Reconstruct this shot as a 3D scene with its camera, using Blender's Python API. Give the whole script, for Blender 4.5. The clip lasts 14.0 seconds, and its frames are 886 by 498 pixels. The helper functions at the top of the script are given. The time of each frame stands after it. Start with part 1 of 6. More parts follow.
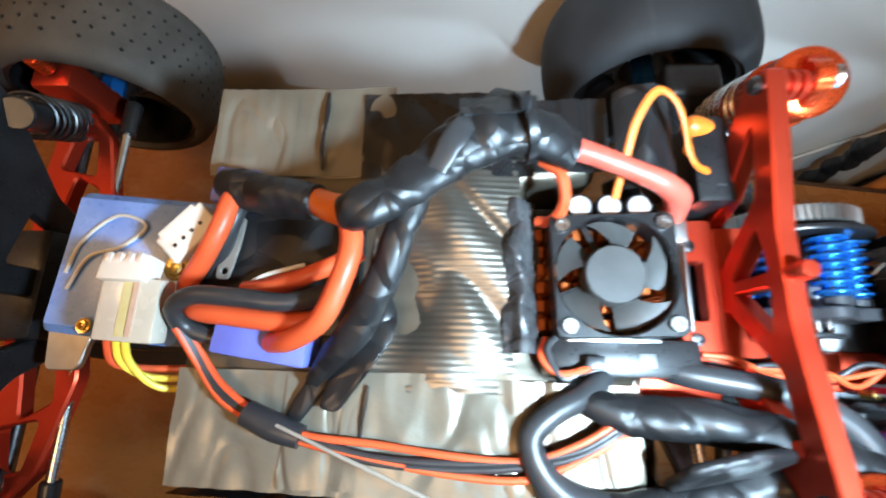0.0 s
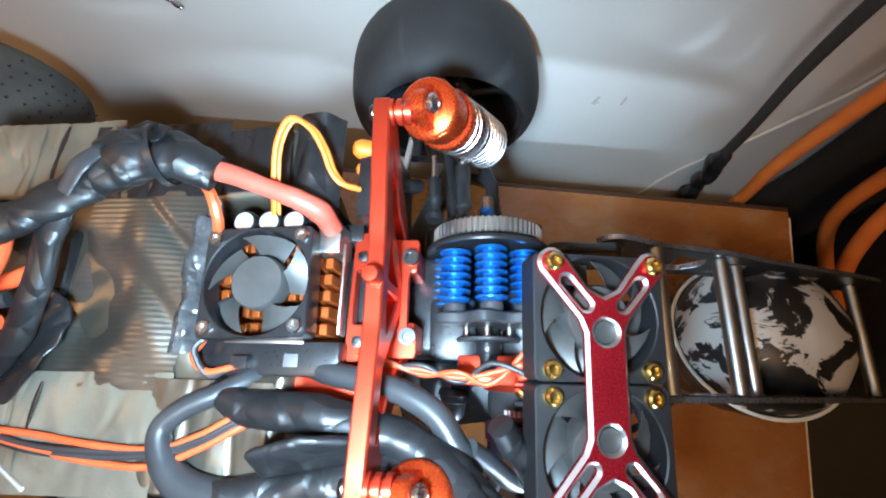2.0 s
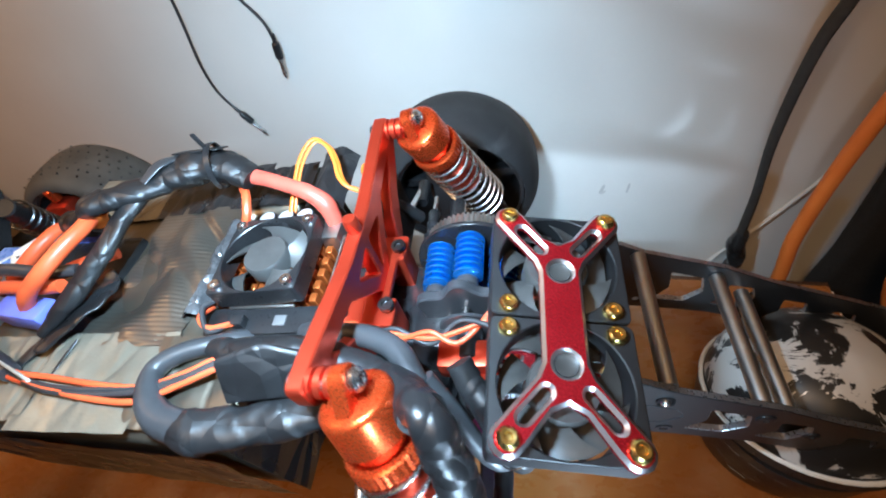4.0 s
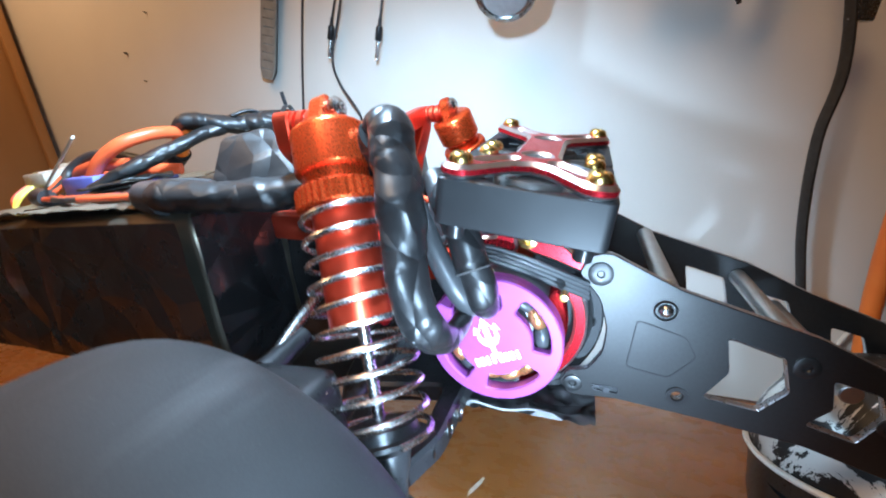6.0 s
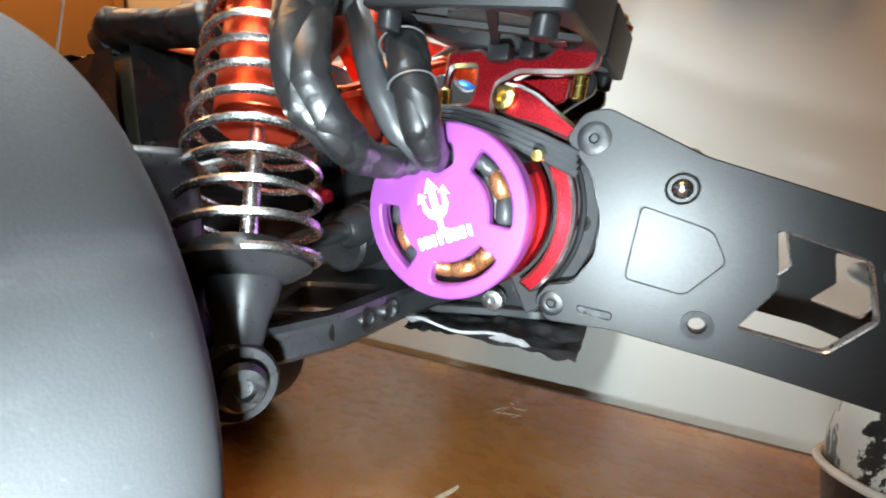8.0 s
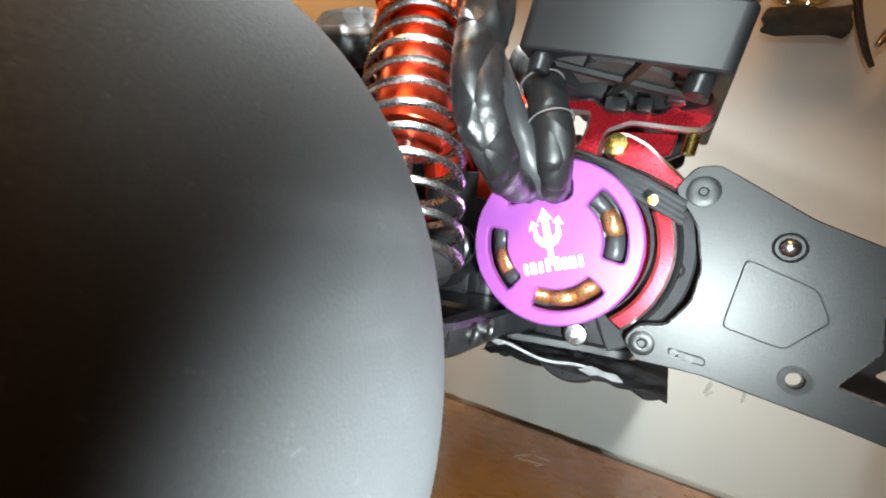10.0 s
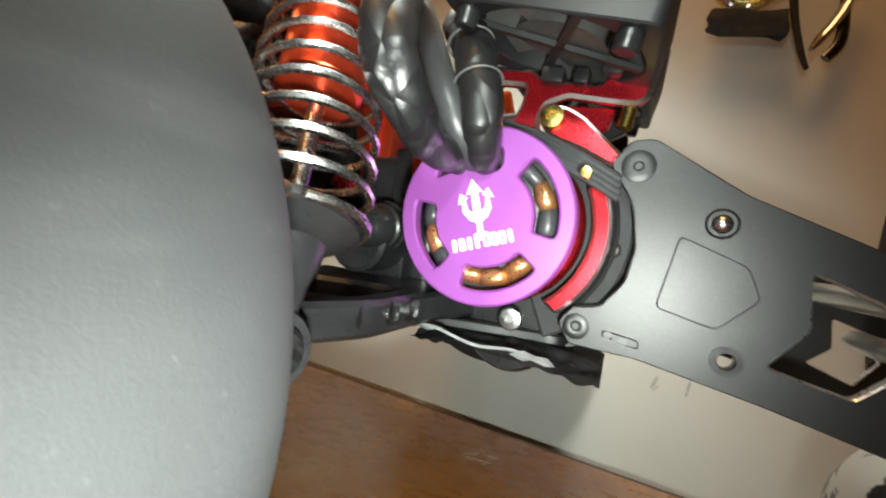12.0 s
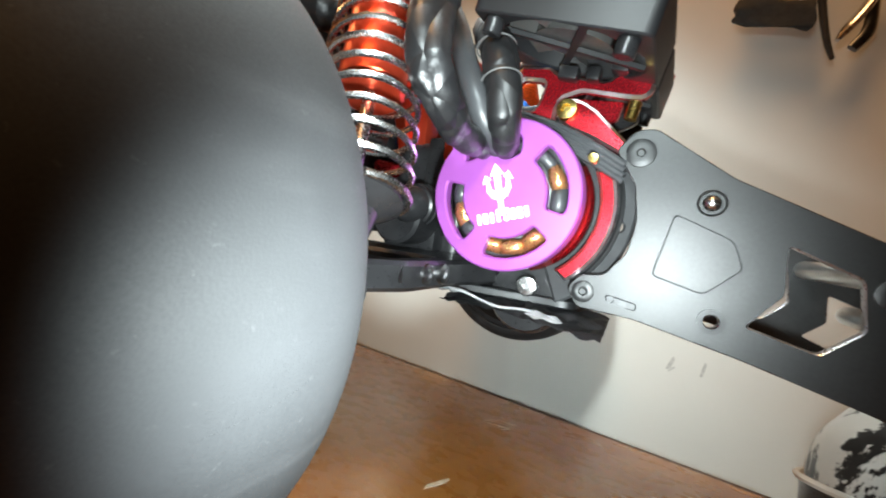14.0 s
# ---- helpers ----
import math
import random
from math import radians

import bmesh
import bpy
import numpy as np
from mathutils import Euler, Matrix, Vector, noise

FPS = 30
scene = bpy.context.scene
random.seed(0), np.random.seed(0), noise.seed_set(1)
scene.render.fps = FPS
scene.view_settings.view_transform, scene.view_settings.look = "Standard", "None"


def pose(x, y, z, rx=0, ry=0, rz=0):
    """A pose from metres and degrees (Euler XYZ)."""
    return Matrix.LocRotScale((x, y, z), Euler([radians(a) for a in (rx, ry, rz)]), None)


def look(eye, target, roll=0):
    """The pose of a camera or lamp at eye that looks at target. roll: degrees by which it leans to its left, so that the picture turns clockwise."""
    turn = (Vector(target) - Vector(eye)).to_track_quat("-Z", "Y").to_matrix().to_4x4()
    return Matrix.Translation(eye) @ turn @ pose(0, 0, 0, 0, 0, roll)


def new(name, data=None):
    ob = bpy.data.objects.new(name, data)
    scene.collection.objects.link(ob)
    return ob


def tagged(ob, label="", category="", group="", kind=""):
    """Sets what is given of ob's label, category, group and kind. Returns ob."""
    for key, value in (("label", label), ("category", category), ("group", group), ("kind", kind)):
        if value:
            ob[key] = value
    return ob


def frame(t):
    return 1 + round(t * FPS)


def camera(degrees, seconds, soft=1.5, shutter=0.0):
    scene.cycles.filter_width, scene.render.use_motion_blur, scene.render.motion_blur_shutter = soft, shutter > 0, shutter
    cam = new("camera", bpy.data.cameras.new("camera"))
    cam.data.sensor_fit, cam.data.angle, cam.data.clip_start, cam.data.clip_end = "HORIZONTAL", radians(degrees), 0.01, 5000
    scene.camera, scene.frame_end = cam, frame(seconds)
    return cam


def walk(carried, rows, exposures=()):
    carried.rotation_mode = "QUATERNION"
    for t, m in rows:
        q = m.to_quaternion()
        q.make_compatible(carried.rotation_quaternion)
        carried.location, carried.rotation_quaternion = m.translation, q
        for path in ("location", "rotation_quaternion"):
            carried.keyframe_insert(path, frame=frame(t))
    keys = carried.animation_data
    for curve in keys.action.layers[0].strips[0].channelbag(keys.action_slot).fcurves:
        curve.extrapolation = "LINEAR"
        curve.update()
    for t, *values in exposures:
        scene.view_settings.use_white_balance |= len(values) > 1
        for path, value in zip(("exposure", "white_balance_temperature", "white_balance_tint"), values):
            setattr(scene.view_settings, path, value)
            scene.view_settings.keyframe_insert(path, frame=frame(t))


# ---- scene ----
cam = camera(92.4, 14.0, soft=1.9, shutter=0.5)
PATH = [
    (0, (-0.0920, -0.0253, 0.3267), (-0.1145, 0.0692, -0.0614), -12.4),
    (0.5, (-0.0591, -0.0240, 0.3428), (-0.0877, 0.0730, -0.0442), -15.2),
    (1, (-0.0218, -0.0251, 0.3452), (-0.0548, 0.0773, -0.0400), -16.8),
    (1.5, (0.0187, -0.0249, 0.3381), (-0.0171, 0.0803, -0.0461), -18.0),
    (2, (0.0354, -0.0298, 0.3322), (-0.0040, 0.0829, -0.0494), -18.7),
    (2.5, (0.0312, -0.0466, 0.3421), (-0.0138, 0.0778, -0.0355), -19.1),
    (3, (0.0295, -0.0479, 0.3306), (-0.0287, 0.0999, -0.0366), -21.2),
    (3.2, (0.0366, -0.0561, 0.3299), (-0.0292, 0.1075, -0.0293), -22.1),
    (5.3, (0.0859, -0.1603, 0.2396), (-0.0271, 0.1910, 0.0852), -10.9),
    (5.5, (0.0832, -0.1659, 0.2283), (-0.0306, 0.1914, 0.0891), -9.6),
    (6, (0.0869, -0.1756, 0.2030), (-0.0435, 0.1838, 0.0855), -7.0),
    (6.5, (0.1001, -0.1746, 0.1834), (-0.0444, 0.1859, 0.0872), -5.1),
    (7, (0.1101, -0.1670, 0.1565), (-0.0497, 0.1904, 0.0749), -3.7),
    (7.5, (0.1095, -0.1579, 0.1416), (-0.0680, 0.1949, 0.0786), -3.2),
    (8, (0.1056, -0.1497, 0.1380), (-0.0764, 0.2021, 0.0816), -1.5),
    (8.5, (0.0926, -0.1556, 0.1458), (-0.0917, 0.1949, 0.0892), 0.8),
    (9, (0.0754, -0.1661, 0.1490), (-0.1084, 0.1857, 0.0998), 5.6),
    (9.2, (0.0839, -0.1679, 0.1425), (-0.0992, 0.1852, 0.1017), 4.8),
    (11.3, (0.0807, -0.1638, 0.1278), (-0.0985, 0.1938, 0.1295), 8.1),
    (11.5, (0.0818, -0.1600, 0.1272), (-0.0925, 0.1999, 0.1272), 7.8),
    (12, (0.0892, -0.1544, 0.1255), (-0.0658, 0.2142, 0.1154), 6.9),
    (12.5, (0.0958, -0.1549, 0.1222), (-0.0493, 0.2175, 0.1041), 6.6),
    (13, (0.0989, -0.1556, 0.1218), (-0.0395, 0.2190, 0.0979), 6.7),
    (13.5, (0.0992, -0.1703, 0.1232), (-0.0523, 0.1991, 0.0974), 7.4),
    (14, (0.0977, -0.1724, 0.1214), (-0.0788, 0.1859, 0.0979), 7.8),
]
walk(cam, [(t, look(eye, target, roll)) for t, eye, target, roll in PATH], exposures=[(0, -0.15, 5600, 8), (1.0, -0.1, 5650, 8), (1.6, 0.0, 5480, 8), (3.2, -0.12, 5400, 8), (5.5, 0.35, 5150, 8), (6.0, 0.35, 5200, 8), (7.0, 0.32, 6200, 9), (8.0, 0.27, 6700, 10), (8.6, 0.42, 6700, 11), (9.0, 0.4, 6600, 12), (11.5, -0.36, 7900, 10), (12.0, -0.32, 7900, 10), (12.6, -0.08, 7500, 10), (13.4, 0.05, 7150, 11), (14, 0.12, 7050, 11)])

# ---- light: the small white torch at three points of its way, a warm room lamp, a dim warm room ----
world = bpy.data.worlds.new("world")
scene.world = world
world.use_nodes = True
world.node_tree.nodes["Background"].inputs[0].default_value = (1.0, 0.48, 0.18, 1)
world.node_tree.nodes["Background"].inputs[1].default_value = 0.12


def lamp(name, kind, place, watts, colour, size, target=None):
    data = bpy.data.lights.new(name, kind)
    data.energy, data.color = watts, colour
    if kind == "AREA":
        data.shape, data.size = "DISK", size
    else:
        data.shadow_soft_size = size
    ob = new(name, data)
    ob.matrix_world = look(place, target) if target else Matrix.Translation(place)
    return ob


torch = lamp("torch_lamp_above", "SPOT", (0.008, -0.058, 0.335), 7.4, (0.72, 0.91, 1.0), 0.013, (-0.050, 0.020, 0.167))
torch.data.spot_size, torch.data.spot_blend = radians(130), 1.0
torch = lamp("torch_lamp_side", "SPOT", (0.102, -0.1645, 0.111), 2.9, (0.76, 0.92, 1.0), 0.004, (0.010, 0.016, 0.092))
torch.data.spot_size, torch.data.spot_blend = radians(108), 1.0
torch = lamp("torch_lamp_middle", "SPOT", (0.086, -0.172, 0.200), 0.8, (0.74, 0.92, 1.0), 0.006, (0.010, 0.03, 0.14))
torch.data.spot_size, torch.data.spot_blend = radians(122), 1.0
lamp("room_lamp", "POINT", (-0.52, 0.06, 0.56), 1.5, (1.0, 0.55, 0.22), 0.05)
# unseen overhead lamp, added as fill for the room's warm ambient light
lamp("warm_fill_lamp", "AREA", (-0.20, -0.60, 1.72), 16.0, (1.0, 0.56, 0.24), 0.7, (0.0, 0.0, 0.1))
scene.view_settings.exposure = 0.0


# ---- materials ----
def material(name, c1, c2=None, rough=0.5, metal=0.0, scale=60.0, bump=0.1, bscale=500.0, coat=0.0,
             detail=6.0, spread=0.25, stretch=(1, 1, 1), transmission=0.0, alpha=1.0, rvar=0.15, sheen=0.0, depth=0.0002):
    depth *= 0.2 if metal > 0.6 and depth == 0.0002 else 1
    m = bpy.data.materials.new(name)
    m.use_nodes = True
    nt = m.node_tree
    b = nt.nodes["Principled BSDF"]
    co = nt.nodes.new("ShaderNodeTexCoord")
    mp = nt.nodes.new("ShaderNodeMapping")
    mp.inputs["Scale"].default_value = stretch
    nt.links.new(co.outputs["Object"], mp.inputs[0])
    n1 = nt.nodes.new("ShaderNodeTexNoise")
    n1.inputs["Scale"].default_value, n1.inputs["Detail"].default_value = scale, detail
    n2 = nt.nodes.new("ShaderNodeTexNoise")
    n2.inputs["Scale"].default_value, n2.inputs["Detail"].default_value = bscale, 4
    nt.links.new(mp.outputs[0], n1.inputs[0])
    nt.links.new(mp.outputs[0], n2.inputs[0])
    ramp = nt.nodes.new("ShaderNodeValToRGB")
    ramp.color_ramp.elements[0].position, ramp.color_ramp.elements[1].position = 0.5 - spread, 0.5 + spread
    ramp.color_ramp.elements[0].color = (*c1, 1)
    ramp.color_ramp.elements[1].color = (*(c2 or tuple(min(1, 1.25 * v + 0.01) for v in c1)), 1)
    nt.links.new(n1.outputs[0], ramp.inputs[0])
    nt.links.new(ramp.outputs[0], b.inputs["Base Color"])
    add = nt.nodes.new("ShaderNodeMath")
    add.operation = "MULTIPLY_ADD"
    add.inputs[1].default_value, add.inputs[2].default_value = rvar * 2, rough - rvar
    nt.links.new(n2.outputs[0], add.inputs[0])
    nt.links.new(add.outputs[0], b.inputs["Roughness"])
    b.inputs["Metallic"].default_value = metal
    b.inputs["Coat Weight"].default_value = coat
    b.inputs["Coat Roughness"].default_value = 0.12
    b.inputs["Transmission Weight"].default_value = transmission
    b.inputs["Alpha"].default_value = alpha
    if sheen:
        b.inputs["Sheen Weight"].default_value = sheen
    bp = nt.nodes.new("ShaderNodeBump")
    bp.inputs["Strength"].default_value, bp.inputs["Distance"].default_value = bump, depth
    nt.links.new(n2.outputs[0], bp.inputs["Height"])
    nt.links.new(bp.outputs[0], b.inputs["Normal"])
    return m


RUBBER = material("tyre_rubber", (0.008, 0.0085, 0.0092), (0.027, 0.028, 0.030), 0.70, 0, 34, 0.10, 2600, detail=12.0, spread=0.30)


def dusted(m, scale, low, high, colour, stretch=(1, 1, 1)):
    """Sparse specks and rubs of dust over a plain surface."""
    nt = m.node_tree
    b = nt.nodes["Principled BSDF"]
    co = nt.nodes.new("ShaderNodeTexCoord")
    mp = nt.nodes.new("ShaderNodeMapping")
    mp.inputs["Scale"].default_value = stretch
    no = nt.nodes.new("ShaderNodeTexNoise")
    no.inputs["Scale"].default_value, no.inputs["Detail"].default_value = scale, 8
    ra = nt.nodes.new("ShaderNodeMapRange")
    ra.inputs["From Min"].default_value, ra.inputs["From Max"].default_value = low, high
    mix = nt.nodes.new("ShaderNodeMixRGB")
    mix.inputs[2].default_value = (*colour, 1)
    base = b.inputs["Base Color"].links[0].from_socket
    nt.links.new(co.outputs["Object"], mp.inputs[0])
    nt.links.new(mp.outputs[0], no.inputs[0])
    nt.links.new(no.outputs[0], ra.inputs[0])
    nt.links.new(ra.outputs[0], mix.inputs[0])
    nt.links.new(base, mix.inputs[1])
    nt.links.new(mix.outputs[0], b.inputs["Base Color"])


dusted(RUBBER, 900, 0.66, 0.82, (0.045, 0.045, 0.046))
dusted(RUBBER, 60, 0.60, 0.80, (0.055, 0.055, 0.057), (1, 0.16, 1))
RUBBER_OLD = material("dusty_tread_rubber", (0.045, 0.040, 0.033), (0.08, 0.072, 0.06), 0.7, 0, 60, 0.3, 900)
PLASTIC = material("black_plastic", (0.009, 0.009, 0.0097), (0.019, 0.019, 0.0203), 0.32, 0, 90, 0.12, 900)
PLASTIC.node_tree.nodes["Principled BSDF"].inputs["Specular IOR Level"].default_value = 0.42
GREY_PLASTIC = material("dark_grey_nylon", (0.026, 0.027, 0.030), (0.045, 0.046, 0.050), 0.38, 0, 90, 0.1, 900)
COVER_GREY = material("matte_cover_plastic", (0.020, 0.0205, 0.022), (0.036, 0.037, 0.039), 0.68, 0, 90, 0.15, 900)
COVER_GREY.node_tree.nodes["Principled BSDF"].inputs["Specular IOR Level"].default_value = 0.3
FRAME_GREY = material("fan_frame_plastic", (0.008, 0.0084, 0.0093), (0.013, 0.0136, 0.015), 0.5, 0, 120, 0.02, 1200, rvar=0.03)
BLADE = material("fan_blade_plastic", (0.038, 0.0375, 0.036), (0.062, 0.061, 0.058), 0.45, 0, 120, 0.08, 900)


def crumple(m, scale, depth, stretch=(1, 1, 1)):
    """Flat facets with sharp creases under the fine grain, as on crushed tape and foil."""
    nt = m.node_tree
    b = nt.nodes["Principled BSDF"]
    co = nt.nodes.new("ShaderNodeTexCoord")
    mp = nt.nodes.new("ShaderNodeMapping")
    mp.inputs["Scale"].default_value = stretch
    warp = nt.nodes.new("ShaderNodeTexNoise")
    warp.inputs["Scale"].default_value, warp.inputs["Detail"].default_value = scale * 0.5, 1
    mix = nt.nodes.new("ShaderNodeMixRGB")
    mix.blend_type, mix.inputs[0].default_value = "LINEAR_LIGHT", 0.5 / scale
    vo = nt.nodes.new("ShaderNodeTexVoronoi")
    vo.feature = "DISTANCE_TO_EDGE"
    vo.inputs["Scale"].default_value = scale
    nt.links.new(co.outputs["Object"], mp.inputs[0])
    nt.links.new(mp.outputs[0], warp.inputs[0])
    nt.links.new(mp.outputs[0], mix.inputs[1])
    nt.links.new(warp.outputs["Color"], mix.inputs[2])
    nt.links.new(mix.outputs[0], vo.inputs["Vector"])
    bp = nt.nodes.new("ShaderNodeBump")
    bp.inputs["Strength"].default_value, bp.inputs["Distance"].default_value = 1.0, depth
    fine = b.inputs["Normal"].links[0].from_socket
    nt.links.new(vo.outputs["Distance"], bp.inputs["Height"])
    nt.links.new(fine, bp.inputs["Normal"])
    nt.links.new(bp.outputs[0], b.inputs["Normal"])


TAPE = material("black_tape", (0.006, 0.006, 0.0064), (0.015, 0.015, 0.0158), 0.43, 0, 70, 0.5, 190, depth=0.0004, rvar=0.12)
crumple(TAPE, 55, 0.0034)
TAPE_CRUSHED = material("crushed_black_tape", (0.007, 0.007, 0.0076), (0.017, 0.017, 0.0182), 0.36, 0, 90, 0.5, 240, depth=0.0005, rvar=0.12)
crumple(TAPE_CRUSHED, 60, 0.0036)
RIBBED = material("glossy_ribbed_tape", (0.18, 0.167, 0.138), (0.28, 0.262, 0.225), 0.36, 0.9, 28, 0.35, 170, depth=0.0004, rvar=0.08)
DUCT = material("glossy_duct_tape", (0.135, 0.119, 0.090), (0.225, 0.200, 0.155), 0.40, 0.85, 28, 0.35, 170, depth=0.0005)
DUCT_OLD = material("matte_tan_tape", (0.15, 0.135, 0.102), (0.25, 0.225, 0.172), 0.36, 0.35, 24, 0.5, 120, depth=0.0009)
DUCT_DARK = material("dark_duct_tape", (0.008, 0.008, 0.0085), (0.016, 0.016, 0.017), 0.30, 0.0, 30, 0.4, 110, depth=0.0006)
crumple(DUCT_DARK, 30, 0.005)
RED_ALU = material("orange_red_anodised", (0.62, 0.06, 0.025), (0.70, 0.08, 0.035), 0.32, 0.85, 80, 0.03, 1500, rvar=0.04)
ORANGE_ALU = material("orange_anodised", (0.66, 0.075, 0.015), (0.76, 0.10, 0.02), 0.28, 0.85, 80, 0.08, 1500, rvar=0.08)
CRIMSON = material("crimson_anodised", (0.46, 0.014, 0.024), (0.56, 0.022, 0.034), 0.27, 0.8, 90, 0.0, 1800, rvar=0.025)
RED_POLISHED = material("polished_red_anodised", (0.62, 0.030, 0.040), (0.70, 0.045, 0.055), 0.17, 0.9, 90, 0.0, 1800, rvar=0.03)
BARE = material("bare_chamfer_aluminium", (0.66, 0.62, 0.62), (0.76, 0.73, 0.73), 0.33, 1, 90, 0.1, 1500, rvar=0.06)
STEEL = material("steel", (0.5, 0.5, 0.5), (0.68, 0.67, 0.65), 0.26, 1, 150, 0.1, 1500, rvar=0.08)
TUBE_ALU = material("satin_aluminium_tube", (0.45, 0.45, 0.44), (0.6, 0.6, 0.58), 0.36, 1, 120, 0.1, 1500)
DARK_STEEL = material("dark_screw_steel", (0.08, 0.08, 0.085), (0.2, 0.2, 0.2), 0.32, 1, 150, 0.1, 1500)
GOLD = material("gold_screw_steel", (0.75, 0.52, 0.13), (0.85, 0.65, 0.25), 0.25, 1, 200, 0.15, 1200, rvar=0.08)
BLUE_ALU = material("blue_anodised", (0.030, 0.17, 0.58), (0.06, 0.25, 0.72), 0.23, 0.75, 90, 0.08, 1500, rvar=0.08)
PURPLE = material("purple_anodised", (0.26, 0.062, 0.30), (0.31, 0.078, 0.35), 0.42, 0.35, 90, 0.06, 1800, rvar=0.06)
INK = material("white_print", (0.8, 0.76, 0.84), (0.9, 0.87, 0.92), 0.5, 0, 300, 0.02, 900)
CAN_METAL = material("dark_motor_can", (0.16, 0.165, 0.172), (0.23, 0.235, 0.245), 0.34, 0.85, 40, 0.1, 900)
COPPER = material("copper_windings", (0.72, 0.33, 0.12), (0.85, 0.45, 0.2), 0.3, 0.9, 200, 0.3, 900)
COPPER_FIN = material("orange_heatsink", (0.40, 0.090, 0.016), (0.54, 0.16, 0.035), 0.38, 0.7, 200, 0.15, 900)
PLATE = material("black_anodised_plate", (0.004, 0.0042, 0.0046), (0.011, 0.0115, 0.0122), 0.42, 0.10, 900, 0.25, 2600, rvar=0.12)
PLATE.node_tree.nodes["Principled BSDF"].inputs["Specular IOR Level"].default_value = 0.62
ENGRAVED = material("engraved_groove", (0.004, 0.004, 0.0045), (0.012, 0.012, 0.013), 0.8, 0, 300, 0.1, 900)
PLATE_EDGE = material("worn_plate_edge", (0.35, 0.35, 0.37), (0.55, 0.55, 0.57), 0.3, 0.9, 90, 0.15, 900)
WIRE_RED = material("red_orange_silicone", (0.62, 0.080, 0.020), (0.70, 0.11, 0.032), 0.42, 0, 90, 0.08, 700)
WIRE_BLACK = material("black_silicone", (0.02, 0.02, 0.022), (0.04, 0.04, 0.042), 0.38, 0, 90, 0.1, 700)
WIRE_GREY = material("grey_cable_sleeve", (0.022, 0.023, 0.025), (0.045, 0.047, 0.05), 0.4, 0, 90, 0.15, 700)
WIRE_ORANGE = material("orange_servo_lead", (0.66, 0.15, 0.010), (0.74, 0.20, 0.02), 0.42, 0, 90, 0.05, 700)
WIRE_YELLOW = material("yellow_wire", (0.8, 0.6, 0.04), (0.86, 0.68, 0.08), 0.42, 0, 90, 0.05, 700)
PALE_YELLOW = material("pale_yellow_strip", (0.55, 0.48, 0.20), (0.62, 0.55, 0.28), 0.4, 0, 300, 0.05, 700)
PALE_RED = material("pale_red_strip", (0.52, 0.34, 0.24), (0.58, 0.42, 0.32), 0.4, 0, 300, 0.05, 700)
WIRE_TIE = material("grey_tie_wire", (0.11, 0.11, 0.11), (0.18, 0.18, 0.18), 0.4, 0.3, 90, 0.05, 700)
ANTENNA = material("pale_antenna_tube", (0.34, 0.31, 0.26), (0.42, 0.39, 0.33), 0.45, 0, 90, 0.05, 700)
WIRE_WHITE = material("white_wire", (0.6, 0.58, 0.52), (0.7, 0.68, 0.62), 0.45, 0, 90, 0.05, 700)
SHRINK = material("red_heat_shrink", (0.52, 0.075, 0.045), (0.60, 0.11, 0.07), 0.45, 0, 120, 0.25, 400)
CONN_WHITE = material("white_nylon_connector", (0.72, 0.66, 0.56), (0.82, 0.77, 0.68), 0.42, 0, 90, 0.06, 700)
CONN_BLUE = material("blue_connector", (0.11, 0.13, 0.50), (0.16, 0.19, 0.60), 0.5, 0, 120, 0.1, 700)
RX_BLUE = material("translucent_blue_case", (0.10, 0.22, 0.62), (0.22, 0.36, 0.74), 0.3, 0, 60, 0.1, 300, coat=0.3)
GOLD_FOIL = material("translucent_tape", (0.50, 0.45, 0.36), (0.64, 0.59, 0.49), 0.25, 0, 40, 0.3, 200, coat=0.5)
PALE_TAPE = material("torn_pale_tape", (0.16, 0.16, 0.165), (0.30, 0.30, 0.30), 0.5, 0, 200, 0.3, 600)
CRUMPLE = material("crumpled_clear_tape", (0.022, 0.022, 0.0235), (0.085, 0.085, 0.087), 0.24, 0, 120, 0.5, 200, depth=0.0006)
crumple(CRUMPLE, 90, 0.0035)
CAPTOP = material("capacitor_top", (0.72, 0.72, 0.72), (0.85, 0.85, 0.85), 0.35, 0.6, 300, 0.1, 900)
CABLE_ORANGE = material("orange_power_cable", (0.72, 0.18, 0.025), (0.80, 0.24, 0.04), 0.5, 0, 60, 0.1, 500)
STRAP = material("black_webbing", (0.014, 0.013, 0.012), (0.03, 0.028, 0.025), 0.75, 0, 250, 0.6, 900)
LEATHER = material("grey_perforated_strap", (0.16, 0.15, 0.13), (0.24, 0.22, 0.19), 0.6, 0, 150, 0.3, 600)
PAINT = material("off_white_wall_paint", (0.58, 0.56, 0.52), (0.67, 0.65, 0.60), 0.5, 0, 9, 0.3, 220, spread=0.4)
WOOD_PANEL = material("brown_wood_panel", (0.30, 0.15, 0.045), (0.42, 0.22, 0.075), 0.5, 0, 9, 0.2, 60, stretch=(1, 1, 0.15))
ROOM = material("room_paint", (0.50, 0.47, 0.42), (0.56, 0.53, 0.48), 0.8, 0, 4, 0.1, 60)
# dark base colour stands in for the unlit part of the room
ROOM_UNLIT = material("unlit_room_paint", (0.045, 0.038, 0.03), (0.07, 0.06, 0.045), 0.9, 0, 4, 0.1, 60)
PLAIN_BLACK = material("plain_black", (0.007, 0.007, 0.007), (0.014, 0.013, 0.012), 0.85, 0, 60, 0.5, 500)


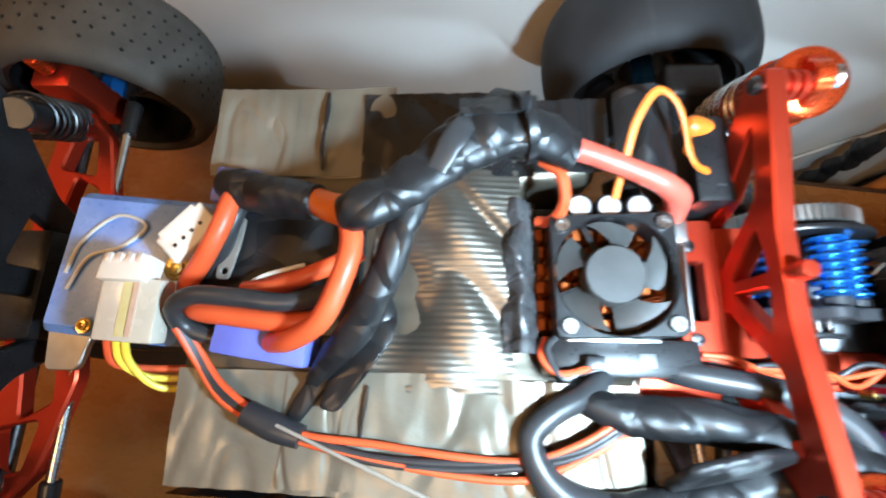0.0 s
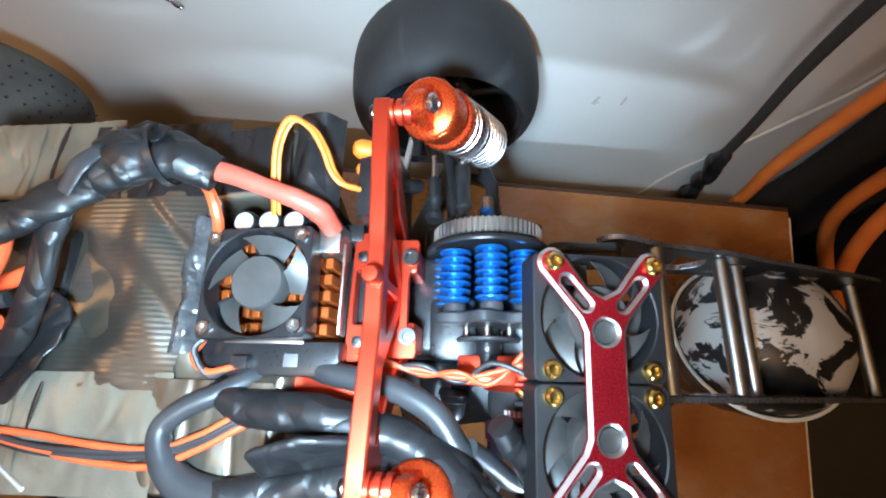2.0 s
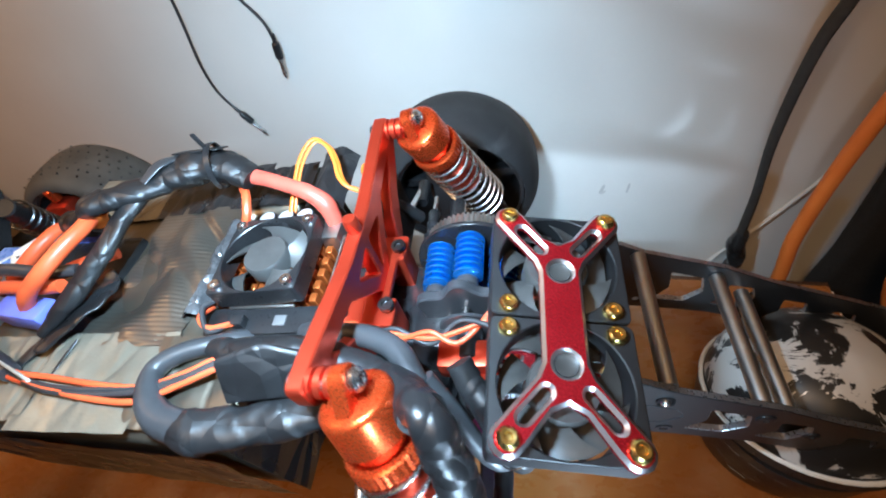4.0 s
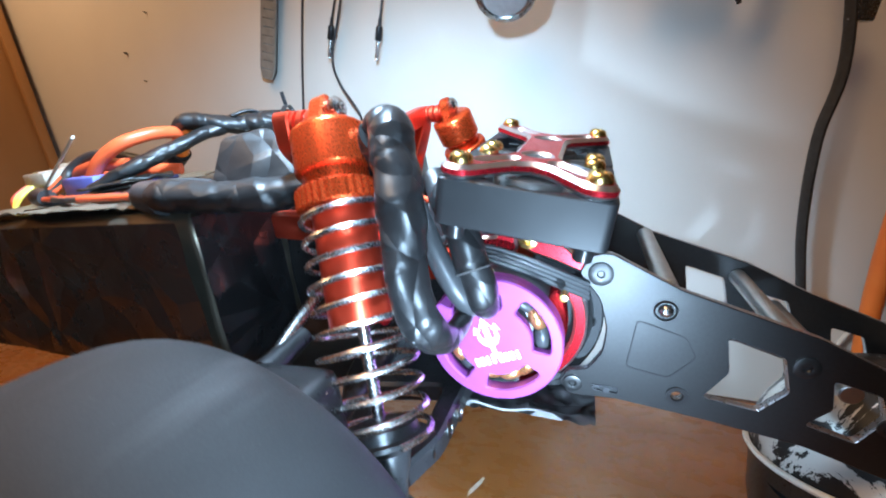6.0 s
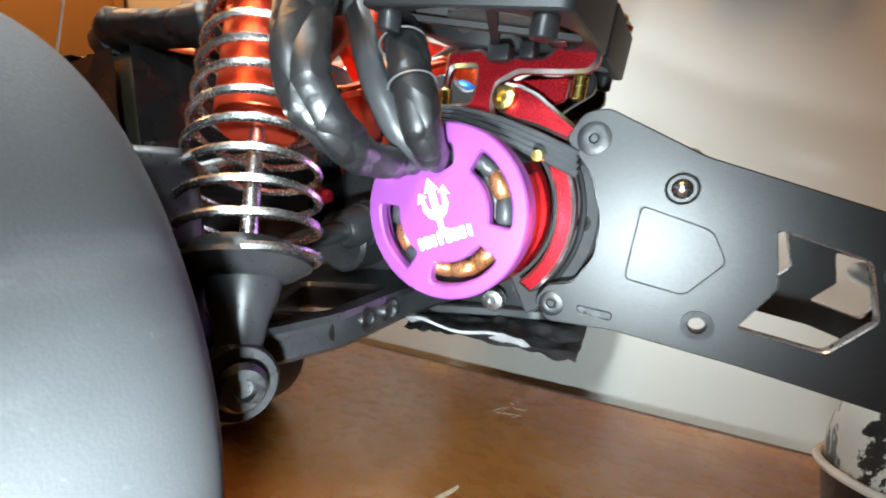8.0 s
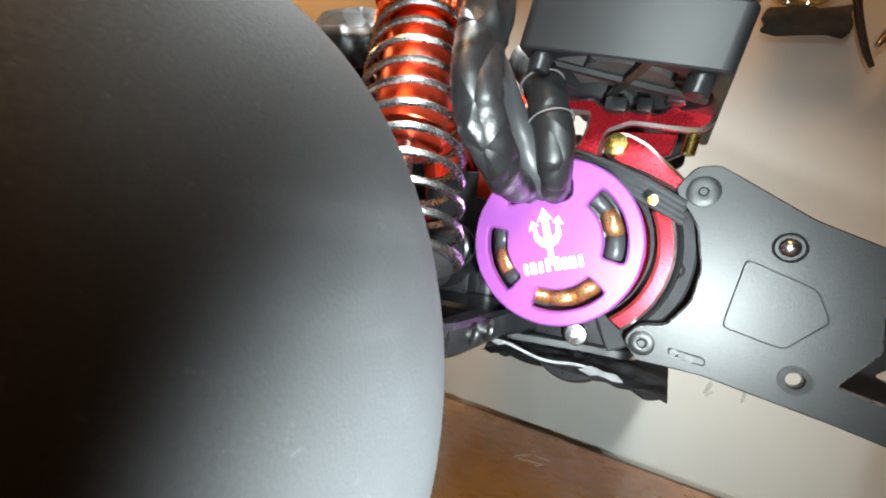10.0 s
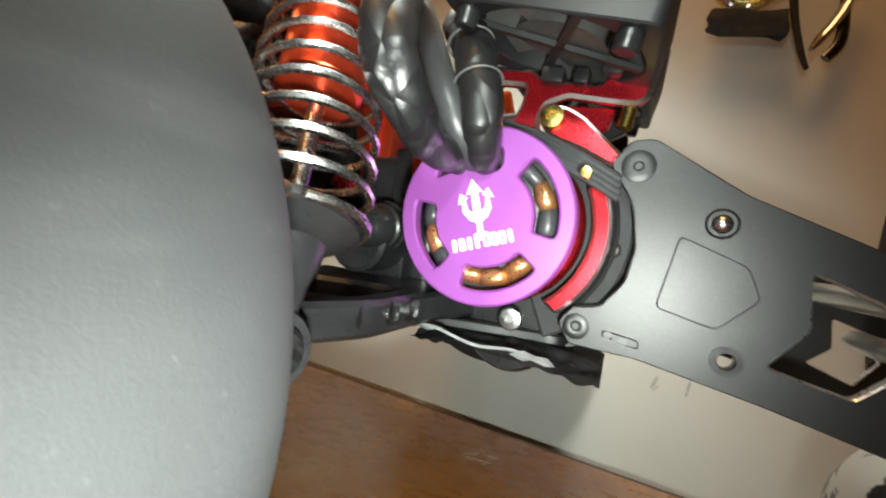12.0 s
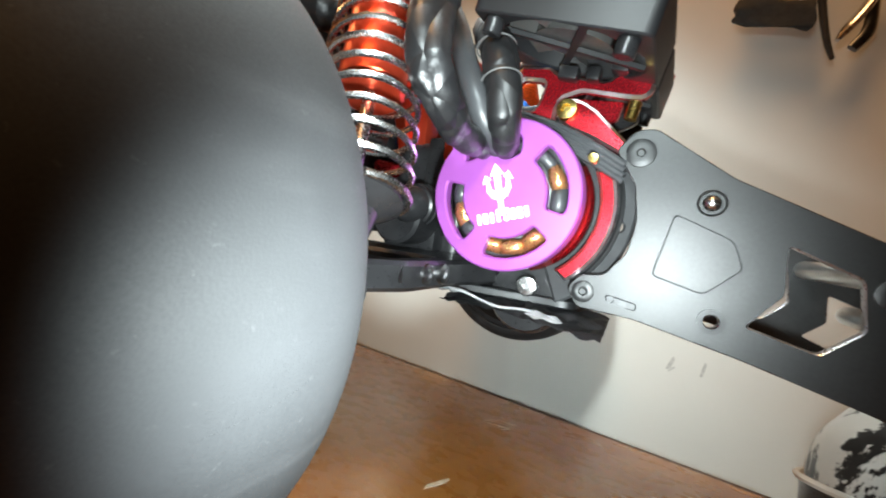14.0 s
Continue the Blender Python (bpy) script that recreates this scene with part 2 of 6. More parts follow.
def table_wood():
    m = material("varnished_table_wood", (0.235, 0.086, 0.017), (0.31, 0.12, 0.027), 0.28, 0, 10, 0.05, 90,
                 stretch=(0.7, 1.4, 1), spread=0.3, coat=0.15, rvar=0.1)
    nt = m.node_tree
    b = nt.nodes["Principled BSDF"]
    old = b.inputs["Base Color"].links[0].from_socket
    n = nt.nodes.new("ShaderNodeTexNoise")
    n.inputs["Scale"].default_value, n.inputs["Detail"].default_value = 17, 10
    r = nt.nodes.new("ShaderNodeValToRGB")
    r.color_ramp.elements[0].position, r.color_ramp.elements[1].position = 0.50, 0.80
    mix = nt.nodes.new("ShaderNodeMix")
    mix.data_type = "RGBA"
    mix.inputs["B"].default_value = (0.50, 0.36, 0.22, 1)
    co = [k for k in nt.nodes if k.bl_idname == "ShaderNodeTexCoord"][0]
    nt.links.new(co.outputs["Object"], n.inputs[0])
    nt.links.new(n.outputs[0], r.inputs[0])
    mul = nt.nodes.new("ShaderNodeMath")
    mul.operation = "MULTIPLY"
    mul.inputs[1].default_value = 0.4
    nt.links.new(r.outputs[0], mul.inputs[0])
    nt.links.new(mul.outputs[0], mix.inputs["Factor"])
    nt.links.new(old, mix.inputs["A"])
    nt.links.new(mix.outputs["Result"], b.inputs["Base Color"])
    return m


def torn_paper():
    """White drum with torn black paper left on it."""
    m = material("torn_black_and_white", (0.012, 0.011, 0.010), (0.02, 0.02, 0.02), 0.4, 0, 30, 0.4, 150)
    nt = m.node_tree
    b = nt.nodes["Principled BSDF"]
    n = [k for k in nt.nodes if k.bl_idname == "ShaderNodeTexNoise"][0]
    n.inputs["Scale"].default_value, n.inputs["Detail"].default_value, n.inputs["Distortion"].default_value = 34, 15, 0.7
    n.inputs["Roughness"].default_value = 0.68
    r = [k for k in nt.nodes if k.bl_idname == "ShaderNodeValToRGB"][0]
    r.color_ramp.elements[0].position, r.color_ramp.elements[1].position = 0.495, 0.503
    r.color_ramp.elements[0].color, r.color_ramp.elements[1].color = (0.018, 0.017, 0.016, 1), (0.55, 0.53, 0.49, 1)
    b.inputs["Metallic"].default_value = 0.25
    mp = [k for k in nt.nodes if k.bl_idname == "ShaderNodeMapping"][0]
    mp.inputs["Location"].default_value = (0.13, 0.02, 0.05)
    return m


TABLE = table_wood()
TORN = torn_paper()


# ---- builders ----
def box(bm, size, m=Matrix(), bevel=0.0, seg=2):
    t = bmesh.new()
    bmesh.ops.create_cube(t, size=1)
    bmesh.ops.scale(t, vec=size, verts=t.verts)
    if bevel:
        bmesh.ops.bevel(t, geom=t.edges[:], offset=bevel, segments=seg, affect="EDGES", profile=0.6)
    return absorb(bm, t, m)


def absorb(bm, t, m=Matrix()):
    bmesh.ops.transform(t, matrix=m, verts=t.verts)
    me = bpy.data.meshes.new("tmp")
    t.to_mesh(me)
    t.free()
    bm.from_mesh(me)
    bpy.data.meshes.remove(me)
    return bm


def axis(p, q):
    """Pose with its z from p to q."""
    p, q = Vector(p), Vector(q)
    return Matrix.Translation(p) @ (q - p).to_track_quat("Z", "Y").to_matrix().to_4x4()


def lathe(bm, profile, m=Matrix(), seg=32, arc=360.0):
    """profile: (radius, height) pairs turned about the local z."""
    t = bmesh.new()
    full = arc >= 360
    n = seg if full else seg + 1
    rings = []
    for r, h in profile:
        ring = []
        for i in range(n):
            a = radians(arc) * i / seg
            ring.append(t.verts.new((r * math.cos(a), r * math.sin(a), h)))
        rings.append(ring)
    for a, b in zip(rings, rings[1:]):
        for i in range(seg):
            j = (i + 1) % n
            t.faces.new((a[i], a[j], b[j], b[i]))
    bmesh.ops.remove_doubles(t, verts=t.verts, dist=1e-6)
    bmesh.ops.recalc_face_normals(t, faces=t.faces)
    return absorb(bm, t, m)


def rod(bm, p, q, r, r2=None, seg=20, bevel=None):
    """A capped round bar from p to q."""
    length = (Vector(q) - Vector(p)).length
    r2 = r if r2 is None else r2
    e = min(r, r2) * 0.12 if bevel is None else bevel
    return lathe(bm, [(0, 0), (r - e, 0), (r, e), (r2, length - e), (r2 - e, length), (0, length)], axis(p, q), seg)


def smooth_path(pts, res=6):
    pts = [Vector(p) for p in pts]
    out = []
    ext = [pts[0] * 2 - pts[1], *pts, pts[-1] * 2 - pts[-2]]
    for i in range(1, len(ext) - 2):
        a, b, c, d = ext[i - 1:i + 3]
        for k in range(res):
            u = k / res
            out.append(0.5 * ((2 * b) + (c - a) * u + (2 * a - 5 * b + 4 * c - d) * u * u + (3 * b - a - 3 * c + d) * u ** 3))
    out.append(pts[-1])
    return out


def tube(bm, pts, r, seg=10, res=6, flat=1.0, cap=True, rough=0.0, up=(0, 0, 1), seed=0.0, wrap=0.0):
    """A cable along pts. r: radius or list of radii along it. flat: height over width. rough: wrinkles."""
    res, seg = (14, max(seg, 28)) if (rough or wrap) and res > 1 else (res, seg)
    path = smooth_path(pts, res) if res > 1 else [Vector(p) for p in pts]
    n = len(path)
    radii = r if isinstance(r, (list, tuple)) else [r, r]
    t = bmesh.new()
    rings = []
    prev = None
    run = 0.0
    for i, p in enumerate(path):
        run += (p - path[i - 1]).length if i else 0.0
        d = (path[min(i + 1, n - 1)] - path[max(i - 1, 0)]).normalized()
        side = d.cross(Vector(up)) if prev is None else prev - d * prev.dot(d)
        if side.length < 1e-4:
            side = d.cross(Vector((1, 0, 0)))
        side.normalize()
        prev = side
        nor = side.cross(d)
        f = i / (n - 1) * (len(radii) - 1)
        k = min(int(f), len(radii) - 2)
        rr = radii[k] + (radii[k + 1] - radii[k]) * (f - k)
        ring = []
        for j in range(seg):
            a = 2 * math.pi * j / seg
            o = side * math.cos(a) * rr + nor * math.sin(a) * rr * flat
            if wrap:
                turn = (run / wrap + j / seg) % 1.0
                o *= 1 + 0.10 * (turn - 0.5)
            if rough:
                # plateaus of tape parted by creases
                d1 = noise.voronoi((p + o) * 48 + Vector((seed, 0, 0)))[0]
                w = 1.3 * min(1.0, 2.6 * (d1[1] - d1[0])) - 0.7 + 1.2 * noise.noise((p + o) * 75 + Vector((0, seed, 3))) + 0.4 * noise.noise((p + o) * 300)
                o *= 1 + rough * w
            ring.append(t.verts.new(p + o))
        rings.append(ring)
    for a, b in zip(rings, rings[1:]):
        for j in range(seg):
            t.faces.new((a[j], a[(j + 1) % seg], b[(j + 1) % seg], b[j]))
    if cap:
        t.faces.new(rings[0][::-1])
        t.faces.new(rings[-1])
    bmesh.ops.recalc_face_normals(t, faces=t.faces)
    return absorb(bm, t)


def spring(bm, p, q, r0, r1, wire, turns, seg=7, per=22):
    m = axis(p, q)
    length = (Vector(q) - Vector(p)).length
    n = int(turns * per)
    pts = []
    for i in range(n + 1):
        u = i / n
        a = 2 * math.pi * turns * u
        r = r0 + (r1 - r0) * u
        pts.append(m @ Vector((r * math.cos(a), r * math.sin(a), length * u)))
    return tube(bm, pts, wire, seg=seg, res=1)


def rounded(poly, r, seg=4):
    """A polygon with its corners rounded."""
    out = []
    n = len(poly)
    for i in range(n):
        a, b, c = (Vector((*poly[k % n], 0)) for k in (i - 1, i, i + 1))
        u, v = (a - b), (c - b)
        e = min(r, u.length * 0.45, v.length * 0.45)
        s, f = b + u.normalized() * e, b + v.normalized() * e
        for k in range(seg + 1):
            w = k / seg
            q = s * (1 - w) ** 2 + b * 2 * w * (1 - w) + f * w * w
            out.append((q.x, q.y))
    return out


def ring_poly(cx, cy, r, n=20):
    return [(cx + r * math.cos(2 * math.pi * i / n), cy + r * math.sin(2 * math.pi * i / n)) for i in range(n)]


def slab(bm, outer, holes=(), thick=0.002, bevel=0.0, m=Matrix()):
    """A flat plate in the local xy plane with holes through it, centred on z = 0."""
    cu = bpy.data.curves.new("tmp", "CURVE")
    cu.dimensions, cu.fill_mode = "2D", "BOTH"
    cu.extrude = thick / 2 - bevel
    cu.bevel_depth, cu.bevel_resolution, cu.offset = bevel, 0, -bevel
    for poly in (outer, *holes):
        s = cu.splines.new("POLY")
        s.points.add(len(poly) - 1)
        for pt, (x, y) in zip(s.points, poly):
            pt.co = (x, y, 0, 1)
        s.use_cyclic_u = True
    ob = bpy.data.objects.new("tmp", cu)
    me = bpy.data.meshes.new_from_object(ob)
    t = bmesh.new()
    t.from_mesh(me)
    bmesh.ops.remove_doubles(t, verts=t.verts, dist=1e-7)
    bpy.data.objects.remove(ob)
    bpy.data.curves.remove(cu)
    bpy.data.meshes.remove(me)
    return absorb(bm, t, m)


def wrinkle(bm, amp, scale, seed=0.0):
    for v in bm.verts:
        d = noise.noise_vector(v.co * scale + Vector((seed, seed, 0)))
        v.co += d * amp


def part(name, bm, mat, parent=None, label="", smooth=40):
    me = bpy.data.meshes.new(name)
    bm.to_mesh(me)
    bm.free()
    me.materials.append(mat)
    if smooth:
        me.shade_smooth()
        me.set_sharp_from_angle(angle=radians(smooth))
    ob = new(name, me)
    if parent:
        ob.parent = parent
    if label:
        ob["label"] = label
    return ob


def thing(name, label, category, group="", kind=""):
    return tagged(new(name), label, category, group, kind)


def solid(name, bm, mat, label, category, group="", kind="", smooth=40):
    return tagged(part(name, bm, mat, None, "", smooth), label, category, group, kind)


XZ = lambda y: pose(0, y, 0, 90, 0, 0)
YZ = lambda x: pose(x, 0, 0, 90, 0, 90)
B = bmesh.new


def chamfered(ob, mat, n):
    """Gives the sloping bevel faces of a plate with the normal n their own bare metal."""
    ob.data.materials.append(mat)
    n = Vector(n).normalized()
    for p in ob.data.polygons:
        if 0.25 < abs(p.normal.dot(n)) < 0.93:
            p.material_index = 1
    return ob


# ---- the room ----
YAW = -6.84
WALL = pose(0.12, 0.173, 0, 0, 0, YAW)
DESK = pose(0.27, 0.0975, 0, 0, 0, YAW)


def room():
    b = B()
    box(b, (2.4, 0.1, 2.6), WALL @ pose(0.05, 0.05, 0.5))
    solid("wall_north", b, PAINT, "off-white painted wall with small scuffs and nail holes", "wall", kind="structure")
    b = B()
    box(b, (0.06, 2.4, 2.6), WALL @ pose(-1.18, -1.2, 0.5))
    solid("wall_west", b, ROOM, "plain warm painted side wall", "wall", kind="structure")
    # added east and south walls and floor: the unlit room is in their colour
    b = B()
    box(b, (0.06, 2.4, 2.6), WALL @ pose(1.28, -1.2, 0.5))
    solid("wall_east", b, ROOM_UNLIT, "plain added side wall, coloured dark for the unlit room", "wall", kind="structure")
    b = B()
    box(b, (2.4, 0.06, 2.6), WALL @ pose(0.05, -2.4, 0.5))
    solid("wall_south", b, ROOM_UNLIT, "plain added wall across the room, coloured dark as unlit", "wall", kind="structure")
    b = B()
    box(b, (2.6, 2.6, 0.06), WALL @ pose(0.05, -1.15, 1.83))
    solid("ceiling", b, ROOM, "plain warm painted ceiling", "ceiling", kind="structure")
    b = B()
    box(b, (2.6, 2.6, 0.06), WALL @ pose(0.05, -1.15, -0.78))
    solid("floor", b, ROOM_UNLIT, "added floor under the table, coloured dark as unlit", "floor", kind="structure")


def table():
    t = thing("table", "varnished orange-brown wooden table with scratches, set off the wall", "table")
    b = B()
    box(b, (1.35, 0.85, 0.022), DESK @ pose(-0.675, -0.425, -0.011), 0.0015)
    part("tabletop", b, TABLE, t)
    b = B()
    box(b, (0.0012, 0.84, 0.0012), DESK @ pose(0.0003, -0.425, -0.0006), 0.0003)
    part("worn_edge", b, SCRATCH, t)
    # dark strip paints the shadow line of the gap between tabletop and wall
    b = B()
    box(b, (1.35, 0.0035, 0.0215), DESK @ pose(-0.675, 0.0018, -0.0113), 0.0006)
    part("gap_shade_strip", b, GAP_SHADE, t, "dark strip painting the shaded gap behind the tabletop")
    for x, y in ((-0.05, -0.05), (-1.3, -0.05), (-0.05, -0.8), (-1.3, -0.8)):
        b = B()
        box(b, (0.05, 0.05, 0.728), DESK @ pose(x, y, -0.386), 0.003)
        part("leg", b, TABLE, t)
    # pale scrapes in the varnish
    rnd = random.Random(4)
    for x, y, length, turn, n in ((0.026, 0.088, 0.016, 25, 9), (-0.024, 0.085, 0.006, 10, 3), (0.023, 0.006, 0.016, 62, 1), (0.03, 0.095, 0.01, -20, 4)):
        for k in range(n):
            b = B()
            w = 0.0022 if n == 1 else 0.0007
            dx, dy = (rnd.uniform(-0.008, 0.008), rnd.uniform(-0.006, 0.006)) if n > 1 else (0, 0)
            ln = length * (1 if n == 1 else rnd.uniform(0.2, 0.6))
            slab(b, rounded([(-ln / 2, -w / 2), (ln * 0.2, -w * 0.7), (ln / 2, -w * 0.1), (ln / 2, w * 0.4), (-ln * 0.3, w / 2)], w * 0.3), (),
                 0.0003, 0, pose(x + dx, y + dy, 0.0001, 0, 0, turn + rnd.uniform(-50, 50) * (n > 1)))
            part("scratch", b, SCRATCH, t)


SCRATCH = material("bare_scraped_wood", (0.50, 0.38, 0.27), (0.66, 0.55, 0.42), 0.6, 0, 300, 0.1, 700)
GAP_SHADE = material("table_gap_shade", (0.030, 0.014, 0.006), (0.06, 0.028, 0.012), 0.5, 0, 40, 0.2, 300)
SCUFF = material("wall_scuff", (0.40, 0.385, 0.36), (0.50, 0.48, 0.45), 0.7, 0, 500, 0.1, 700, spread=0.1)
room()
table()


def wall_marks():
    for x, z, w, h, turn in ((0.0, 0.045, 0.0034, 0.011, 12), (0.001, 0.041, 0.0018, 0.006, 35), (0.020, 0.046, 0.0026, 0.012, 4)):
        b = B()
        slab(b, rounded([(-w / 2, -h / 2), (w * 0.2, -h * 0.4), (w / 2, h * 0.3), (0, h / 2), (-w * 0.4, h * 0.1)], w * 0.2), (), 0.0004, 0,
             WALL @ pose(x, -0.0002, z, 90, turn, 0))
        solid("scuff_mark", b, SCUFF, "faint dark scuff on the painted wall", "scuff mark", "wall scuffs")
    for x, z, r in ((-0.556, 0.319, 0.0016), (-0.50, 0.352, 0.001), (-0.535, 0.285, 0.0009), (-0.46, 0.36, 0.0011)):
        b = B()
        rod(b, WALL @ Vector((x, 0.001, z)), WALL @ Vector((x + 0.001, -0.004, z + 0.001)), r, r * 0.6, 8)
        solid("nail", b, DARK_STEEL, "small dark nail stub in the painted wall", "nail", "wall nails")


def side_board():
    t = thing("cupboard", "plain brown wooden cupboard side beside the wall", "cupboard")
    b = B()
    box(b, (0.03, 0.9, 1.1), WALL @ pose(-0.80, -0.46, 0.55), 0.002)
    part("side_panel", b, WOOD_PANEL, t)
    b = B()
    box(b, (0.008, 0.012, 1.1), WALL @ pose(-0.781, -0.014, 0.55), 0.002)
    part("edge_strip", b, WOOD_PANEL, t)


wall_marks()
side_board()


# ---- things on the wall ----
def on_wall(x, y, z):
    """Point given by its world x and z, y metres in front of the wall."""
    return (x, 0.1874 - 0.12 * x - y, z)


def jack_lead(pts, label):
    """Thin black lead; the last point is the tip of its plug."""
    t = thing("audio_cable", label, "cable", "plugs hanging on the wall")
    p = [Vector(q) for q in pts]
    d = (p[-1] - p[-2]).normalized()
    tip = p[-1]
    b = B()
    tube(b, [*p[:-1], tip - d * 0.030], 0.0011, 8)
    part("lead", b, WIRE_BLACK, t)
    b = B()
    lathe(b, [(0, 0), (0.0014, 0), (0.0016, 0.006), (0.0028, 0.007), (0.003, 0.009), (0.003, 0.0175), (0.0026, 0.018), (0, 0.018)], axis(tip - d * 0.034, tip), 14)
    part("plug_body", b, PLASTIC, t)
    b = B()
    lathe(b, [(0, 0), (0.00175, 0), (0.00175, 0.0045), (0.0013, 0.0048), (0.0013, 0.0055), (0.00175, 0.0058), (0.00175, 0.0085),
              (0.0013, 0.0088), (0.0013, 0.0094), (0.00175, 0.0097), (0.0019, 0.013), (0.0012, 0.0145), (0.0015, 0.0155), (0, 0.0165)], axis(tip - d * 0.0163, tip), 12)
    part("plug_pin", b, STEEL, t)


W = on_wall
jack_lead([W(-0.070, 0.006, 0.42), W(-0.100, 0.006, 0.35), W(-0.1171, 0.006, 0.3148), W(-0.1263, 0.006, 0.2953), W(-0.1357, 0.006, 0.2661)], "thin black lead hanging with a steel jack plug")
jack_lead([W(-0.036, 0.006, 0.42), W(-0.058, 0.006, 0.345), W(-0.071, 0.006, 0.3051), W(-0.0786, 0.006, 0.2819), W(-0.0864, 0.006, 0.2562)], "thin black lead hanging with a steel jack plug")
jack_lead([W(-0.075, 0.006, 0.42), W(-0.1116, 0.006, 0.3136), W(-0.1316, 0.006, 0.2692), W(-0.1297, 0.006, 0.2452), W(-0.1132, 0.006, 0.2161), W(-0.1119, 0.006, 0.1983), W(-0.1175, 0.006, 0.1726)],
          "thin black lead bent sideways with a steel jack plug")
jack_lead([W(-0.120, 0.006, 0.42), W(-0.1524, 0.006, 0.3223), W(-0.1685, 0.006, 0.2657), W(-0.1787, 0.006, 0.2240), W(-0.188, 0.006, 0.190), W(-0.189, 0.006, 0.166), W(-0.181, 0.006, 0.148), W(-0.166, 0.006, 0.122)],
          "thin black lead hanging low with a steel jack plug")


def watch_strap():
    t = thing("watch_strap", "grey perforated watch strap hanging on the wall", "watch strap")
    m = Matrix.Translation(W(-0.1835, 0.006, 0.3520)) @ pose(0, 0, 0, 90, 0, YAW) @ pose(0, 0, 0, 0, 0, -19)
    holes = []
    for i in range(22):
        for j in range(4):
            holes.append(ring_poly(-0.0054 + 0.0036 * j + (0.0018 if i % 2 else 0) * 0.6, -0.088 + i * 0.0075, 0.0009, 8))
    b = B()
    slab(b, rounded([(-0.0095, 0.11), (-0.0095, -0.088), (-0.006, -0.0975), (0.006, -0.0975), (0.0095, -0.088), (0.0095, 0.11)], 0.002), holes, 0.0025, 0.0003, m)
    part("strap", b, LEATHER, t)
    b = B()
    slab(b, rounded([(-0.0092, 0.11), (-0.0092, -0.09), (-0.005, -0.097), (0.005, -0.097), (0.0092, -0.09), (0.0092, 0.11)], 0.002), (), 0.0012, 0, m @ pose(0, 0, -0.0019))
    part("lining", b, STRAP, t)


watch_strap()


WATCH_DIAL = material("dull_gold_dial", (0.10, 0.07, 0.03), (0.16, 0.11, 0.05), 0.4, 0.5, 90, 0.1, 700)


def wrist_watch(c, facing, label, dial, metal=STEEL):
    """A watch case with a studded bezel on its strap."""
    t = thing("wrist_watch", label, "watch", "watches on the wall")
    c = Vector(c)
    m = axis(c, c + Vector(facing))
    b = B()
    lathe(b, [(0.0, -0.005), (0.017, -0.005), (0.0205, -0.002), (0.0215, 0.002), (0.0205, 0.0045), (0.0172, 0.0054), (0.0160, 0.0040), (0, 0.004)], m, 44)
    part("case", b, metal, t)
    b = B()
    lathe(b, [(0, 0.0043), (0.0158, 0.0043), (0.0158, 0.0046), (0, 0.0047)], m, 32)
    part("dial", b, dial, t)
    for k in range(12):
        b = B()
        a = 2 * math.pi * k / 12
        rod(b, m @ Vector((0.0186 * math.cos(a), 0.0186 * math.sin(a), 0.003)), m @ Vector((0.0186 * math.cos(a), 0.0186 * math.sin(a), 0.0060)), 0.0010, seg=8)
        part("bezel_stud", b, STEEL, t)
    for k, (a, ln) in enumerate(((15, 0.009), (110, 0.012))):
        b = B()
        box(b, (ln, 0.0009, 0.0003), m @ Matrix.Rotation(radians(a), 4, "Z") @ pose(ln / 2, 0, 0.0052))
        part("watch_pointer", b, BARE, t)
    b = B()
    tube(b, [m @ Vector((0.0, 0.019, -0.001)), m @ Vector((0.0, 0.030, -0.005)), m @ Vector((0.001, 0.046, -0.007)), m @ Vector((0.001, 0.080, -0.007))], [0.0090, 0.0088, 0.0085], 10, 5, flat=0.2)
    part("strap", b, STRAP, t)


def wall_trinkets():
    """Dark straps and a bright clip that hang beside the watches."""
    b = B()
    box(b, (0.042, 0.005, 0.015), Matrix.Translation((0.141, 0.149, 0.2760)) @ pose(0, 0, 0, 5, 9, -6), 0.002)
    bmesh.ops.subdivide_edges(b, edges=b.edges[:], cuts=4, use_grid_fill=True)
    wrinkle(b, 0.0030, 130)
    solid("strap_end", b, STRAP, "black watch strap end hanging below its case", "strap")
    b = B()
    tube(b, [(0.160, 0.148, 0.31), (0.163, 0.147, 0.28), (0.168, 0.146, 0.257), (0.172, 0.146, 0.246)], [0.0046, 0.0042, 0.0036, 0.0026], 10, flat=0.5)
    solid("strap_tail", b, STRAP, "narrow black strap hanging on the wall", "strap")
    t = thing("snap_clip", "bright steel snap clip hanging on the wall", "clip")
    b = B()
    tube(b, [(0.192, 0.147, 0.30), (0.184, 0.146, 0.276), (0.176, 0.145, 0.262), (0.1725, 0.145, 0.256)], [0.0035, 0.0045, 0.0042, 0.002], 12, flat=0.6)
    part("gate", b, STEEL, t)
    b = B()
    tube(b, [(0.186, 0.148, 0.285), (0.186, 0.147, 0.262), (0.180, 0.146, 0.251)], [0.003, 0.0036, 0.003], 10, flat=0.6)
    part("tongue", b, DARK_STEEL, t)


wrist_watch((0.036, 0.150, 0.2800), (-0.05, -0.72, -0.62), "shiny steel wrist watch hanging by the wall", CAPTOP)
wrist_watch((0.1405, 0.148, 0.3060), (-0.15, -0.85, -0.35), "gold wrist watch with a dark dial hanging by the wall", WATCH_DIAL, GOLD)
wall_trinkets()



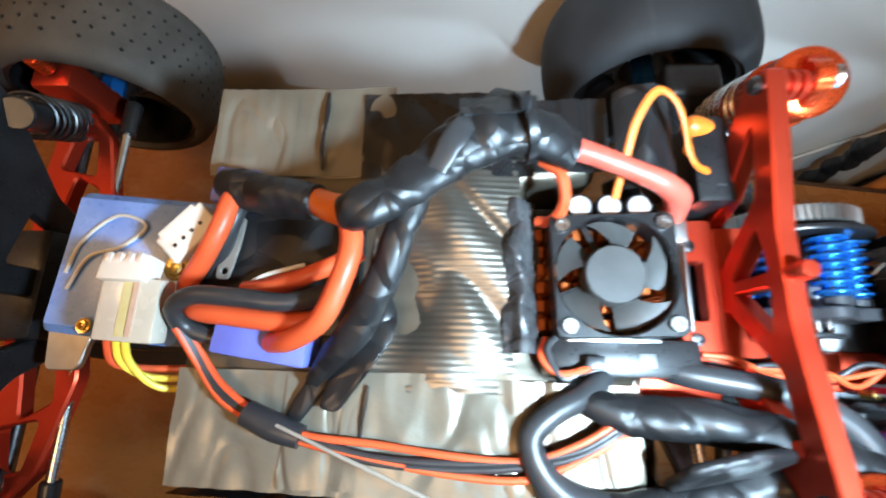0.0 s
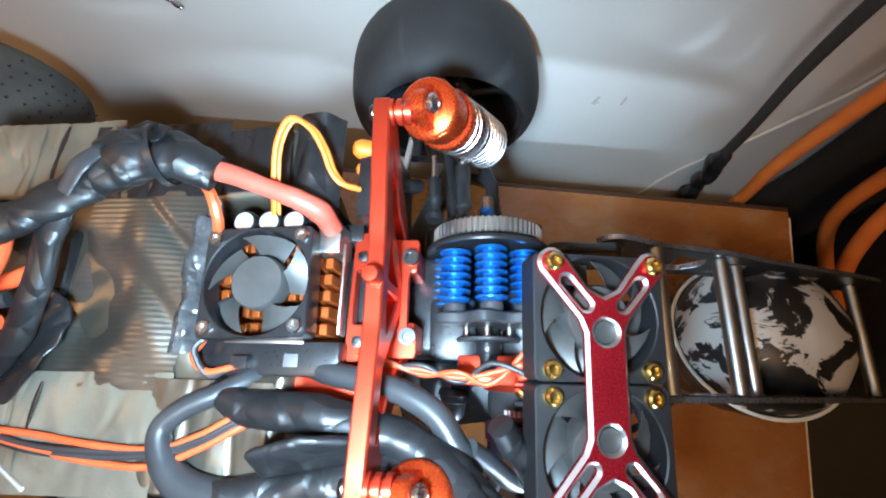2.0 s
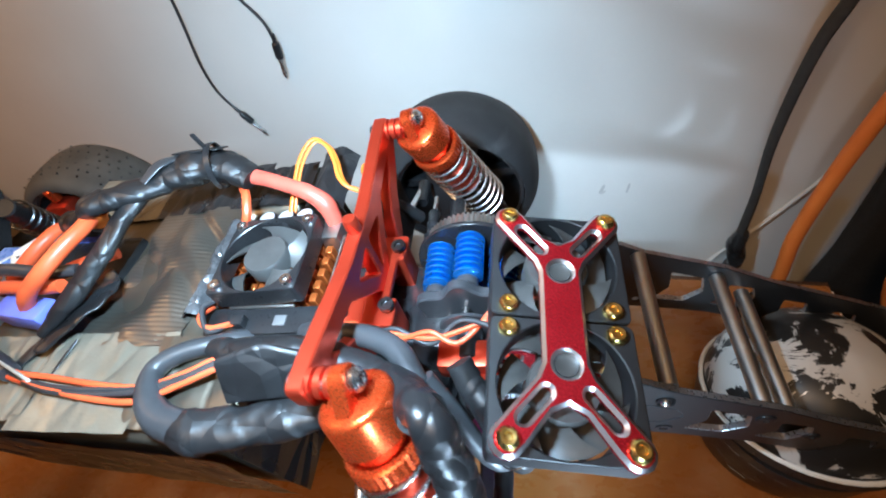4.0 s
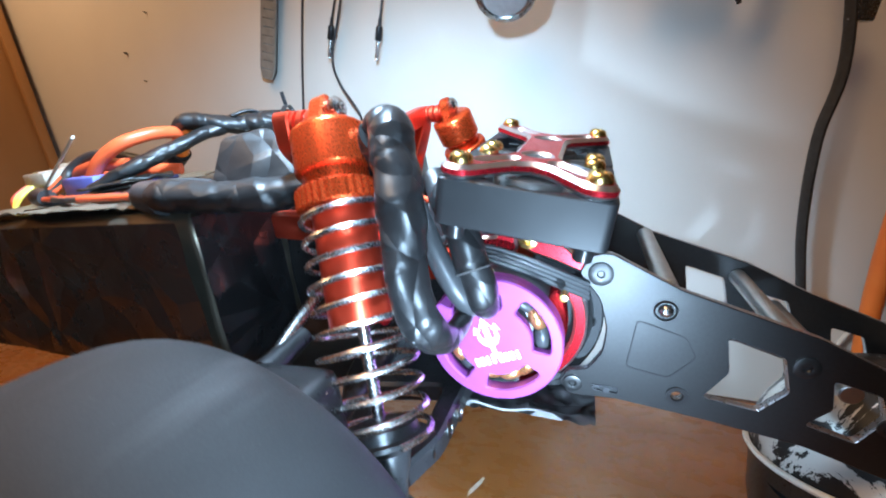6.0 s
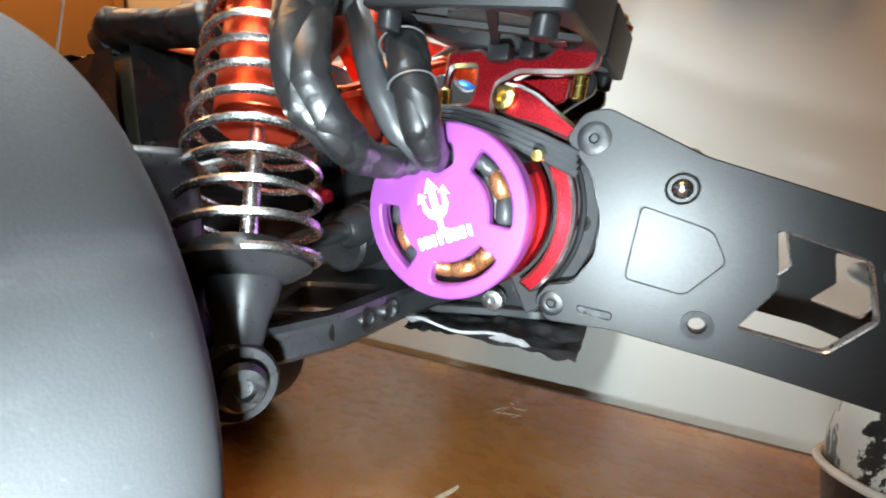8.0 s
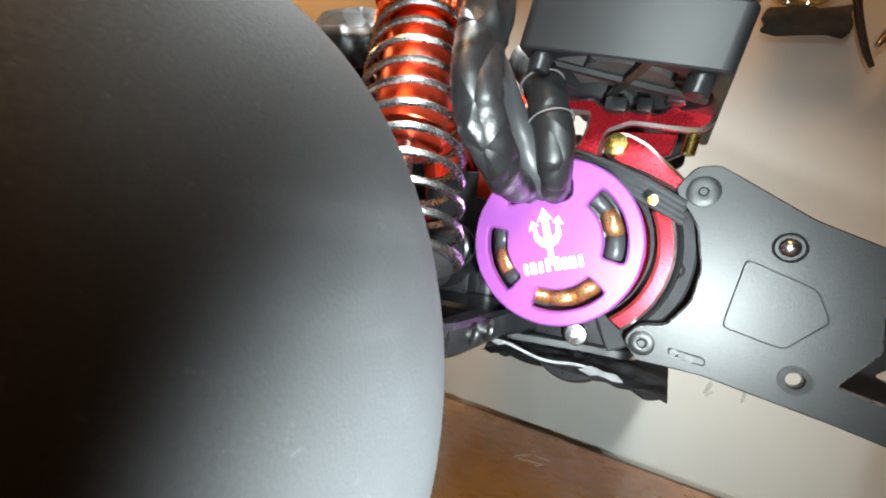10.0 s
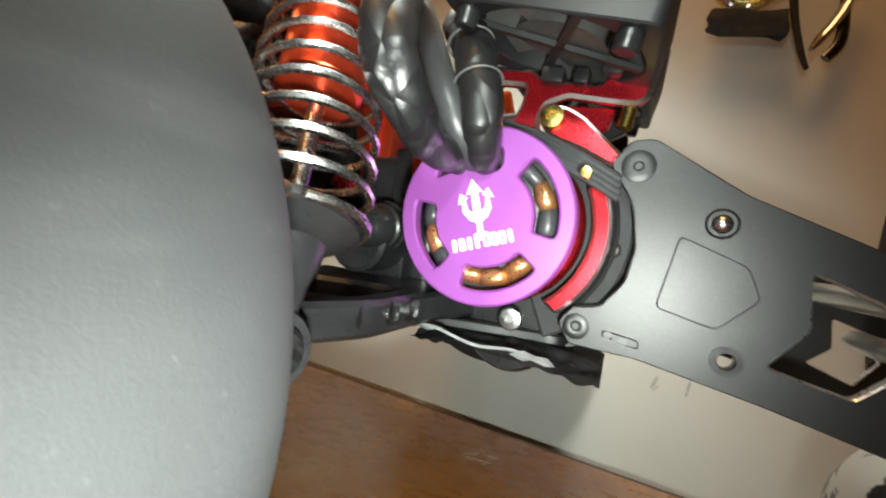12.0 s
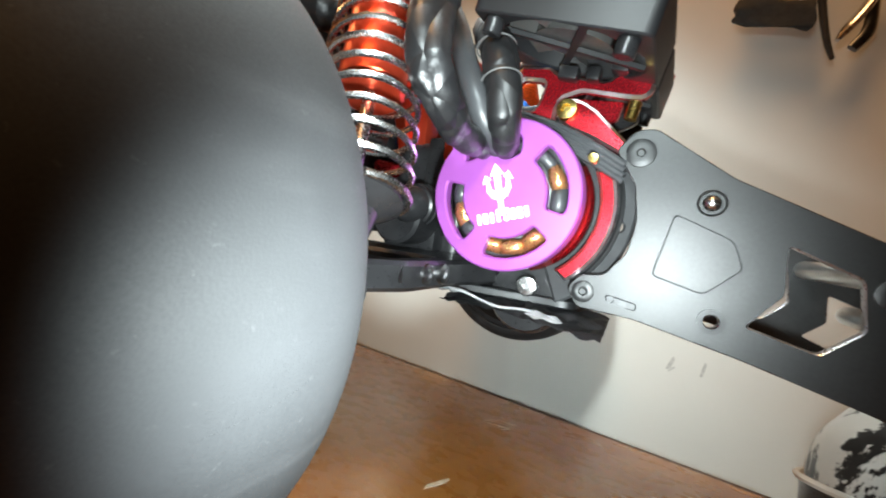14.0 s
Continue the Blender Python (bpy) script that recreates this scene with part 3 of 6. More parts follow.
def hanging_strap():
    t = thing("hanging_strap", "black webbing strap with a buckle hanging behind the table", "strap")
    b = B()
    tube(b, [(0.214, 0.142, 0.42), (0.218, 0.141, 0.30), (0.224, 0.140, 0.21), (0.216, 0.140, 0.165), (0.214, 0.139, 0.11), (0.219, 0.139, 0.055), (0.221, 0.139, 0.005)],
         [0.0022, 0.0024, 0.0026, 0.0025, 0.0024, 0.0026], 12, flat=1.9, up=(0, 1, 0.2))
    part("webbing", b, STRAP, t)
    b = B()
    tube(b, [(0.221, 0.139, 0.018), (0.224, 0.139, -0.012), (0.227, 0.139, -0.05), (0.228, 0.139, -0.11)], [0.006, 0.009, 0.0065, 0.009, 0.006], 10, flat=0.7, rough=0.35)
    part("buckle", b, PLASTIC, t)
    b = B()
    box(b, (0.012, 0.006, 0.012), Matrix.Translation((0.228, 0.140, 0.232)) @ pose(0, 0, 0, 0, 12, 0), 0.0012)
    part("clip", b, STEEL, t)


def wall_cables():
    for pts, r, mat, name, lab in (
            ([(0.30, 0.125, 0.45), (0.285, 0.124, 0.28), (0.254, 0.122, 0.15), (0.246, 0.121, 0.04), (0.252, 0.119, -0.03), (0.262, 0.118, -0.20)], 0.0050, CABLE_ORANGE, "power_cable",
             "thick orange power cable hanging behind the table"),
            ([(0.32, 0.118, 0.45), (0.318, 0.115, 0.25), (0.312, 0.112, 0.10), (0.318, 0.10, -0.02), (0.36, 0.06, -0.10)], 0.0058, CABLE_ORANGE, "power_cable",
             "thick orange power cable hanging past the table end"),
            ([(0.34, 0.10, 0.10), (0.315, 0.09, 0.045), (0.318, 0.06, -0.02), (0.36, 0.02, -0.10)], 0.006, CABLE_ORANGE, "power_cable", "orange power cable looped past the table end"),
            ([W(0.27, 0.003, 0.45), W(0.262, 0.003, 0.30), W(0.268, 0.003, 0.20), W(0.279, 0.003, 0.10), W(0.25, 0.003, 0.02), W(0.215, 0.003, -0.05), W(0.193, 0.003, -0.13)], 0.0016,
             WIRE_WHITE, "white_cable", "thin white cable curving down the wall")):
        b = B()
        tube(b, pts, r, 12, 8)
        solid(name, b, mat, lab, "cable", "cables behind the table")
    # added black bag shape and slab stand in for the void past the table
    b = B()
    box(b, (0.30, 0.16, 0.42), pose(0.50, 0.03, -0.03, 0, 0, YAW), 0.04, 4)
    for v in b.verts:
        v.co += noise.noise_vector(v.co * 14) * 0.02
    t = thing("dark_fill", "black bag-shaped mass added for the dark void past the table end", "bag")
    part("fill_body", b, PLAIN_BLACK, t)
    b = B()
    box(b, (0.34, 0.020, 0.74), WALL @ pose(0.345, -0.0125, 0.06), 0.008, 4)
    g = [k for k in b.edges if k.calc_length() > 0.02]
    bmesh.ops.subdivide_edges(b, edges=g, cuts=24, use_grid_fill=True)
    for v in b.verts:
        v.co += Vector((0.010 * noise.noise((v.co.z * 9, 2.0, v.co.x * 3)), -0.006 * abs(noise.noise((v.co.x * 22, v.co.z * 5, 4))), 0))
    part("fill_back", b, PLAIN_BLACK, t, "wavy black slab added for the dark region against the wall")
    b = B()
    tube(b, [(0.40, -0.02, 0.16), (0.42, -0.03, 0.21), (0.50, -0.04, 0.225), (0.58, -0.05, 0.20), (0.60, -0.05, 0.15)], 0.007, 10, flat=0.4)
    part("fill_handle", b, STRAP, t)


hanging_strap()
wall_cables()


# ---- on the table ----
def drum():
    t = thing("drum", "round black tub with a pale domed lid under torn paper", "tub")
    cx, cy = 0.196, -0.004
    at = Matrix.Translation((cx, cy, 0))
    lean = Matrix.Translation((cx, cy, 0.0585)) @ pose(0, 0, 0, -15, 0, 0)
    b = B()
    lathe(b, [(0.0452 * math.cos(a), 0.040 * math.sin(a)) for a in [math.pi / 2 * k / 14 for k in range(15)]], lean, 64)
    wrinkle(b, 0.0011, 60)
    wrinkle(b, 0.0004, 220)
    part("lid", b, TORN, t, "pale dome with ragged black paper left on it")
    b = B()
    lathe(b, [(0, 0.0), (0.036, 0.0), (0.0395, 0.002), (0.0420, 0.010), (0.0448, 0.030), (0.0452, 0.044), (0.0448, 0.050), (0, 0.051)], at, 64)
    part("body", b, PLASTIC, t, "glossy black side with faint grey print")
    b = B()
    lathe(b, [(0.0440, -0.0095), (0.0462, -0.0085), (0.0464, -0.0010), (0.0450, 0.0004), (0.0440, -0.0095)], lean, 64)
    part("collar", b, PLASTIC, t)
    b = B()
    tube(b, [lean @ Vector((0.0470 * math.cos(a), 0.0470 * math.sin(a), 0.0)) for a in [2 * math.pi * k / 24 for k in range(25)]], 0.0012, 6, 2)
    part("rim_ring", b, WIRE_WHITE, t, "thin white ring")
    for k, (a, z, w) in enumerate(((216, 0.042, 0.006), (230, 0.043, 0.007), (244, 0.042, 0.005), (222, 0.032, 0.006), (238, 0.031, 0.007), (214, 0.025, 0.008), (232, 0.024, 0.006), (248, 0.025, 0.005), (226, 0.017, 0.009))):
        b = B()
        box(b, (0.0006, w, 0.0012), at @ Matrix.Rotation(radians(a), 4, "Z") @ pose(0.0449 - max(0, 0.036 - z) * 0.1, 0, z), 0.0001)
        part("print_bar", b, WIRE_TIE, t)


drum()


# ---- the car: chassis and running gear ----
car = thing("radio_control_car", "radio-controlled car with red alloy parts, propped up on a block", "model car")


def car_part(name, b, mat, label="", smooth=40):
    return part(name, b, mat, car, label, smooth)


def stand():
    b = B()
    lathe(b, [(0.012, 0.0), (0.046, 0.0), (0.0495, 0.004), (0.0495, 0.056), (0.046, 0.060), (0.012, 0.060), (0.012, 0.0)], axis((-0.138, -0.020, 0.0495), (-0.138, 1, 0.0495)), 48)
    t = thing("stand", "thick black roll on the table holding up the car", "stand")
    part("roll", b, PLASTIC, t)
    b = B()
    lathe(b, [(0.0118, -0.001), (0.0140, -0.001), (0.0140, 0.061), (0.0118, 0.061), (0.0118, -0.001)], axis((-0.138, -0.020, 0.0495), (-0.138, 1, 0.0495)), 32)
    part("core", b, PLAIN_BLACK, t)


stand()


def chassis():
    b = B()
    slab(b, rounded([(-0.34, -0.024), (-0.20, -0.04), (0.0, -0.04), (0.065, -0.028), (0.078, -0.028), (0.078, 0.02), (0.06, 0.03), (0.0, 0.04), (-0.2, 0.04), (-0.34, 0.024)], 0.01),
         (), 0.003, 0.0005, pose(0, -0.003, 0.1005))
    car_part("chassis_plate", b, PLATE)
    # gearbox housing of the rear axle
    b = B()
    box(b, (0.034, 0.044, 0.05), pose(0.014, -0.002, 0.128), 0.005, 3)
    box(b, (0.024, 0.058, 0.02), pose(0.012, -0.002, 0.118), 0.004)
    rod(b, (0.014, -0.045, 0.122), (0.014, 0.041, 0.122), 0.010)
    car_part("gearbox", b, PLASTIC)
    # torn tape under the motor
    b = B()
    t = bmesh.new()
    bmesh.ops.create_grid(t, x_segments=60, y_segments=24, size=0.5)
    for v in t.verts:
        u, w = v.co.x, v.co.y
        v.co = Vector((0.062 + u * 0.052, -0.034 + w * 0.022, 0.1010 - 0.004 * max(0, u + 0.1) - 0.004 * (0.5 - w) + 0.0016 * noise.noise((u * 6, w * 4, 3)) - 0.0022 * abs(noise.noise((u * 9, w * 5, 7)))))
    b = absorb(b, t)
    car_part("loose_tape", b, TAPE, "torn black tape hanging under the motor")
    b = B()
    tube(b, [(0.036, -0.046, 0.100), (0.044, -0.047, 0.1010), (0.056, -0.047, 0.0985), (0.066, -0.046, 0.0990), (0.074, -0.045, 0.0970)], 0.00045, 6)
    car_part("tape_edge", b, PALE_TAPE, "pale curled tape edge")
    for ragged, turn in (([(0.0310, 0.1004), (0.0335, 0.1022), (0.0352, 0.1014), (0.0378, 0.1028), (0.0405, 0.1016), (0.0430, 0.1019), (0.0470, 0.1010), (0.0430, 0.1002), (0.0402, 0.1006), (0.0372, 0.0995), (0.0350, 0.1001)], 14),
                         ([(0.0660, 0.0985), (0.0690, 0.0996), (0.0725, 0.0988), (0.0755, 0.0995), (0.0775, 0.0978), (0.0748, 0.0972), (0.0722, 0.0979), (0.0690, 0.0968)], -10)):
        b = B()
        slab(b, ragged, (), 0.0004, 0, XZ(-0.0475))
        for v in b.verts:
            v.co.y += 0.0016 * math.sin(v.co.x * 520 + turn) + turn * 0.02 * (v.co.z - 0.100)
        car_part("torn_tape_end", b, PALE_TAPE, "torn pale tape end")
    # lower round cover under the motor
    b = B()
    lathe(b, [(0, 0), (0.012, 0), (0.0135, 0.003), (0.0135, 0.016), (0, 0.016)], axis((0.060, -0.028, 0.1005), (0.060, 0.012, 0.1005)), 32)
    car_part("belly_cover", b, PLASTIC)


chassis()

# outline of the tower in y and z
def tower():
    outer = [(-0.0655, 0.2105), (-0.0655, 0.199), (-0.056, 0.190), (-0.046, 0.182), (-0.030, 0.162), (-0.024, 0.150), (-0.022, 0.140), (0.018, 0.140), (0.020, 0.150), (0.026, 0.162),
             (0.042, 0.182), (0.052, 0.190), (0.0615, 0.199), (0.0615, 0.2105), (0.050, 0.2095), (0.012, 0.2035), (-0.016, 0.2035), (-0.054, 0.2095)]
    c = -0.002
    both = lambda poly: [[(c + s * y, z) for y, z in poly] for s in (-1, 1)]
    side_hole = both([(0.0490, 0.2000), (0.0265, 0.1962), (0.0068, 0.1738), (0.0200, 0.1625), (0.0240, 0.1690), (0.0300, 0.1825)])
    top_hole = both([(0.0022, 0.1792), (0.0165, 0.1948), (0.0022, 0.1968)])
    mid = [(c, 0.1675), (c + 0.013, 0.1575), (c + 0.013, 0.1480), (c - 0.013, 0.1480), (c - 0.013, 0.1575)]
    b = B()
    slab(b, rounded(outer, 0.003), [rounded(h, 0.002) for h in (*side_hole, *top_hole, mid)], 0.0058, 0.0006, YZ(0.0005))
    tw = car_part("rear_shock_tower", b, RED_ALU, "orange-red anodised alloy shock tower")
    b = B()
    lathe(b, [(0, 0), (0.0027, 0), (0.0029, 0.001), (0.0029, 0.006), (0.0024, 0.0071), (0, 0.0074)], axis((0.0005, -0.001, 0.2025), (0.0005, -0.001, 0.22)), 20)
    part("post", b, RED_ALU, tw)
    for s, y in ((-1, -0.0605), (1, 0.0575)):
        b = B()
        prof = [(0, 0), (0.0046, 0)]
        for k in range(3):
            z = 0.0004 + 0.0031 * k
            prof += [(0.0046, z), (0.0046, z + 0.0019), (0.0031, z + 0.0022), (0.0031, z + 0.0029)]
        prof += [(0.0046, 0.0098), (0, 0.0098)]
        lathe(b, prof, axis((0.002, y, 0.2055), (0.02, y, 0.2055)), 20)
        part("standoff", b, RED_ALU, tw)
        b = B()
        lathe(b, [(0, 0), (0.0028, 0), (0.003, 0.0012), (0.0022, 0.0024), (0, 0.0026)], axis((-0.0022, y, 0.2055), (-0.02, y, 0.2055)), 16)
        part("bolt_head", b, DARK_STEEL, tw)
    # bulkhead blocks at its foot
    for y in (-0.017, 0.013):
        b = B()
        box(b, (0.0095, 0.011, 0.040), pose(0.0045, y, 0.153), 0.0015)
        part("bulkhead", b, RED_ALU, tw)
        b = B()
        lathe(b, [(0, 0), (0.0032, 0), (0.0032, 0.0018), (0.0018, 0.0018), (0.0016, 0.0008), (0, 0.0008)], axis((0.0068, y, 0.1752), (0.0068, y, 0.19)), 14)
        part("bolt_head", b, DARK_STEEL, tw)
    b = B()
    slab(b, rounded([(-0.004, -0.025), (0.0098, -0.025), (0.0100, -0.0165), (0.0062, -0.0135), (0.0062, 0.0075), (0.0098, 0.0105), (0.0098, 0.0210), (-0.004, 0.0210)], 0.002), (), 0.003, 0.0004,
         pose(0.0, 0.0, 0.172))
    part("top_bracket", b, RED_ALU, tw)
    # slotted foot plate before the tower
    b = B()
    slab(b, rounded([(-0.0175, -0.0265), (-0.0032, -0.0265), (-0.0032, 0.0240), (-0.0165, 0.0240)], 0.0012), [rounded([(-0.0150, -0.0125), (-0.0075, -0.0125), (-0.0075, 0.0085), (-0.0150, 0.0085)], 0.0012)],
         0.006, 0.0004, pose(0, 0, 0.1700))
    fp = part("foot_plate", b, RED_ALU, tw)
    for y in (-0.0190, 0.0140):
        b = B()
        lathe(b, [(0, 0.0004), (0.0010, 0.0004), (0.0012, 0.0012), (0.0022, 0.0010), (0.0024, 0), (0, 0)], Matrix.Translation((-0.0125, y, 0.1732)), 14)
        part("screw", b, DARK_STEEL, fp)


tower()


def shock(side):
    """One rear shock. side: -1 or 1."""
    top = Vector((0.0145, side * 0.0605 - 0.0015, 0.2065))
    foot = Vector((0.039, side * 0.1015 - 0.0015, 0.105))
    d = (foot - top).normalized()
    at = lambda u: top + d * u
    length = (foot - top).length
    sh = car_part("rear_shock", B_of(lambda b: lathe(b, [(0, 0.013), (0.0086, 0.013), (0.0088, 0.0135), (0.0088, 0.060), (0.0078, 0.061), (0, 0.061)], axis(top, foot), 32)), RED_ALU,
                  "red alloy oil shock with a steel coil spring")
    b = B()
    lathe(b, [(0, 0.0035), (0.0098, 0.0035), (0.0110, 0.0045), (0.0112, 0.0055), (0.0112, 0.0165), (0.0103, 0.0175), (0.0096, 0.0176), (0.0092, 0.021), (0, 0.021)], axis(top, foot), 40)
    part("shock_cap", b, ORANGE_ALU, sh)
    b = B()
    # forked eye on the cap
    ax = axis(top, foot)
    up = -d
    nx = (Vector((1, 0, 0)) - up * up.x).normalized()
    tab = Matrix.Translation(top) @ Matrix((nx.cross(up) * -1, up, nx)).transposed().to_4x4()
    slab(b, rounded([(-0.0085, -0.0045), (0.0085, -0.0045), (0.0068, -0.0015), (0.0042, 0.0048), (0.0020, 0.0066), (-0.0020, 0.0066), (-0.0042, 0.0048), (-0.0068, -0.0015)], 0.0012), (), 0.0050, 0.0006, tab)
    part("eye", b, ORANGE_ALU, sh)
    b = B()
    lathe(b, [(0, 0), (0.0030, 0), (0.0035, 0.001), (0.0035, 0.0025), (0.0022, 0.0037), (0.0012, 0.0037), (0.0010, 0.0024), (0, 0.0024)], axis(top + nx * 0.0024 + up * 0.002, top + nx * 0.02 + up * 0.002), 18)
    rod(b, top - nx * 0.008 + up * 0.002, top + nx * 0.003 + up * 0.002, 0.0018)
    part("bolt", b, STEEL, sh)
    b = B()
    n = 36
    t = bmesh.new()
    slab(t, [((0.0119 if k % 2 else 0.0124) * math.cos(math.pi * k / n), (0.0119 if k % 2 else 0.0124) * math.sin(math.pi * k / n)) for k in range(2 * n)], [ring_poly(0, 0, 0.0088, 32)], 0.0062, 0.0006)
    absorb(b, t, ax @ pose(0, 0, 0.0245))
    part("spring_collar", b, ORANGE_ALU, sh)
    b = B()
    spring(b, at(0.0275), at(0.091), 0.0117, 0.0137, 0.00085, 10.2)
    part("coil_spring", b, STEEL, sh)
    b = B()
    rod(b, at(0.060), at(0.094), 0.0017)
    part("shaft", b, STEEL, sh)
    b = B()
    lathe(b, [(0, 0.0865), (0.0066, 0.0865), (0.0098, 0.0875), (0.0104, 0.0900), (0.0122, 0.0905), (0.0124, 0.0915), (0.0100, 0.0930), (0.0070, 0.0943), (0, 0.0945)], ax, 40)
    part("spring_cup", b, PLASTIC, sh, "glossy black plastic spring cup")
    b = B()
    lathe(b, [(0, 0.094), (0.0070, 0.094), (0.0062, 0.098), (0.0048, 0.102), (0.0040, 0.107), (0.0044, 0.1125), (0, 0.1135)], ax, 28)
    e = at(length)
    out = Vector((0.88, side * 0.45, 0.12)).normalized()
    lathe(b, [(0.0036, -0.0034), (0.0064, -0.0034), (0.0070, -0.002), (0.0070, 0.002), (0.0064, 0.0034), (0.0036, 0.0034), (0.0036, -0.0034)], axis(e, e + out), 28)
    part("rod_end", b, PLASTIC, sh)
    b = B()
    lathe(b, [(0, -0.010), (0.0022, -0.010), (0.0022, 0.0046), (0.0040, 0.0047), (0.0043, 0.0056), (0.0034, 0.0076), (0.0020, 0.0078), (0.0016, 0.0064), (0, 0.0064)], axis(e, e + out), 20)
    part("pivot_bolt", b, DARK_STEEL, sh)


def B_of(fn):
    b = B()
    fn(b)
    return b


shock(-1)
shock(1)


def rear_arm(side):
    s = side
    c = -0.0015
    b = B()
    pts = [(0.050, 0.024), (0.044, 0.046), (0.043, 0.076), (0.034, 0.096), (0.020, 0.098), (0.012, 0.088), (-0.006, 0.050), (-0.012, 0.024)]
    hole1 = [(0.036, 0.050), (0.036, 0.076), (0.022, 0.080), (0.008, 0.054)]
    hole2 = [(0.033, 0.082), (0.030, 0.092), (0.024, 0.092), (0.022, 0.084)]
    k = lambda poly: [(x, c + s * y) for x, y in poly]
    slab(b, rounded(k(pts), 0.004), [rounded(k(hole1), 0.003), rounded(k(hole2), 0.002)], 0.0082, 0.0012, pose(0, 0, 0.1065))
    arm = car_part("rear_lower_arm", b, PLASTIC)
    for x, y in ((0.0455, 0.060), (0.0445, 0.068), (0.0425, 0.077)):
        b = B()
        lathe(b, [(0, 0), (0.003, 0), (0.003, 0.0012), (0.0016, 0.0013), (0.0014, 0.0006), (0, 0.0006)], axis((x - 0.002, c + s * y, 0.107), (x + 0.01, c + s * y, 0.107)), 12)
        part("screw", b, DARK_STEEL, arm)
    # upper link, hub carrier, drive shaft
    b = B()
    tube(b, [(-0.008, c + s * 0.026, 0.152), (-0.004, c + s * 0.06, 0.148), (0.000, c + s * 0.095, 0.140)], 0.0021, 10)
    part_link = car_part("upper_link", b, STEEL)
    for u, p in ((0, (-0.008, c + s * 0.028, 0.152)), (1, (0.000, c + s * 0.093, 0.1405))):
        b = B()
        tube(b, [Vector(p), Vector(p) + Vector((0.001, s * (0.018 if u == 0 else -0.018), -0.001 if u == 0 else 0.002))], [0.0042, 0.0034, 0.003], 12, 3)
        part("link_end", b, PLASTIC, part_link)
    b = B()
    box(b, (0.026, 0.018, 0.050), pose(0.014, c + s * 0.104, 0.122), 0.004, 3)
    car_part("hub_carrier", b, PLASTIC)
    b = B()
    rod(b, (0.0205, c + s * 0.030, 0.1275), (0.0145, c + s * 0.1, 0.121), 0.0030)
    lathe(b, [(0, 0), (0.0064, 0), (0.0074, 0.001), (0.0078, 0.003), (0.0072, 0.0035), (0.0072, 0.0060), (0.0064, 0.0065), (0.0062, 0.012), (0.0045, 0.014), (0, 0.014)], axis((0.0205, c + s * 0.034, 0.1275), (0.0145, c + s * 0.1, 0.121)), 24)
    car_part("drive_shaft", b, PLASTIC)
    b = B()
    if s < 0:
        rod(b, (0.006, c + s * 0.045, 0.139), (0.018, c + s * 0.052, 0.1365), 0.0022)
        car_part("sway_bar_link", b, CRIMSON)
        return
    # the far side shows two black ball-ended rods
    for x, z, r, y0, y1 in ((0.0125, 0.1500, 0.0031, 0.037, 0.060), (0.0258, 0.1500, 0.0037, 0.034, 0.066)):
        b = B()
        lathe(b, [(0, 0), (r * 1.2, 0.0004), (r * 1.35, 0.003), (r * 0.9, 0.005), (r * 0.85, 0.009), (r * 1.1, 0.010), (r * 1.1, 0.013), (r * 0.9, 0.014), (r, y1 - y0 - 0.001), (0, y1 - y0)], axis((x, y0, z), (x - 0.001, y1, z - 0.002)), 20)
        rod_part = car_part("ball_rod", b, PLASTIC)
        b = B()
        rod(b, (x - 0.001, y1, z - 0.002), (x - 0.0015, y1 + 0.012, z - 0.003), 0.0014, seg=12)
        part("rod_shaft", b, STEEL, rod_part)


rear_arm(-1)
rear_arm(1)


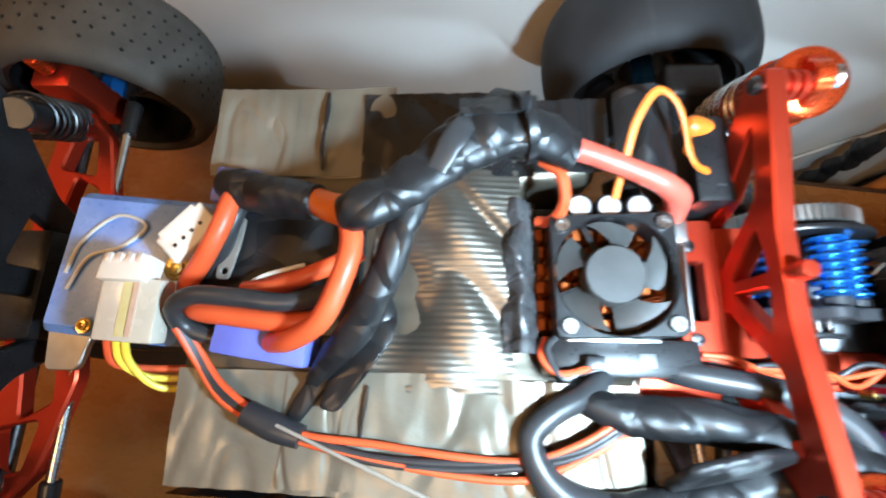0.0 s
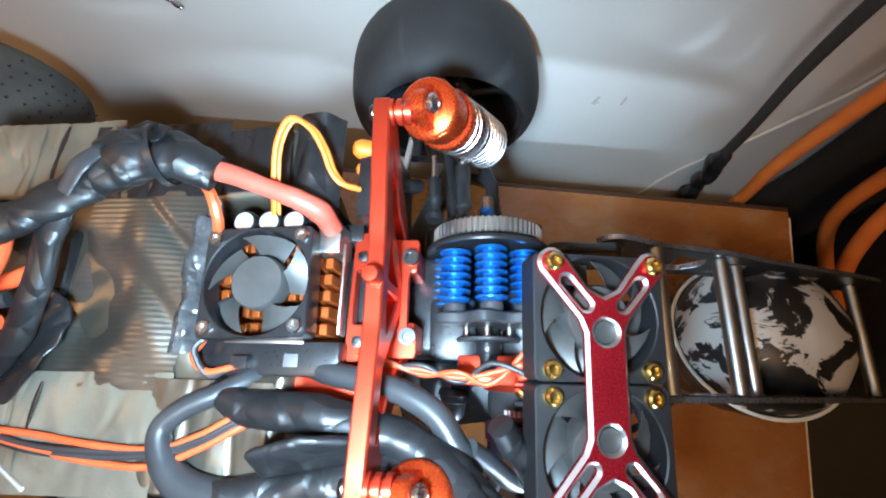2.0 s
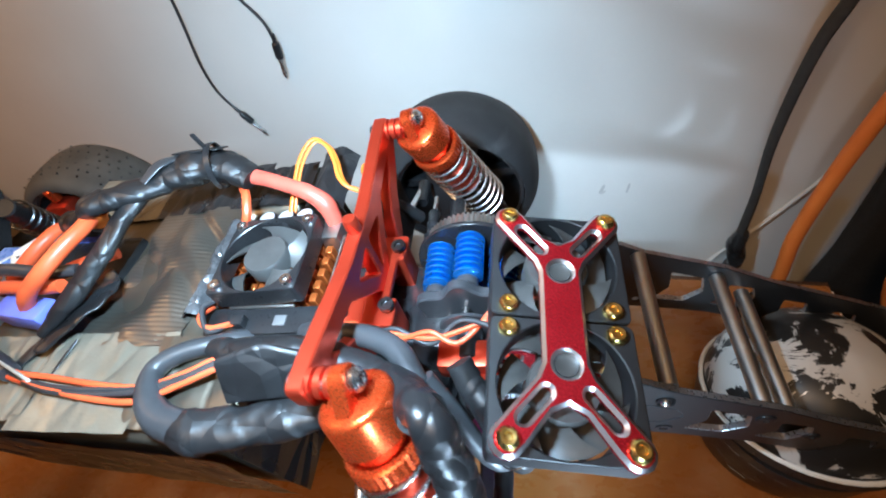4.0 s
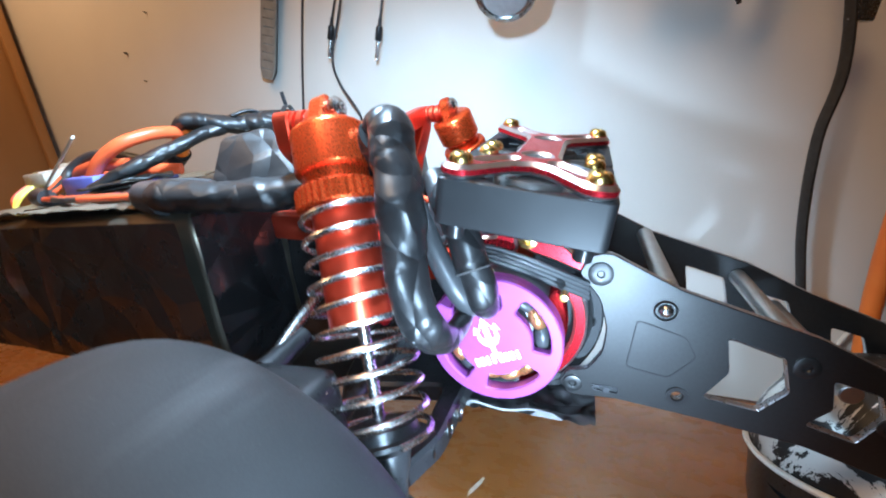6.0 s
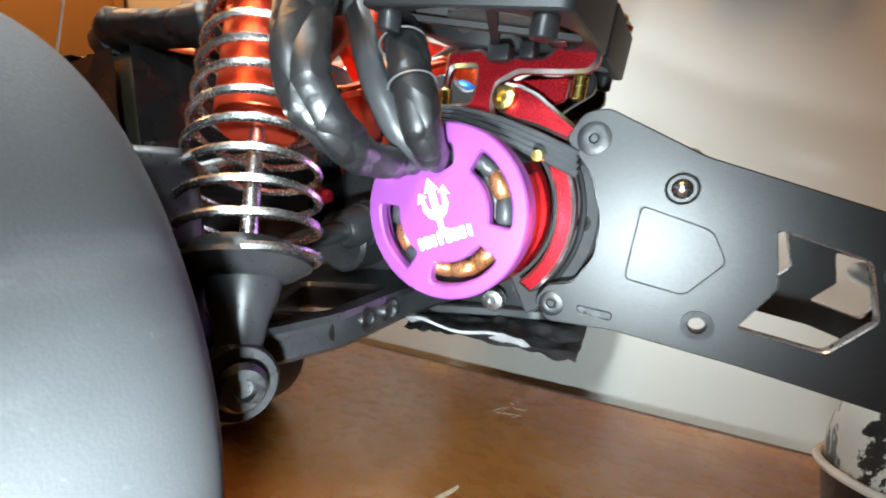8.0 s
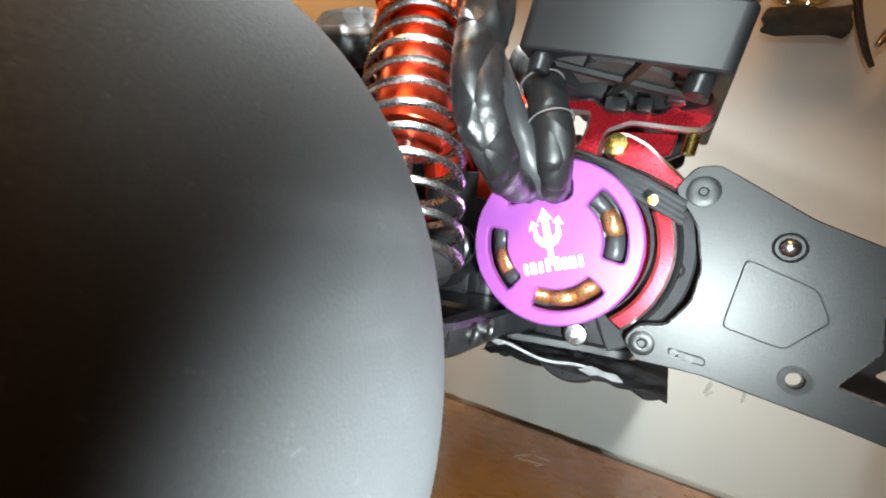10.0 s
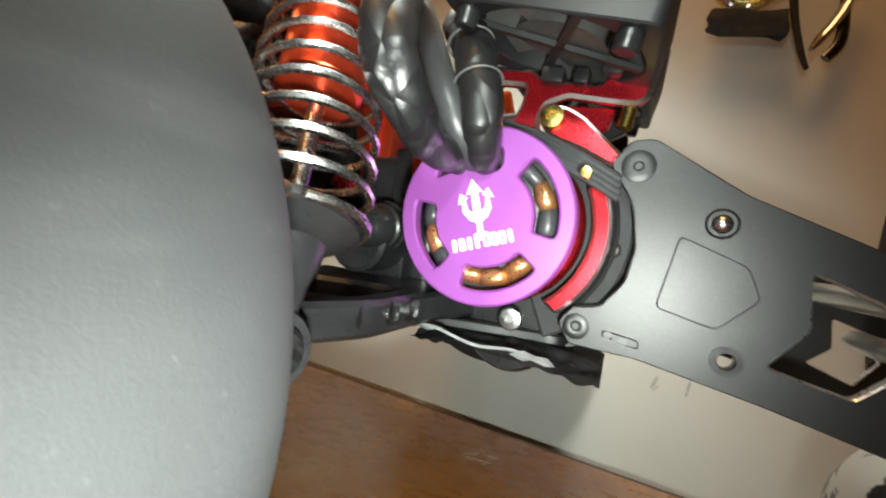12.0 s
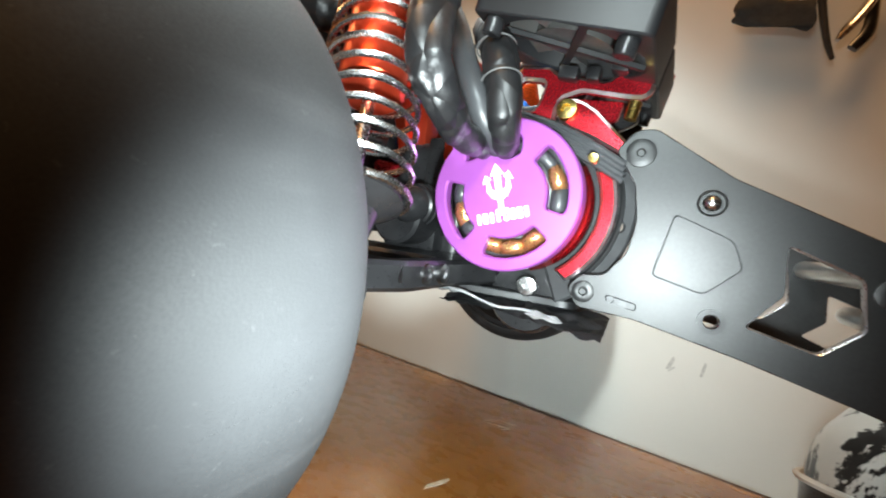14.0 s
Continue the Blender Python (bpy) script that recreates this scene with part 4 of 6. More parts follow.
def wheel(name, centre, radius, width, side, tread, label, steer=0.0, shoulder=0.014, rim_share=0.66):
    """A wheel whose axle runs along y. side: the outward way."""
    m = Matrix.Translation(centre) @ Matrix.Rotation(radians(steer), 4, "Z") @ Matrix.Rotation(radians(-90 * side), 4, "X")
    h = width / 2
    s = shoulder
    rim = radius * rim_share
    wh = car_part(name, B_of(lambda b: lathe(b, [(rim * 0.30, -h * 0.2), (rim * 0.30, h * 0.35), (rim * 0.5, h * 0.45), (rim * 0.86, h * 0.5), (rim * 0.93, h * 0.8), (rim, h * 0.86), (rim, -h * 0.86),
                                                   (rim * 0.94, -h * 0.86), (rim * 0.90, h * 0.30), (rim * 0.5, h * 0.22), (rim * 0.36, -h * 0.2), (rim * 0.30, -h * 0.2)], m, 40)), PLASTIC, label)
    foot = max(rim * 0.98, radius - s)
    side_wall = [(rim * 0.98 + (foot - rim * 0.98) * k / 8, h * (1 - 0.16 * (1 - k / 8) ** 2)) for k in range(8)] if foot > rim else []
    prof = [(r, -z) for r, z in side_wall]
    for k in range(41):
        a = -math.pi / 2 + math.pi * k / 40
        z = math.copysign(abs(math.sin(a)) ** (2 / 2.7), a) * h
        r = radius - s + s * abs(math.cos(a)) ** (2 / 2.7)
        if r >= rim * 0.98:
            prof.append((r, z))
    prof += side_wall[::-1]
    prof.append(prof[0])
    b = B()
    lathe(b, prof, m, 96)
    ty = part("tyre", b, RUBBER_OLD if tread else RUBBER, wh)
    if tread:
        rnd = random.Random(7)
        for row in range(6):
            for k in range(46):
                if row in (0, 5) and k % 2:
                    continue
                a = 2 * math.pi * (k + 0.5 * (row % 2)) / 46 + rnd.uniform(-0.02, 0.02)
                z = -h * 0.62 + h * 1.24 * row / 5
                b = B()
                lathe(b, [(0, 0), (0.0011, 0), (0.0009, 0.0006), (0, 0.0007)], m @ Matrix.Rotation(a, 4, "Z") @ pose(radius - 0.0004, 0, z, 0, 90, 0), 5)
                pits.append((ty, b))
    # spokes of the rim
    for k in range(6):
        b = B()
        box(b, (rim * 0.62, 0.0075, h * 0.30), m @ Matrix.Rotation(2 * math.pi * k / 6, 4, "Z") @ pose(rim * 0.60, 0, -h * 0.05), 0.0012)
        part("spoke", b, PLASTIC, wh)
    b = B()
    lathe(b, [(0, -h * 0.65), (0.0055, -h * 0.65), (0.0065, -h * 0.6), (0.0065, h * 0.55), (0.0055, h * 0.6), (0, h * 0.6)], m, 6)
    part("hub_nut", b, BLUE_ALU, wh)
    return wh


pits = []
wheel("rear_wheel", (0.0107, 0.1465, 0.1010), 0.0582, 0.0590, 1, False, "smooth black slick tyre on a black rim", 2.0, 0.0170, 0.80)
wheel("rear_wheel", (0.0046, -0.1398, 0.1090), 0.0602, 0.0545, -1, False, "smooth black slick tyre on a black rim", -5.5, 0.0172)
wheel("front_wheel", (-0.309, 0.138, 0.108), 0.058, 0.055, 1, True, "dusty black tyre with small studs", 0.0, 0.011, 0.80)
wheel("front_wheel", (-0.309, -0.143, 0.108), 0.058, 0.055, -1, True, "dusty black tyre with small studs", 0.0, 0.011, 0.80)
# studs of each front tyre, joined
for ty in {id(t): t for t, _ in pits}.values():
    b = B()
    for t, one in pits:
        if t is ty:
            absorb(b, one)
    tagged(part("tread_studs", b, PLASTIC, ty), kind="stuff")


# ---- front of the car ----
def front_end():
    b = B()
    slab(b, rounded([(-0.078, 0.188), (-0.070, 0.176), (-0.04, 0.150), (-0.024, 0.118), (0.024, 0.118), (0.04, 0.150), (0.070, 0.176), (0.078, 0.188), (0.06, 0.192), (0.02, 0.176), (-0.02, 0.176), (-0.06, 0.192)], 0.004),
         [rounded([(-0.03, 0.160), (-0.006, 0.166), (-0.006, 0.14), (-0.018, 0.132)], 0.003), rounded([(0.006, 0.166), (0.03, 0.160), (0.018, 0.132), (0.006, 0.14)], 0.003)], 0.007, 0.0008, YZ(-0.284))
    car_part("front_shock_tower", b, PLASTIC)
    for s in (-1, 1):
        b = B()
        k = lambda poly: [(x + 0.006, s * (y - 0.014)) for x, y in poly]
        slab(b, rounded(k([(-0.285, 0.026), (-0.278, 0.055), (-0.288, 0.096), (-0.302, 0.112), (-0.318, 0.106), (-0.322, 0.06), (-0.318, 0.026)], ), 0.004),
             [rounded(k([(-0.292, 0.04), (-0.288, 0.066), (-0.302, 0.074), (-0.308, 0.04)]), 0.003), rounded(k([(-0.292, 0.074), (-0.296, 0.096), (-0.308, 0.098), (-0.312, 0.078)]), 0.003)], 0.008, 0.001,
             pose(0, 0, 0.126))
        car_part("front_arm", b, RED_ALU)
        b = B()
        rod(b, (-0.276, s * 0.034, 0.128), (-0.279, s * 0.094, 0.124), 0.0024)
        link = car_part("steering_link", b, STEEL)
        b = B()
        rod(b, (-0.2787, s * 0.086, 0.1245), (-0.2795, s * 0.106, 0.1225), 0.0042)
        part("link_end", b, PLASTIC, link)
        b = B()
        rod(b, (-0.278, s * 0.066, 0.180), (-0.312, s * 0.096, 0.118), 0.0070)
        fs = car_part("front_shock", b, PLASTIC)
        b = B()
        spring(b, (-0.283, s * 0.070, 0.172), (-0.308, s * 0.093, 0.126), 0.0094, 0.0100, 0.0009, 8)
        part("coil_spring", b, DARK_STEEL, fs)
        b = B()
        box(b, (0.022, 0.016, 0.040), pose(-0.310, s * 0.112, 0.124), 0.003)
        part_k = car_part("steering_knuckle", b, RED_ALU)
        b = B()
        rod(b, (-0.309, s * 0.112, 0.146), (-0.309, s * 0.112, 0.156), 0.004)
        part("king_pin", b, ORANGE_ALU, part_k)
        b = B()
        rod(b, (-0.310, s * 0.03, 0.116), (-0.312, s * 0.11, 0.114), 0.0032)
        car_part("drive_shaft", b, DARK_STEEL)
    b = B()
    box(b, (0.05, 0.05, 0.05), pose(-0.302, 0, 0.128), 0.005)
    car_part("front_gearbox", b, PLASTIC)
    b = B()
    slab(b, rounded([(-0.262, -0.036), (-0.248, -0.036), (-0.244, -0.02), (-0.252, 0.0), (-0.244, 0.02), (-0.248, 0.036), (-0.262, 0.036), (-0.266, 0.0)], 0.003), [ring_poly(-0.256, 0.0, 0.004)], 0.003, 0.0004,
         pose(0, 0, 0.156))
    car_part("front_brace", b, TUBE_ALU)


front_end()


# ---- wheelie bar behind the car ----
def wheelie_bar():
    outer = [(0.0835, 0.1495), (0.0880, 0.1555), (0.0935, 0.1560), (0.114, 0.1435), (0.151, 0.1285), (0.174, 0.1150), (0.235, 0.085), (0.262, 0.070), (0.262, 0.046), (0.232, 0.052), (0.173, 0.0805),
             (0.150, 0.0900), (0.122, 0.0965), (0.095, 0.1015), (0.079, 0.1020), (0.0755, 0.1075), (0.079, 0.1120), (0.0855, 0.1130), (0.0905, 0.1200), (0.0920, 0.1290), (0.0900, 0.1400)]
    hex1 = [(0.1275, 0.1275), (0.1285, 0.1150), (0.1215, 0.1055), (0.1370, 0.1020), (0.1445, 0.1095), (0.1425, 0.1215)]
    hex2 = [(0.1555, 0.1145), (0.1565, 0.1045), (0.1500, 0.0985), (0.1630, 0.0935), (0.1690, 0.1025), (0.1670, 0.1105)]
    hex3 = [(x + 0.028, z - 0.0155) for x, z in hex2]
    hex4 = [(x + 0.054, z - 0.0285) for x, z in hex2]
    bolts = ((0.1095, 0.1365), (0.1138, 0.1052))
    wb = thing("wheelie_bar", "black plate wheelie bar with alloy cross tubes behind the car", "wheelie bar")
    for y, side in ((-0.0375, -1), (0.0275, 1)):
        holes = [rounded(h, 0.0012, 3) for h in (hex1, hex2, hex3, hex4)]
        slot = [(0.0868, 0.1052), (0.0955, 0.1040), (0.0955, 0.1062), (0.0868, 0.1074)]
        b = B()
        slab(b, rounded(outer, 0.0016, 3), holes + [ring_poly(*bolts[1], 0.0018, 14)], 0.0028, 0.0003, XZ(y))
        pl = part("side_plate", b, PLATE, wb)
        pl.data.materials.append(PLATE_EDGE)
        for p in pl.data.polygons:
            near = min((Vector((p.center.x, p.center.z)) - Vector(c)).length for c in ((0.134, 0.1145), (0.161, 0.104)))
            if abs(p.normal.y) < 0.3 or (abs(p.normal.y) < 0.97 and near < 0.0165):
                p.material_index = 1
        if side < 0:
            rec = rounded([(0.1012, 0.1330), (0.1160, 0.1272), (0.1190, 0.1200), (0.1110, 0.1118), (0.0978, 0.1150)], 0.0016, 3)
            c = Vector((0.109, 0.1215))
            b = B()
            slab(b, rec, [[tuple(c + (Vector(p) - c) * 0.965) for p in rec]], 0.0003, 0, XZ(y - 0.00145))
            part("engraved_line", b, ENGRAVED, pl)
        for x, z in ((0.1095, 0.1365),):
            b = B()
            lathe(b, [(0.0034, 0), (0.0036, 0.0004), (0.0032, 0.0012), (0.0030, 0.0004), (0.0030, 0)], axis((x, y + side * 0.0014, z), (x, y + side, z)), 20)
            part("bolt_washer", b, PLASTIC, pl)
            b = B()
            lathe(b, [(0, 0.0022), (0.0012, 0.0020), (0.0021, 0.0010), (0.0023, 0), (0, 0)], axis((x, y + side * 0.0014, z), (x, y + side, z)), 20)
            part("bolt_head", b, STEEL, pl)
        b = B()
        lathe(b, [(0.0018, 0), (0.0034, 0), (0.0034, 0.0006), (0.0020, 0.0006), (0.0018, 0)], axis((bolts[1][0], y + side * 0.0014, bolts[1][1]), (bolts[1][0], y + side, bolts[1][1])), 20)
        part("bolt_ring", b, PLASTIC, pl)
        for x, z, r in ((0.0903, 0.1490, 0.0040), (0.0803, 0.1070, 0.0033), (0.1480, 0.1190, 0.0036), (0.1700, 0.1000, 0.0030)):
            b = B()
            lathe(b, [(0, 0.0004), (0.0009, 0.0004), (0.0012, 0.0009), (r * 0.62, 0.0011), (r, 0.0006), (r, 0), (0, 0)], axis((x, y + side * 0.0014, z), (x, y + side, z)), 22)
            part("countersunk_screw", b, PLATE, pl)
        b = B()
        slab(b, rounded(slot, 0.0010, 3), [ring_poly(0.0882, 0.1060, 0.0009, 12), ring_poly(0.0918, 0.1053, 0.0008, 12)], 0.0010, 0.0003, XZ(y + side * 0.0016))
        part("adjuster_link", b, GREY_PLASTIC, pl)
    b = B()
    lathe(b, [(0, 0), (0.0050, 0), (0.0052, 0.0005), (0.0052, 0.0022), (0.0036, 0.0030), (0.0036, 0.0110), (0, 0.0114)], axis((0.0905, 0.0261, 0.1490), (0.0905, 0.0, 0.1490)), 22)
    part("spacer", b, GREY_PLASTIC, wb)
    for x, z in ((0.1105, 0.1425), (0.1475, 0.1225), (0.1615, 0.1085), (0.25, 0.062)):
        b = B()
        rod(b, (x, -0.0361, z), (x, 0.0261, z), 0.0033, seg=24)
        part("cross_tube", b, TUBE_ALU, wb)


wheelie_bar()


# ---- tape-covered foam tray on the chassis ----
def foam_box():
    t = thing("foam_tray", "foam tray wrapped in shiny wrinkled tape on the chassis", "foam tray")
    b = B()
    tt = bmesh.new()
    outer = [(-0.190, -0.068), (-0.0365, -0.0735), (-0.035, -0.030), (-0.068, -0.030), (-0.071, 0.034), (-0.046, 0.036), (-0.040, 0.068), (-0.187, 0.075), (-0.186, 0.034), (-0.188, -0.032)]
    slab(tt, rounded(outer, 0.003), (), 0.056, 0.0035, pose(0, 0, 0.1545))
    bmesh.ops.triangulate(tt, faces=tt.faces[:])
    for _ in range(3):
        long = [e for e in tt.edges if e.calc_length() > 0.012]
        if long:
            bmesh.ops.subdivide_edges(tt, edges=long, cuts=1)
            bmesh.ops.triangulate(tt, faces=tt.faces[:])
    for v in tt.verts:
        top = v.co.z > 0.16
        v.co += noise.noise_vector(v.co * 45) * 0.0013 + noise.noise_vector(v.co * 140) * 0.0006
        if top:
            v.co.z += 0.0022 * noise.noise((v.co.x * 22, v.co.y * 22, 1.7))
    absorb(b, tt)
    part("tray", b, DUCT, t, smooth=60)
    # darker overlapping strips, a little proud
    rnd = random.Random(3)
    strips = ((-0.153, 0.0545, 0.068, 0.036, 0.6), (-0.060, 0.052, 0.036, 0.028, 1), (-0.154, -0.0505, 0.066, 0.036, -0.6), (-0.060, -0.052, 0.044, 0.036, -1),
              (-0.172, 0.0545, 0.030, 0.0335, -0.8), (-0.138, -0.0500, 0.024, 0.034, 0.8), (-0.100, 0.0525, 0.062, 0.0340, 0.4), (-0.103, -0.0520, 0.056, 0.0400, 0.6))
    for i, (x, y, w, h, turn) in enumerate(strips):
        g = bmesh.new()
        bmesh.ops.create_grid(g, x_segments=44, y_segments=36, size=0.5)
        for v in g.verts:
            u, q = v.co.x, v.co.y
            v.co = Vector((u * w, q * h, 0))
            p = Vector((x, y, 0)) + v.co
            v.co.z = 0.0022 + 0.0009 * noise.noise((p.x * 90, p.y * 70, i)) - 0.0008 * max(0.0, 1 - 9 * abs(noise.noise((p.x * 60, p.y * 18, i + 5)))) + 0.0022 * noise.noise((p.x * 22, p.y * 22, 1.7)) + 0.0004 * noise.noise((p.x * 240, p.y * 60, i))
        b = absorb(B(), g, pose(x, y, 0.1827 + 0.0006 * (i > 3), 0, 0, turn))
        part("tape_strip", b, DUCT_DARK if i in (1, 6) else DUCT_OLD if x < -0.10 else DUCT, t, smooth=60)
    # sunken taped sheet between battery and speed control
    g = bmesh.new()
    bmesh.ops.create_grid(g, x_segments=30, y_segments=190, size=0.5)
    for v in g.verts:
        u, q = v.co.x, v.co.y
        p = Vector((-0.100 + u * 0.050 + 0.004 * q, 0.002 + q * 0.080, 0))
        mid = max(0.0, 1 - (q * 2.0) ** 4)
        z = 0.1850 + mid * 0.0034 * math.exp(-(((p.x + 0.098 + 0.10 * p.y) * 75) ** 2)) - 0.0020 * mid * math.exp(-(((p.x + 0.112 - 0.16 * p.y) * 120) ** 2)) + 0.0022 * noise.noise((p.x * 22, p.y * 22, 1.7)) + 0.0020 * mid * noise.noise((p.x * 46, p.y * 22, 5)) - 0.0030 * mid * max(0.0, 1 - 7 * abs(noise.noise((p.x * 30 + p.y * 18, p.y * 8, 11)))) + 0.00006 * math.sin(p.y * 2900)
        v.co = Vector((p.x, p.y, z))
    b = absorb(B(), g)
    part("ribbed_tape", b, RIBBED, t, smooth=60)
    b = B()
    slab(b, rounded([(-0.124, -0.002), (-0.116, -0.008), (-0.1135, -0.015), (-0.115, -0.022), (-0.122, -0.032), (-0.131, -0.044), (-0.137, -0.043), (-0.132, -0.024), (-0.129, -0.008)], 0.002), (), 0.0012, 0.0003, pose(0, 0, 0.1915))
    bmesh.ops.triangulate(b, faces=b.faces[:])
    for _ in range(2):
        bmesh.ops.subdivide_edges(b, edges=[k for k in b.edges if k.calc_length() > 0.003], cuts=1)
        bmesh.ops.triangulate(b, faces=b.faces[:])
    for v in b.verts:
        v.co.z += 0.0026 * noise.noise((v.co.x * 60, v.co.y * 45, 2.2)) + 0.0012 * noise.noise((v.co.x * 190, v.co.y * 150, 4))
    part("black_sheet", b, DUCT_DARK, t, "glossy black tape sheet over the battery's edge", 60)
    for pts in ([(-0.1450, 0.0700, 0.1855), (-0.1448, 0.0600, 0.1865), (-0.1455, 0.0480, 0.1865), (-0.1450, 0.0380, 0.1860)], [(-0.1230, -0.0360, 0.1870), (-0.1245, -0.0500, 0.1865), (-0.1240, -0.0680, 0.1850)]):
        b = B()
        tube(b, pts, [0.0006, 0.0010, 0.0007, 0.0011, 0.0006], 8, flat=0.5, rough=0.2)
        part("tape_seam", b, DUCT_DARK, t, "dark lifted tape edge", 60)
    b = B()
    tube(b, [(-0.122, -0.010, 0.188), (-0.130, -0.022, 0.189), (-0.142, -0.040, 0.187), (-0.150, -0.052, 0.1855)], [0.004, 0.005, 0.0035, 0.0015], 10, flat=0.35, rough=0.1)
    part("tape_fold", b, TAPE, t)
    b = B()
    g = bmesh.new()
    bmesh.ops.create_grid(g, x_segments=12, y_segments=12, size=0.5)
    for v in g.verts:
        u, q = v.co.x, v.co.y
        v.co = Vector((-0.0335 + 0.0012 * noise.noise((u * 6, q * 4, 2)), -0.056 + u * 0.038, 0.153 + q * 0.058))
    absorb(b, g)
    part("side_tape", b, DUCT_DARK, t)
    # black sheet arched over the tray's back corner
    g = bmesh.new()
    bmesh.ops.create_grid(g, x_segments=14, y_segments=18, size=0.5)
    for v in g.verts:
        u, q = v.co.x, v.co.y
        v.co = Vector((-0.030 + u * 0.020, 0.049 + q * 0.038, 0.1855 + 0.007 * math.cos(u * 3.0) + 0.0014 * noise.noise((u * 4, q * 5, 9))))
    part("arched_cover", absorb(B(), g), TAPE, t, smooth=60)
    # black front face wrap
    g = bmesh.new()
    bmesh.ops.create_grid(g, x_segments=40, y_segments=16, size=0.5)
    for v in g.verts:
        u, q = v.co.x, v.co.y
        x = -0.113 + u * 0.150
        y0 = -0.068 - (x + 0.19) / 0.15 * 0.006
        v.co = Vector((x, y0 - 0.0032 - 0.001 * noise.noise((u * 9, q * 4, 2)), 0.153 + q * 0.056))
    part("side_wrap", absorb(B(), g), DUCT_DARK, t)


foam_box()


# ---- motor ----
MC = Vector((0.057, 0.0, 0.1320))


def arc_ring(profile, a0, a1, n=26):
    """A closed profile of (radius, y) swept round the motor's axis from a0 to a1 degrees."""
    b = B()
    rows = []
    for k in range(n + 1):
        a = radians(a0 + (a1 - a0) * k / n)
        rows.append([b.verts.new((MC.x + r * math.cos(a), y, MC.z + r * math.sin(a))) for r, y in profile])
    for p, q in zip(rows, rows[1:]):
        for i in range(len(profile)):
            j = (i + 1) % len(profile)
            b.faces.new((p[i], p[j], q[j], q[i]))
    b.faces.new(rows[0])
    b.faces.new(rows[-1][::-1])
    bmesh.ops.recalc_face_normals(b, faces=b.faces[:])
    return b


def motor():
    mo = thing("electric_motor", "brushless motor with a purple slotted end cap, wires taped black", "motor")
    face = lambda y: Matrix.Translation((MC.x, y, MC.z)) @ pose(0, 0, 0, 90, 0, 0)
    # local x, y of the cap run along world x, z
    slots = []
    for a0, a1, in ((-12, 54), (-103, -38), (172, 234)):
        out = []
        n = 9
        for k in range(n):
            a = radians(a0 + (a1 - a0) * k / (n - 1))
            out.append((0.0182 * math.cos(a), 0.0182 * math.sin(a)))
        for k in range(n):
            a = radians(a1 + (a0 - a1) * k / (n - 1))
            out.append((0.0126 * math.cos(a), 0.0126 * math.sin(a)))
        slots.append(rounded(out, 0.0012, 2))
    outer = []
    for k in range(64):
        a = 2 * math.pi * k / 64
        outer.append((0.0220 * math.cos(a), 0.0220 * math.sin(a)))
    notch = rounded([(-0.0135, 0.0085), (-0.004, 0.0125), (0.0005, 0.0105), (0.0036, 0.0120), (0.0032, 0.0168), (-0.004, 0.0185), (-0.0125, 0.0135)], 0.0016)
    b = B()
    slab(b, outer, [*slots, notch], 0.0035, 0.0005, face(-0.0545))
    cap = part("end_cap", b, PURPLE, mo, "purple anodised end cap with a white print")
    b = B()
    lathe(b, [(0.0218, 0), (0.0220, 0.0005), (0.0220, 0.0030), (0.0214, 0.0036), (0.0198, 0.0036), (0.0198, 0)], axis((MC.x, -0.0530, MC.z), (MC.x, 0, MC.z)), 64)
    part("cap_rim", b, PURPLE, cap)
    turn = pose(0, 0, 0, 0, 0, 17)
    fm = face(-0.05645) @ Matrix.Translation((-0.0006, -0.0010, 0)) @ turn
    tri = [(-0.0007, -0.0050), (0.0007, -0.0050), (0.0007, -0.0005), (0.0022, 0.0002), (0.0036, 0.0024), (0.0034, 0.0050), (0.0046, 0.0046), (0.0036, 0.0072), (0.0018, 0.0058), (0.0027, 0.0054), (0.0022, 0.0028), (0.0009, 0.0018),
           (0.0009, 0.0068), (0.0021, 0.0066), (0.0, 0.0100), (-0.0021, 0.0066), (-0.0009, 0.0068), (-0.0009, 0.0018), (-0.0022, 0.0028), (-0.0027, 0.0054), (-0.0018, 0.0058), (-0.0036, 0.0072), (-0.0046, 0.0046),
           (-0.0034, 0.0050), (-0.0036, 0.0024), (-0.0022, 0.0002), (-0.0007, -0.0005)]
    b = B()
    slab(b, tri, (), 0.0003, 0, fm)
    part("emblem", b, INK, cap)
    # word below the emblem, as plain marks
    for k, (x, h, hollow) in enumerate(((-0.0072, 0.0031, 0), (-0.0052, 0.0031, 1), (-0.0032, 0.0031, 0), (-0.0013, 0.0036, 0), (0.0011, 0.0036, 1), (0.0031, 0.0031, 1), (0.0051, 0.0031, 1), (0.0071, 0.0031, 0))):
        b = B()
        w = 0.00078 if hollow else 0.00052
        hole = [rounded([(x - 0.0003, -0.0059), (x + 0.0003, -0.0059), (x + 0.0003, -0.0077 + h), (x - 0.0003, -0.0077 + h)], 0.0002, 2)] if hollow else []
        slab(b, rounded([(x - w, -0.0068), (x + w, -0.0068), (x + w, -0.0068 + h), (x - w, -0.0068 + h)], 0.0004, 2), hole, 0.0003, 0, fm)
        part("print_bar", b, INK, cap)
    b = B()
    lathe(b, [(0, 0), (0.0150, 0), (0.0190, 0.001), (0.0206, 0.004), (0.0206, 0.070), (0.018, 0.073), (0, 0.073)], axis((MC.x, -0.0488, MC.z), (MC.x, 0.05, MC.z)), 48)
    part("motor_can", b, CAN_METAL, mo)
